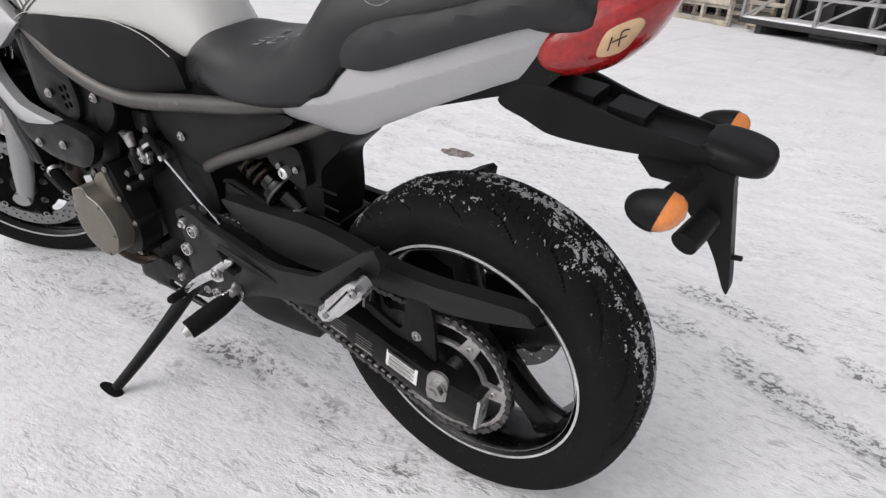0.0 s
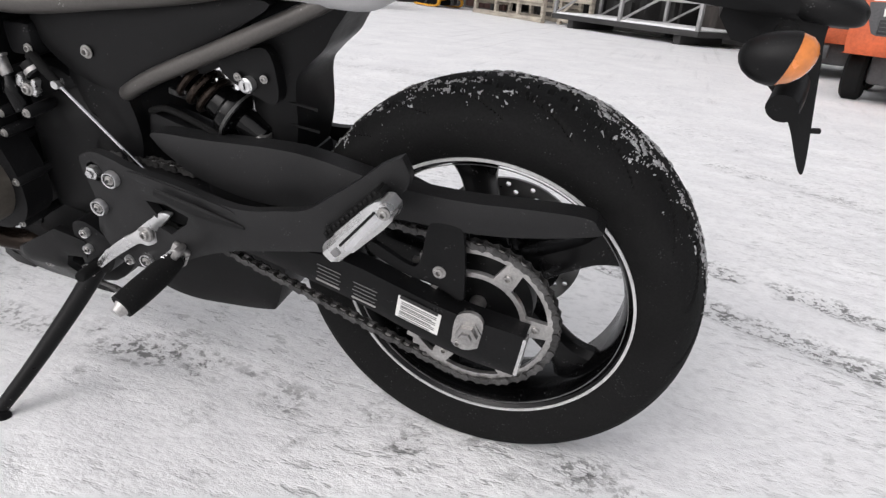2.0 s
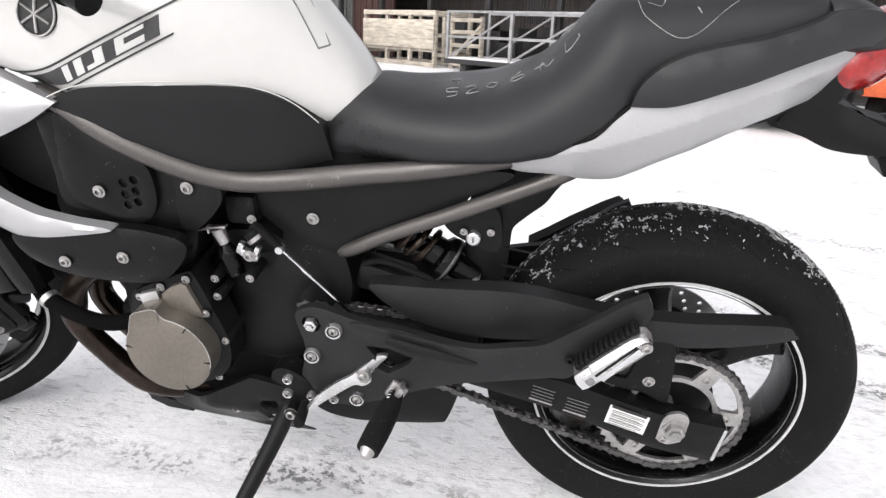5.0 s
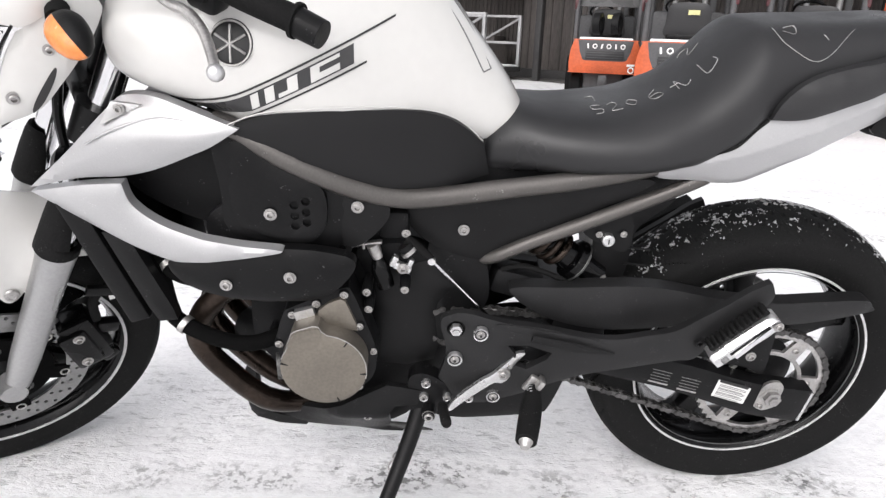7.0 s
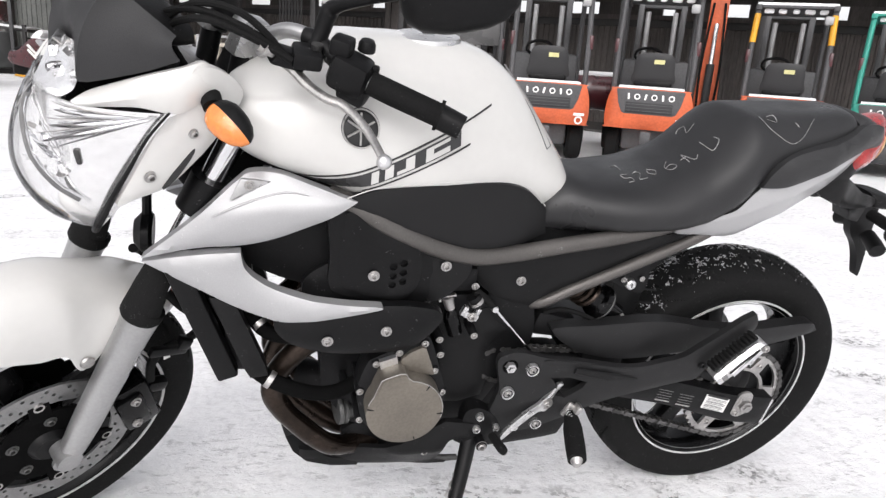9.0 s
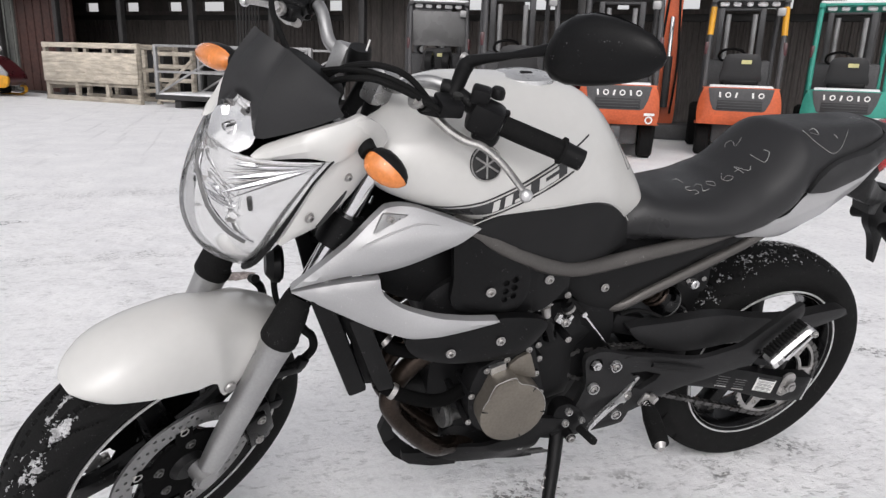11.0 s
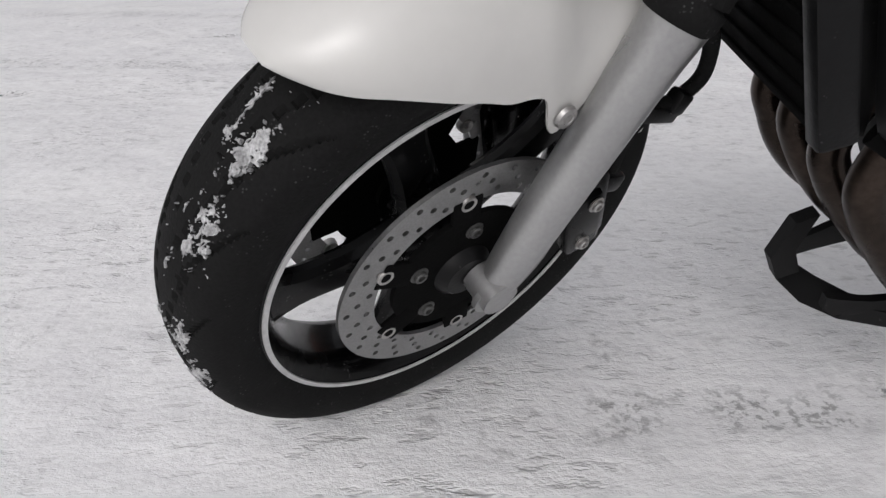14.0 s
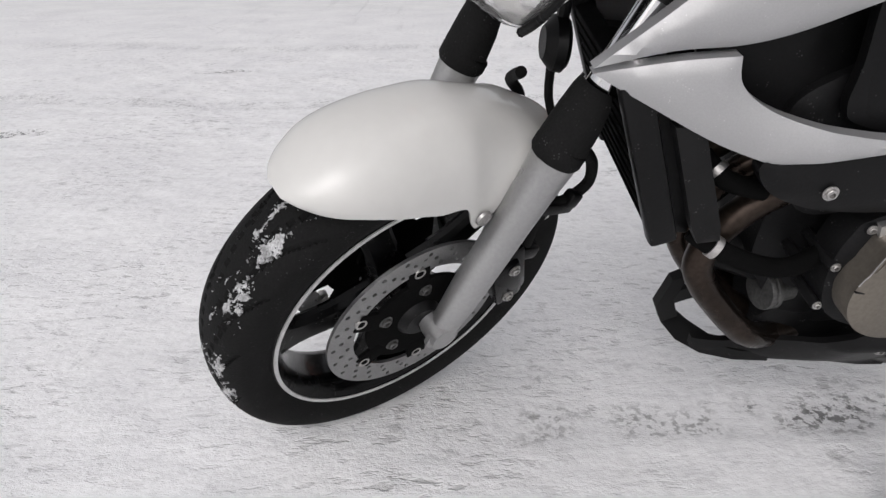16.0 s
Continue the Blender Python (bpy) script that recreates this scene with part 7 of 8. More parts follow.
# ---- the yard behind: shed, forklifts, crate, deck, snowmobile, lorry ----
RUSTWALL = mat("weathered_sheet_metal", (0.085, 0.075, 0.070), 0.75, var=0.35, scale=1.2, fine=14, bump=0.3, dist=0.01, island=-0.3, stretch=(3, 3, 0.5))
REDWALL = mat("dull_red_brown_sheet", (0.055, 0.028, 0.024), 0.75, var=0.3, scale=1.5, fine=12, bump=0.3, dist=0.01, island=-0.15)
DARKSTEEL = mat("dark_painted_steel", (0.03, 0.029, 0.029), 0.6, var=0.3, scale=4, fine=40, bump=0.2, dist=0.004)
PALESTEEL = mat("galvanised_steel", (0.33, 0.33, 0.33), 0.5, metal=0.4, var=0.2, scale=5, fine=60, bump=0.15)
WOOD = mat("raw_pale_wood", (0.40, 0.36, 0.30), 0.85, var=0.32, scale=3, fine=30, bump=0.3, dist=0.003, island=-0.25, stretch=(1, 1, 5))
# dark floor; the shade under the roof is put into its colour
SHADEFLOOR = mat("shed_shade_floor", (0.06, 0.057, 0.055), 0.9, var=0.4, scale=2, fine=20, bump=0.4, dist=0.01)
FORKORANGE = mat("faded_orange_paint", (0.50, 0.10, 0.035), 0.5, var=0.2, scale=3, fine=40, bump=0.1, specks=0.12, speck_color=(0.15, 0.08, 0.06), speck_scale=25)
FORKTEAL = mat("faded_teal_paint", (0.03, 0.26, 0.20), 0.5, var=0.15, scale=3, fine=40, bump=0.1)
FORKGREY = mat("dark_grey_machine_paint", (0.06, 0.06, 0.062), 0.55, var=0.25, scale=5, fine=50, bump=0.15)
YELLOW = mat("yellow_paint", (0.62, 0.30, 0.02), 0.5, var=0.15, scale=8, fine=60, bump=0.1)
WHITEPAINT = mat("white_marking", (0.72, 0.72, 0.70), 0.6, var=0.1, scale=8, bump=0.05)
DARKRED = mat("dark_red_plastic", (0.055, 0.009, 0.012), 0.35, var=0.2, scale=5, fine=50, bump=0.05, coat=0.4)
SNOWCAP = mat("settled_snow", (0.80, 0.80, 0.81), 0.85, var=0.05, scale=6, fine=80, bump=0.4, dist=0.006)
CLOTH = mat("crumpled_rag", (0.22, 0.19, 0.18), 0.9, var=0.5, scale=18, fine=90, bump=0.4)

U, NV = Vector((0.741, -0.671, 0)), Vector((0.671, 0.741, 0))
Q = Vector((-2.0, 16.6, 0))
SHED = Matrix.Translation(Q) @ Matrix.Rotation(math.atan2(U.y, U.x), 4, "Z")  # x along the wall, y behind it


shed = thing("shed", "long dark open-fronted shed of weathered sheet metal", "shed", SHED, kind="structure")
s0, s1 = -9.0, 19.0
part("back_wall", box(((s0 + s1) / 2, 2.6, 1.165), (s1 - s0, 0.12, 2.33)), RUSTWALL, shed)
part("upper_wall", box(((s0 + s1) / 2, 2.6, 3.18), (s1 - s0, 0.12, 1.2)), RUSTWALL, shed)
part("roof", box(((s0 + s1) / 2, 0.9, 3.75), (s1 - s0 + 0.6, 5.0, 0.12), 0.02, (3, 0, 0)), DARKSTEEL, shed)
part("shed_floor", box(((s0 + s1) / 2, 1.3, 0.02), (s1 - s0, 2.6, 0.05)), SHADEFLOOR, shed)
part("end_wall", box((s1, 1.3, 1.9), (0.1, 2.6, 3.8)), RUSTWALL, shed)
part("end_wall", box((s0, 1.3, 1.9), (0.1, 2.6, 3.8)), RUSTWALL, shed)
part("eaves_beam", box(((s0 + s1) / 2, -0.05, 3.0), (s1 - s0, 0.16, 0.9), 0.02), DARKSTEEL, shed)
part("mid_rail", box(((s0 + s1) / 2, 2.45, 2.15), (s1 - s0, 0.1, 0.14), 0.01), DARKSTEEL, shed)
rnd = random.Random(11)


def rib_sheet(w, h):
    """A profiled sheet, its ribs running up."""
    bm = bmesh.new()
    n = 8
    prof = []
    for k in range(n):
        x = -w / 2 + w * k / n
        e = w / n
        prof += [(x, 0), (x + e * 0.25, 0.0), (x + e * 0.35, -0.025), (x + e * 0.65, -0.025), (x + e * 0.75, 0.0)]
    prof.append((w / 2, 0))
    lo = [bm.verts.new((x, y, 0)) for x, y in prof] + [bm.verts.new((x, 0.012, 0)) for x, y in prof[::-1]]
    hi = [bm.verts.new((v.co.x, v.co.y, h)) for v in lo]
    m = len(lo)
    for k in range(m):
        bm.faces.new((lo[k], lo[(k + 1) % m], hi[(k + 1) % m], hi[k]))
    bm.faces.new(hi)
    return finish(bm, "sheet", 20)


sheet = rib_sheet(1.0, 2.1)
x = s0 + 0.5
while x < s1 - 0.5:
    part("wall_sheet", sheet, RUSTWALL, shed, at=pose(x, 2.5 - rnd.uniform(0, 0.03), 0.02))
    x += 1.0
for k in range(13):
    part("post", box((s0 + 0.2 + k * 2.3, -0.02, 1.4), (0.14, 0.14, 2.8), 0.012), DARKSTEEL, shed)
xg = s0
while xg < s1:  # boards under the eaves, with daylight gaps between
    w = rnd.uniform(0.5, 1.5)
    part("eaves_board", box((xg + w / 2, 2.6, 2.45), (w, 0.1, 0.26)), RUSTWALL, shed)
    xg += w + rnd.uniform(0.25, 0.75)
GREYWALL = mat("grey_green_sheet", (0.15, 0.155, 0.145), 0.7, var=0.2, scale=1.5, fine=14, bump=0.3, dist=0.01)
part("grey_wall", box((-8.0, 0.32, 1.9), (3.3, 0.1, 3.8), 0.01), GREYWALL, shed, "grey-green profiled sheet wall")
for k in range(14):
    part("wall_rib", box((-9.55 + k * 0.24, 0.26, 1.9), (0.05, 0.03, 3.7), 0.006), GREYWALL, shed)
part("red_door", box((-5.2, 0.35, 1.5), (2.2, 0.1, 3.0), 0.01), REDWALL, shed, "dull red-brown sheet metal door")
for k in range(7):
    part("door_rib", box((-6.2 + k * 0.33, 0.29, 1.5), (0.05, 0.03, 2.9), 0.006), REDWALL, shed)
part("front_bay", box((4.9, 1.5, 1.25), (2.6, 0.08, 2.5), 0.01), RUSTWALL, shed)
for k in range(9):
    part("bay_rib", box((3.75 + k * 0.29, 1.45, 1.25), (0.05, 0.03, 2.45), 0.006), RUSTWALL, shed)
part("leaning_bar", tube([(5.2, 1.2, 0.05), (6.3, 1.35, 1.6)], 0.035, 8, 1), DARKSTEEL, shed)
part("ground_beam", box((6.0, 0.6, 0.12), (5.0, 0.16, 0.2), 0.02), DARKSTEEL, shed)
for k in range(20):
    h = rnd.uniform(0.3, 1.1)
    part("stored_bundle", box((rnd.uniform(-3.4, 2.8), rnd.uniform(1.0, 2.2), h / 2 + 0.04), (rnd.uniform(0.3, 0.9), rnd.uniform(0.3, 0.7), h), 0.03, (0, 0, rnd.uniform(-15, 15))), DARKSTEEL if k % 3 else RUSTWALL, shed)
for k in range(8):
    part("hanging_cable", tube([(1.6 + 0.08 * k, 0.1, 2.9), (1.58 + 0.09 * k, 0.12, 2.0), (1.62 + 0.07 * k, 0.1, 1.1)], 0.02, 6, 4), DARKSTEEL, shed)

# crate of pale wood in front of the shed
CRA = Matrix.Translation((-5.12, 17.48, 0)) @ Matrix.Rotation(math.atan2(-2.05, 2.27), 4, "Z")
crate = thing("wooden_crate", "large open-slatted crate of pale raw wood with board side", "crate", CRA)
cl, ch, cd = 3.05, 1.32, 1.1
for y in (0.0, cd):
    for k in range(4):
        part("upright", box((0.05 + (cl - 0.1) * k / 3, y, ch / 2), (0.10, 0.09, ch), 0.006), WOOD, crate)
    for z in (0.06, ch - 0.06):
        part("rail", box((cl / 2, y - 0.05, z), (cl, 0.03, 0.11), 0.004), WOOD, crate)
    part("skirt_rail", box((cl / 2, y - 0.02, 0.40), (cl, 0.03, 0.09), 0.004), WOOD, crate)
for k in range(3):
    part("side_board", box((cl / 2, -0.078, 0.54 + 0.225 * k), (cl - 0.02, 0.02, 0.222), 0.003), WOOD, crate)
for x_ in (0.05, cl - 0.05):
    for z in (0.3, 0.75, ch - 0.06):
        part("end_rail", box((x_, cd / 2, z), (0.03, cd, 0.09), 0.004), WOOD, crate)
# second open frame beside it
FRM = Matrix.Translation((-2.78, 15.55, 0)) @ Matrix.Rotation(math.atan2(-2.05, 2.27), 4, "Z")
frm = thing("pallet_frame", "empty slatted wooden pallet frame beside the crate", "pallet", FRM)
for k in range(2):
    part("upright", box((0.08 + 1.05 * k, 0.3, 0.6), (0.09, 0.09, 1.2), 0.006), WOOD, frm)
for z in (0.12, 0.55, 0.85, 1.12):
    part("slat", box((0.6, 0.24, z), (1.15, 0.025, 0.09), 0.004), WOOD, frm)
part("brace", box((0.6, 0.22, 0.55), (1.45, 0.025, 0.07), 0.004, (0, -38, 0)), WOOD, frm)

DCK = Matrix.Translation((-2.45, 14.75, 0)) @ Matrix.Rotation(math.atan2(-0.60, 0.80), 4, "Z")
deck = thing("platform_trolley", "low snowy metal platform with tubular side frame", "platform", DCK)
part("bed", box((1.9, 0.6, 0.22), (3.8, 1.5, 0.10), 0.01), DARKSTEEL, deck)
part("settled_snow", box((1.9, 0.6, 0.29), (3.7, 1.44, 0.04), 0.015), SNOWCAP, deck, "thin layer of snow")
for xx in (0.05, 1.9, 3.75):
    for yy in (-0.1, 1.3):
        part("post", box((xx, yy, 0.75), (0.07, 0.07, 1.1), 0.008), PALESTEEL, deck)
for yy in (-0.1, 1.3):
    for z in (0.75, 1.28):
        part("rail", box((1.9, yy, z), (3.7, 0.05, 0.05), 0.006), PALESTEEL, deck)
    part("brace", tube([(0.05, yy, 0.28), (1.9, yy, 1.25)], 0.025, 8, 1), PALESTEEL, deck)
    part("brace", tube([(1.9, yy, 0.28), (3.75, yy, 1.25)], 0.025, 8, 1), PALESTEEL, deck)
for xx in (0.5, 3.3):
    part("skid", box((xx, 0.6, 0.085), (0.16, 1.3, 0.17), 0.01), DARKSTEEL, deck)

# caged tank under a snowy lean-to bench that carries a drum
GREYPLASTIC = mat("grey_translucent_plastic", (0.16, 0.165, 0.165), 0.5, var=0.12, scale=4, fine=40, bump=0.1)
IBC = Matrix.Translation((-8.55, 20.2, 0)) @ Matrix.Rotation(radians(-20), 4, "Z")
ibc = thing("caged_tank", "grey plastic liquid tank in a steel grid cage", "tank", IBC)
part("inner_tank", box((0, 0.0, 0.62), (1.12, 0.92, 0.98), 0.06), GREYPLASTIC, ibc)
part("pallet", box((0, 0, 0.07), (1.2, 1.0, 0.13), 0.01), DARKSTEEL, ibc)
for k in range(8):
    part("cage_bar", box((-0.6 + 0.171 * k, -0.5, 0.63), (0.022, 0.025, 1.02)), FORKGREY, ibc)
for k in range(4):
    part("cage_bar", box((0, -0.5, 0.22 + 0.27 * k), (1.22, 0.028, 0.022)), FORKGREY, ibc)
LEAN_TO = Matrix.Translation((-9.1, 21.0, 0)) @ Matrix.Rotation(radians(-12), 4, "Z")
bench = thing("lean_to_bench", "rough timber bench with snow on its top beside the shed", "bench", LEAN_TO)
part("top", box((0.2, 0, 1.28), (3.3, 0.9, 0.08), 0.01, (0, 4, 0)), DARKSTEEL, bench)
part("settled_snow", box((0.2, 0, 1.345), (3.2, 0.86, 0.06), 0.02, (0, 4, 0)), SNOWCAP, bench, "band of settled snow")
for xx, tilt in ((-1.35, -9), (-0.75, -9), (1.75, 0)):
    part("leg", box((xx, -0.4, 0.66), (0.09, 0.09, 1.32), 0.008, (0, tilt, 0)), WHITEPAINT if xx < 0 else DARKSTEEL, bench)
DRUM = LEAN_TO @ Matrix.Translation((0.55, 0.0, 1.66))
drum = thing("steel_drum", "dark red steel drum lying on the bench under snow", "drum", DRUM)
part("shell", moved(lathe([(0, -0.52), (0.27, -0.52), (0.29, -0.50), (0.28, -0.18), (0.29, -0.16), (0.28, 0.16), (0.29, 0.18), (0.28, 0.50), (0.27, 0.52), (0, 0.52)], 30), pose(0, 0, 0, 0, 0, 90)), DARKRED, drum)
part("label", box((-0.535, -0.02, -0.02), (0.006, 0.16, 0.18), 0.001), WHITEPAINT, drum)
part("settled_snow", moved(box((0.05, 0, 0.27), (0.95, 0.26, 0.07), 0.03), Matrix()), SNOWCAP, drum, "cap of snow")
POST = Matrix.Translation((-7.7, 20.0, 0))
post_ = thing("steel_post", "tall thin dark steel post by the tank", "post", POST)
part("shaft", box((0, 0, 1.7), (0.09, 0.09, 3.4), 0.008), FORKGREY, post_)
part("foot_plate", box((0, 0, 0.01), (0.22, 0.22, 0.02), 0.004), FORKGREY, post_)

# snowmobile
SILVERGREY = mat("silver_grey_plastic", (0.30, 0.30, 0.31), 0.4, var=0.15, scale=6, fine=50, bump=0.05)
SMO = Matrix.Translation((-6.75, 18.75, 0)) @ Matrix.Rotation(radians(-30), 4, "Z")
smo = thing("snowmobile", "dark red and black snowmobile with yellow nose and snowy windscreen", "snowmobile", SMO)
part("track", panel([(-0.5, 0.06), (-0.6, 0.2), (-0.5, 0.36), (0.3, 0.40), (0.5, 0.2), (0.4, 0.05)], -0.2, 0.4, 0.01, 0.02, step=0.06), RUBBER, smo)
part("body", panel([(-0.62, 0.36), (-0.60, 0.62), (-0.35, 0.66), (-0.05, 0.86), (0.18, 0.98), (0.45, 0.92), (0.80, 0.66), (0.95, 0.42), (0.70, 0.26), (0.1, 0.24)], -0.30, 0.60, 0.05, 0.06, step=0.05), DARKRED, smo, "dark red bodywork")
part("tail_flap", box((-0.66, 0, 0.52), (0.12, 0.34, 0.26), 0.03, (0, -25, 0)), SILVERGREY, smo)
part("seat", loft([[(x_, w * math.cos(a), z + h * math.sin(a)) for a in np.linspace(0, 2 * math.pi, 14, endpoint=False)] for x_, w, z, h in ((-0.62, 0.14, 0.70, 0.05), (-0.3, 0.17, 0.74, 0.08), (0.0, 0.13, 0.82, 0.08))]), SATIN, smo)
part("windscreen", panel([(0.02, 0.96), (0.12, 1.10), (0.34, 1.20), (0.40, 1.12), (0.30, 1.02), (0.34, 0.96)], -0.2, 0.4, 0.01, 0.02, step=0.05), SNOWCAP, smo, "snow-covered windscreen")
part("nose_cover", panel([(0.30, 0.90), (0.48, 0.94), (0.86, 0.66), (0.95, 0.50), (0.72, 0.52)], -0.34, 0.05, 0.01, 0.01, step=0.05), SILVERGREY, smo, "silver grey nose cover")
for dz in (0.0, 0.12):
    part("decal_stripe", panel([(0.02, 0.80 - dz), (0.08, 0.84 - dz), (0.46, 0.50 - dz), (0.42, 0.47 - dz)], -0.362, 0.01, 0, 0.004, step=0.06, smooth=False), WHITEPAINT, smo, "pale slanting stripe")
part("nose_panel", panel([(0.50, 0.50), (0.98, 0.48), (0.92, 0.24), (0.60, 0.22), (0.44, 0.36)], -0.365, 0.05, 0.01, 0.02, step=0.05), YELLOW, smo, "yellow nose panel")
for s in (-1, 1):
    part("ski", tube([(-0.3, 0.44 * s, 0.05), (0.5, 0.44 * s, 0.035), (0.72, 0.44 * s, 0.10), (0.72, 0.44 * s, 0.22), (0.62, 0.44 * s, 0.24)], 0.028, 8, 4, flat=2.0), YELLOW, smo, "dull yellow ski with a loop")
    part("ski_strut", tube([(0.1, 0.42 * s, 0.06), (0.12, 0.25 * s, 0.42)], 0.025, 8, 1), DARKSTEEL, smo)
part("handlebar", tube([(0.0, -0.35, 0.98), (0.1, 0, 0.95), (0.0, 0.35, 0.98)], 0.015, 8, 3), SATIN, smo)

# lorry at the far side of the yard
LRY = Matrix.Translation((-7.9, 14.0, 0)) @ Matrix.Rotation(radians(25), 4, "Z")
lorry = thing("lorry", "dark flatbed lorry with black wheels seen from its tail", "lorry", LRY)
part("chassis", box((-2.8, 0, 0.66), (6.6, 0.9, 0.36), 0.02), DARKSTEEL, lorry)
for yy in (-1.1, 1.1):
    part("side_skirt", box((-3.2, yy, 0.68), (4.4, 0.05, 0.62), 0.02), DARKSTEEL, lorry)
part("flatbed", box((-2.6, 0, 1.05), (7.0, 2.3, 0.30), 0.02), DARKSTEEL, lorry)
part("side_box", box((-2.6, -1.1, 1.45), (7.0, 0.06, 0.6), 0.02), DARKSTEEL, lorry)
part("tailboard", box((0.92, 0, 1.45), (0.06, 2.3, 0.6), 0.02), DARKSTEEL, lorry)
part("tail_bar", box((0.95, 0, 0.62), (0.10, 2.2, 0.14), 0.02), PALESTEEL, lorry)
part("cab", box((-6.9, 0, 1.6), (1.6, 2.2, 1.9), 0.12), DARKRED, lorry)
for xx in (-0.6, -1.7, -6.6):
    for yy in (-0.95, 0.95):
        w_ = part("wheel", moved(lathe([(0.16, -0.14), (0.26, -0.14), (0.42, -0.13), (0.47, -0.08), (0.47, 0.08), (0.42, 0.13), (0.26, 0.14), (0.16, 0.14)], 28, True), pose(xx, yy, 0.47)), RUBBER, lorry)
        part("rim", moved(lathe([(0, -0.08), (0.08, -0.10), (0.24, -0.06), (0.25, 0.06), (0, 0.06)], 24), pose(xx, yy, 0.47)), DARKSTEEL, w_)
FAR = thing("far_building", "grey low building behind the yard", "building", Matrix.Translation((-20, 36, 0)) @ Matrix.Rotation(radians(-8), 4, "Z"))
part("wall", box((0, 0, 2.5), (24, 0.3, 5.0)), RUSTWALL, FAR)
part("roof", box((0, 2.0, 5.1), (24.6, 5.0, 0.25), 0.03), SNOWCAP, FAR)
for k in range(6):
    part("window", box((-9 + 3.6 * k, -0.16, 2.2), (1.4, 0.08, 1.3), 0.02), DARKSTEEL, FAR)


# forklifts, counterweight towards the camera
GRILLE = mat("black_grille_plastic", (0.02, 0.02, 0.021), 0.5, var=0.2, scale=4, bump=0.1)


SEATLABEL = mat("pale_yellow_label", (0.55, 0.52, 0.25), 0.6, var=0.1, bump=0.0)


def forklift(paint, at, label, guard_paint=None, reel=False, stripes=False, gap=False):
    f = thing("forklift", label, "forklift", at, "row of parked forklifts")
    w = 0.48
    cw = panel([(-w + 0.01, 0.45), (-w - 0.005, 0.58), (-w + 0.01, 0.74), (-w + 0.05, 0.86), (-w + 0.10, 0.885), (w - 0.10, 0.885), (w - 0.05, 0.86), (w - 0.01, 0.74), (w + 0.005, 0.58), (w - 0.01, 0.45), (w - 0.06, 0.43), (-w + 0.06, 0.43)], 0.0, 0.55, 0.06, 0.07, step=0.05)
    body = part("counterweight", cw, paint, f)
    part("rear_grille", panel([(-0.375, 0.872), (-0.345, 0.72), (-0.30, 0.615), (-0.26, 0.60), (0.26, 0.60), (0.30, 0.615), (0.345, 0.72), (0.375, 0.872), (0.30, 0.876), (-0.30, 0.876)], -0.056, 0.05, 0.010, 0.02, smooth=False, step=0.04), FORKGREY, body, "dark grey rear grille panel")
    part("grille_vent", box((0.0, -0.066, 0.675), (0.52, 0.010, 0.12), 0.006), GRILLE, body, "black grille opening")
    for k in range(3):
        part("grille_slat", box((0.0, -0.070, 0.64 + 0.035 * k), (0.50, 0.006, 0.006), 0.001), FORKGREY, body)
    for k in range(6):
        if gap and k == 3:
            continue
        bx = -0.235 + 0.094 * k
        if k % 2:
            part("badge_ring", moved(lathe([(0.020, -0.003), (0.034, -0.003), (0.034, 0.003), (0.020, 0.003)], 20, True), pose(bx, -0.070, 0.795)), WHITEPAINT, body)
        else:
            part("badge_bar", box((bx, -0.070, 0.795), (0.022, 0.006, 0.066), 0.003, (0, 12 if k == 2 else -6, 0)), WHITEPAINT, body)
    part("settled_snow", loft([[(x_, y_, z_ + 0.884) for y_, z_ in ((0.00, 0.0), (0.02, 0.02), (0.25, 0.03), (0.48, 0.015), (0.5, 0.0))] for x_ in (-0.36, -0.34, -0.15, 0.12, 0.34, 0.36)]), SNOWCAP, f, "line of settled snow")
    part("small_mark", box((0.37, -0.064, 0.555), (0.12, 0.004, 0.03)), WHITEPAINT, body)
    part("ring_mark", moved(lathe([(0.028, -0.004), (0.045, -0.004), (0.045, 0.004), (0.028, 0.004)], 24, True), pose(0.37, -0.063, 0.49)), WHITEPAINT, body)
    part("chassis", box((0, 1.15, 0.36), (0.92, 1.35, 0.34), 0.03), FORKGREY, f)
    part("axle_housing", box((0, 0.42, 0.30), (0.56, 0.30, 0.26), 0.04), FORKGREY, f)
    part("tow_pin", box((0, -0.02, 0.33), (0.12, 0.10, 0.16), 0.02), FORKGREY, f)
    part("engine_hood", box((0, 0.85, 0.70), (0.86, 0.75, 0.36), 0.06), FORKGREY, f)
    st_ = part("seat", box((0, 0.75, 0.94), (0.46, 0.44, 0.12), 0.04), SATIN, f)
    part("backrest", panel([(-0.22, 0.94), (-0.235, 1.10), (-0.215, 1.25), (-0.13, 1.30), (0.13, 1.30), (0.215, 1.25), (0.235, 1.10), (0.22, 0.94)], lambda x, z: 0.50 + 0.14 * (1.3 - z), 0.10, 0.02, 0.04, step=0.05), GRILLE, st_)
    part("seat_label", box((0.05, 0.476, 1.20), (0.12, 0.006, 0.05)), SEATLABEL, st_)
    part("dashboard", box((0, 1.55, 1.0), (0.85, 0.2, 0.5), 0.05), FORKGREY, f)
    part("steering_wheel", moved(lathe([(0.16, -0.012), (0.185, -0.012), (0.185, 0.012), (0.16, 0.012)], 28, True, axis="z"), pose(-0.1, 1.35, 1.3, -30, 0, 0)), SATIN, f)
    gp = guard_paint or FORKGREY
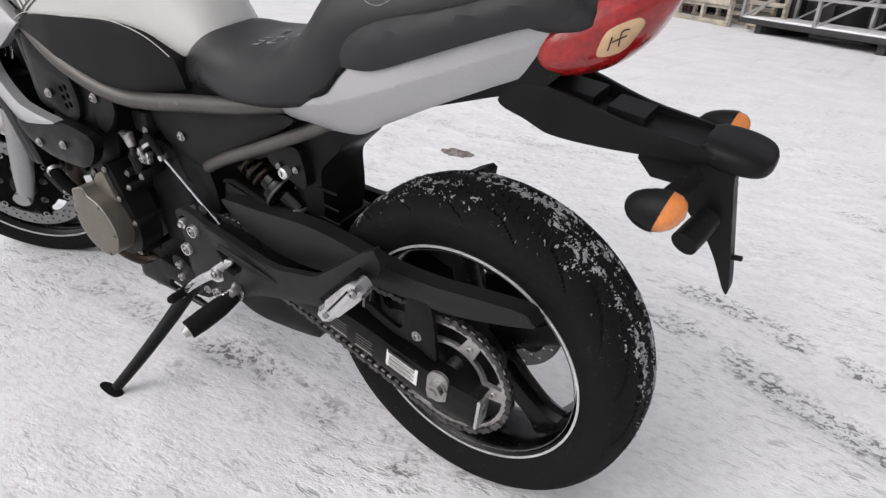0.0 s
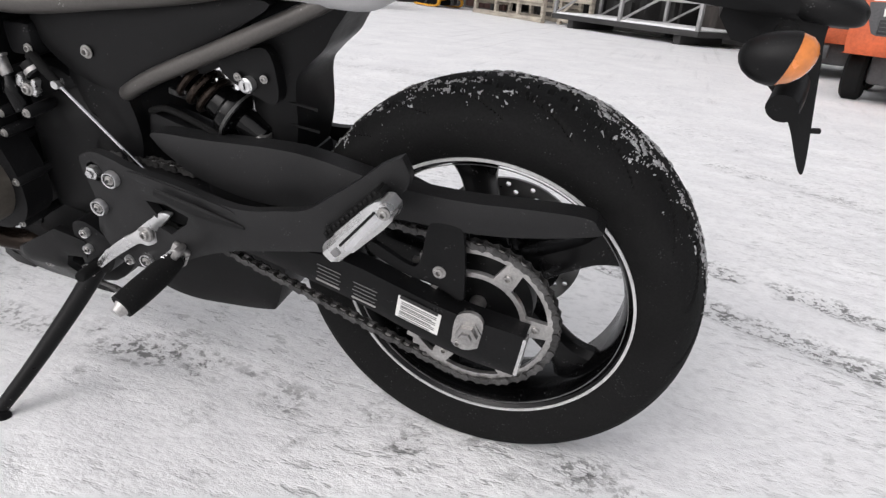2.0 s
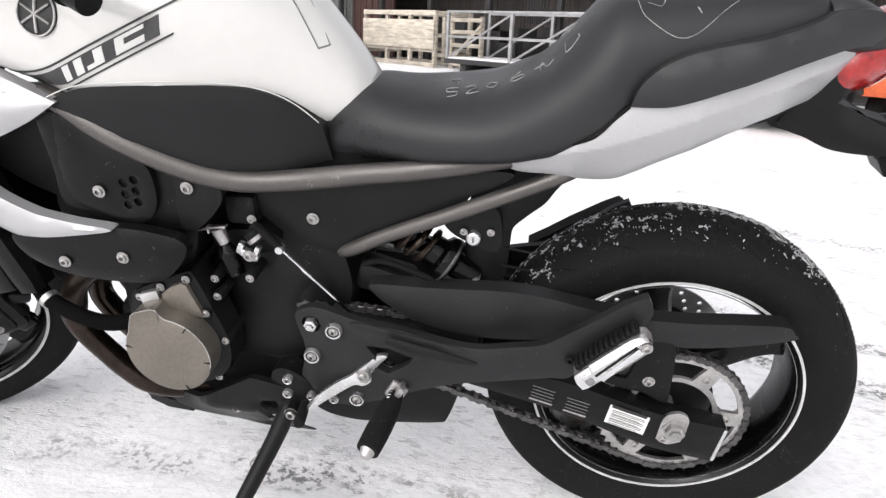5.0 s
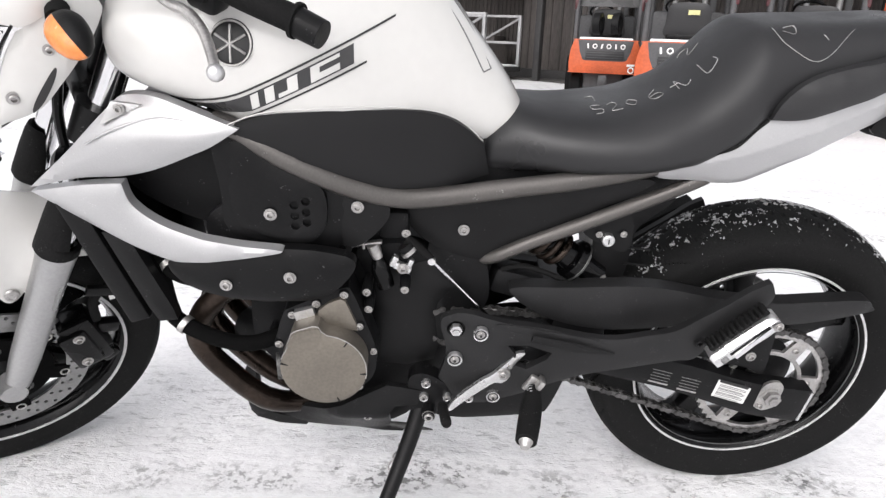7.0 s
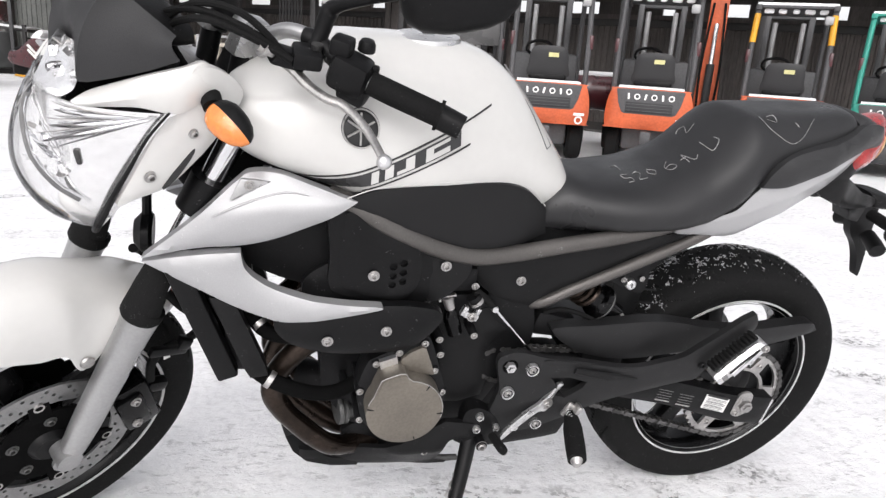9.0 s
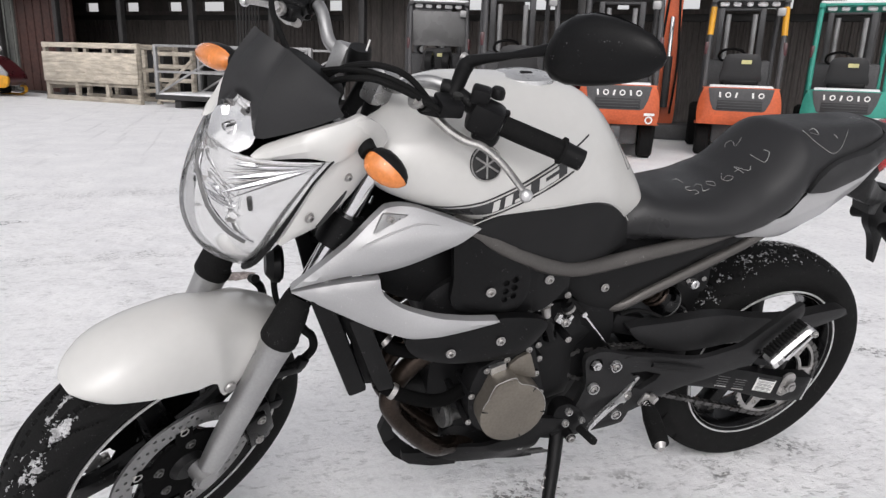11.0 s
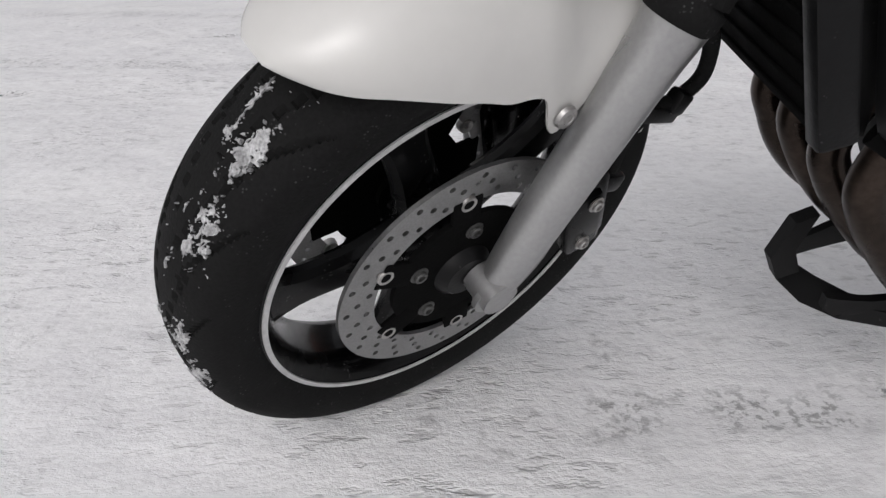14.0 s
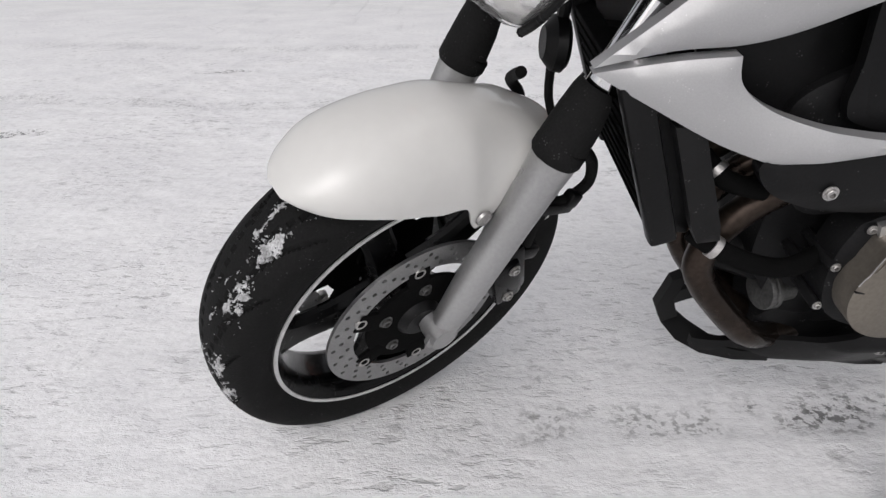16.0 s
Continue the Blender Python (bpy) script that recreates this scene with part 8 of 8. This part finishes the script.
    for s in (-1, 1):
        rear = part("rear_pillar", tube([(0.43 * s, 0.28, 0.84), (0.43 * s, 0.34, 1.4), (0.42 * s, 0.45, 1.92)], 0.032, 10, 3), gp, f)
        if stripes:
            part("yellow_band", tube([(0.43 * s, 0.365, 1.52), (0.42 * s, 0.435, 1.86)], 0.037, 10, 1), YELLOW, rear, "yellow warning band")
        part("front_pillar", tube([(0.45 * s, 1.72, 0.7), (0.44 * s, 1.66, 1.4), (0.43 * s, 1.45, 1.93)], 0.032, 10, 3), gp, f)
        part("guard_rail", box((0.42 * s, 0.95, 1.94), (0.07, 1.15, 0.06), 0.012), gp, f)
        part("mast_rail", box((0.28 * s, 2.05, 1.05), (0.08, 0.14, 1.95), 0.012), FORKGREY, f)
        part("lift_cylinder", tube([(0.18 * s, 2.0, 0.3), (0.18 * s, 2.0, 1.9)], 0.035, 10, 1), PALESTEEL, f)
        part("fork", box((0.26 * s, 2.7, 0.06), (0.11, 1.1, 0.04), 0.008), FORKGREY, f)
        rw = part("rear_wheel", moved(lathe([(0.10, -0.09), (0.20, -0.09), (0.235, -0.06), (0.235, 0.06), (0.20, 0.09), (0.10, 0.09)], 24, True), pose(0, 0, 0, 0, 0, 90)), RUBBER, f, at=pose(0.38 * s, 0.42, 0.235))
        part("rim", moved(lathe([(0, -0.05), (0.10, -0.06), (0.11, 0.06), (0, 0.05)], 20), pose(0, 0, 0, 0, 0, 90)), paint, rw)
        fw = part("front_wheel", moved(lathe([(0.14, -0.11), (0.28, -0.11), (0.32, -0.07), (0.32, 0.07), (0.28, 0.11), (0.14, 0.11)], 26, True), pose(0, 0, 0, 0, 0, 90)), RUBBER, f, at=pose(0.47 * s, 1.75, 0.32))
        part("rim", moved(lathe([(0, -0.06), (0.14, -0.07), (0.15, 0.07), (0, 0.06)], 20), pose(0, 0, 0, 0, 0, 90)), paint, fw)
        part("rear_lamp", box((0.455 * s, 0.33, 1.36), (0.05, 0.06, 0.16), 0.015), DARKRED, f, "dark red rear lamp")
    for y_ in (0.42, 0.62, 0.82, 1.02, 1.22, 1.42):
        part("guard_bar", box((0, y_, 1.95), (0.80, 0.05, 0.03), 0.006), gp, f)
    part("settled_snow", box((0, 0.95, 1.98), (0.88, 1.1, 0.035), 0.012), SNOWCAP, f, "thin layer of snow on the roof")
    for k in range(5):
        part("snow_lump", box((-0.30 + 0.15 * k, 0.50 + 0.02 * (k % 2), 1.905), (0.115 - 0.02 * (k % 3), 0.07, 0.055), 0.02, (0, 4 * (k % 2), 0)), SNOWCAP, f)
    part("work_lamp", box((0.36, 0.36, 1.80), (0.10, 0.06, 0.10), 0.02), PALESTEEL, f, "pale work lamp")
    part("mast_beam", box((0, 2.05, 2.0), (0.64, 0.12, 0.10), 0.012), FORKGREY, f)
    part("carriage", box((0, 2.16, 0.45), (0.95, 0.06, 0.5), 0.012), FORKGREY, f)
    if reel:
        for s in (-1, 1):
            part("hose_reel", moved(lathe([(0.10, -0.05), (0.15, -0.05), (0.15, 0.05), (0.10, 0.05)], 24, True), pose(0.13 * s, 0.35, 1.10, 0, 0, 75)), SATIN, f)
        part("rear_window", box((0, 0.42, 1.58), (0.80, 0.02, 0.50), 0.004), mat("dusty_plastic_window", (0.10, 0.10, 0.10), 0.3, var=0.2, scale=4), f)
    return f


def parked(x_, y_, h_):
    return Matrix.Translation((x_, y_, 0)) @ Matrix.Rotation(radians(-h_), 4, "Z")


forklift(FORKORANGE, parked(1.86, 8.45, 14), "orange forklift with hose reels and dusty rear window", reel=True)
forklift(FORKORANGE, parked(2.07, 6.02, 20), "clean orange forklift with snow on its counterweight")
forklift(FORKORANGE, parked(3.20, 5.72, 31), "orange forklift with dark guard, snow on its roof")
forklift(FORKORANGE, parked(4.86, 5.60, 38), "faded orange forklift with yellow-banded pillars", stripes=True, gap=True)
forklift(FORKTEAL, parked(6.22, 5.30, 46), "teal forklift with teal overhead guard", guard_paint=FORKTEAL)

fuel = thing("fuel_drum", "red steel drum with a cap of snow, lying behind the forklifts", "drum", Matrix.Translation((3.75, 7.95, 0.78)) @ Matrix.Rotation(radians(60), 4, "Z"))
part("shell", moved(lathe([(0, -0.42), (0.25, -0.42), (0.27, -0.40), (0.26, -0.14), (0.27, -0.12), (0.26, 0.12), (0.27, 0.14), (0.26, 0.40), (0.25, 0.42), (0, 0.42)], 28), pose(0, 0, 0)), DARKRED, fuel)
part("settled_snow", box((0, 0, 0.245), (0.30, 0.76, 0.08), 0.035), SNOWCAP, fuel, "cap of snow")
for yy in (-0.28, 0.28):
    part("cradle", box((0, yy, -0.50), (0.50, 0.10, 0.56), 0.01), DARKSTEEL, fuel)

boom = thing("excavator_boom", "upright orange digger boom with chrome ram", "excavator boom", parked(5.75, 8.35, 35))
part("base_plate", box((0, 0, 0.12), (0.9, 0.9, 0.24), 0.03), FORKGREY, boom)
part("arm", panel([(-0.16, 0.2), (-0.14, 1.6), (-0.10, 2.9), (0.10, 2.9), (0.14, 1.6), (0.16, 0.2)], -0.12, 0.24, 0.01, 0.02, step=0.1), FORKORANGE, boom)
part("ram_body", tube([(0.0, -0.22, 0.5), (0.0, -0.22, 1.3)], 0.06, 12, 1), DARKSTEEL, boom)
part("ram_rod", tube([(0.0, -0.22, 1.3), (0.0, -0.2, 1.9)], 0.035, 12, 1), CHROME, boom, "chrome ram rod")
for k in range(2):
    part("hydraulic_hose", tube([(0.1 - 0.2 * k, -0.2, 0.4), (0.14 - 0.28 * k, -0.24, 1.2), (0.08 - 0.16 * k, -0.18, 2.2)], 0.018, 8, 4), RUBBER, boom)

# a crumpled scrap lying on the snow
bm = bmesh.new()
bmesh.ops.create_icosphere(bm, subdivisions=3, radius=1)
for v in bm.verts:
    n_ = noise.noise(v.co * 2.3) + 0.6 * noise.noise(v.co * 5.1)
    v.co = Vector((v.co.x * 0.075, v.co.y * 0.045, max(v.co.z, -0.3) * 0.022)) * (1 + 0.55 * n_)
tagged(part("crumpled_scrap", bm, CLOTH, None, at=pose(-1.25, 1.86, 0.008, 0, 0, 20), sharp=25), "crumpled brownish scrap lying on the snow", "litter")
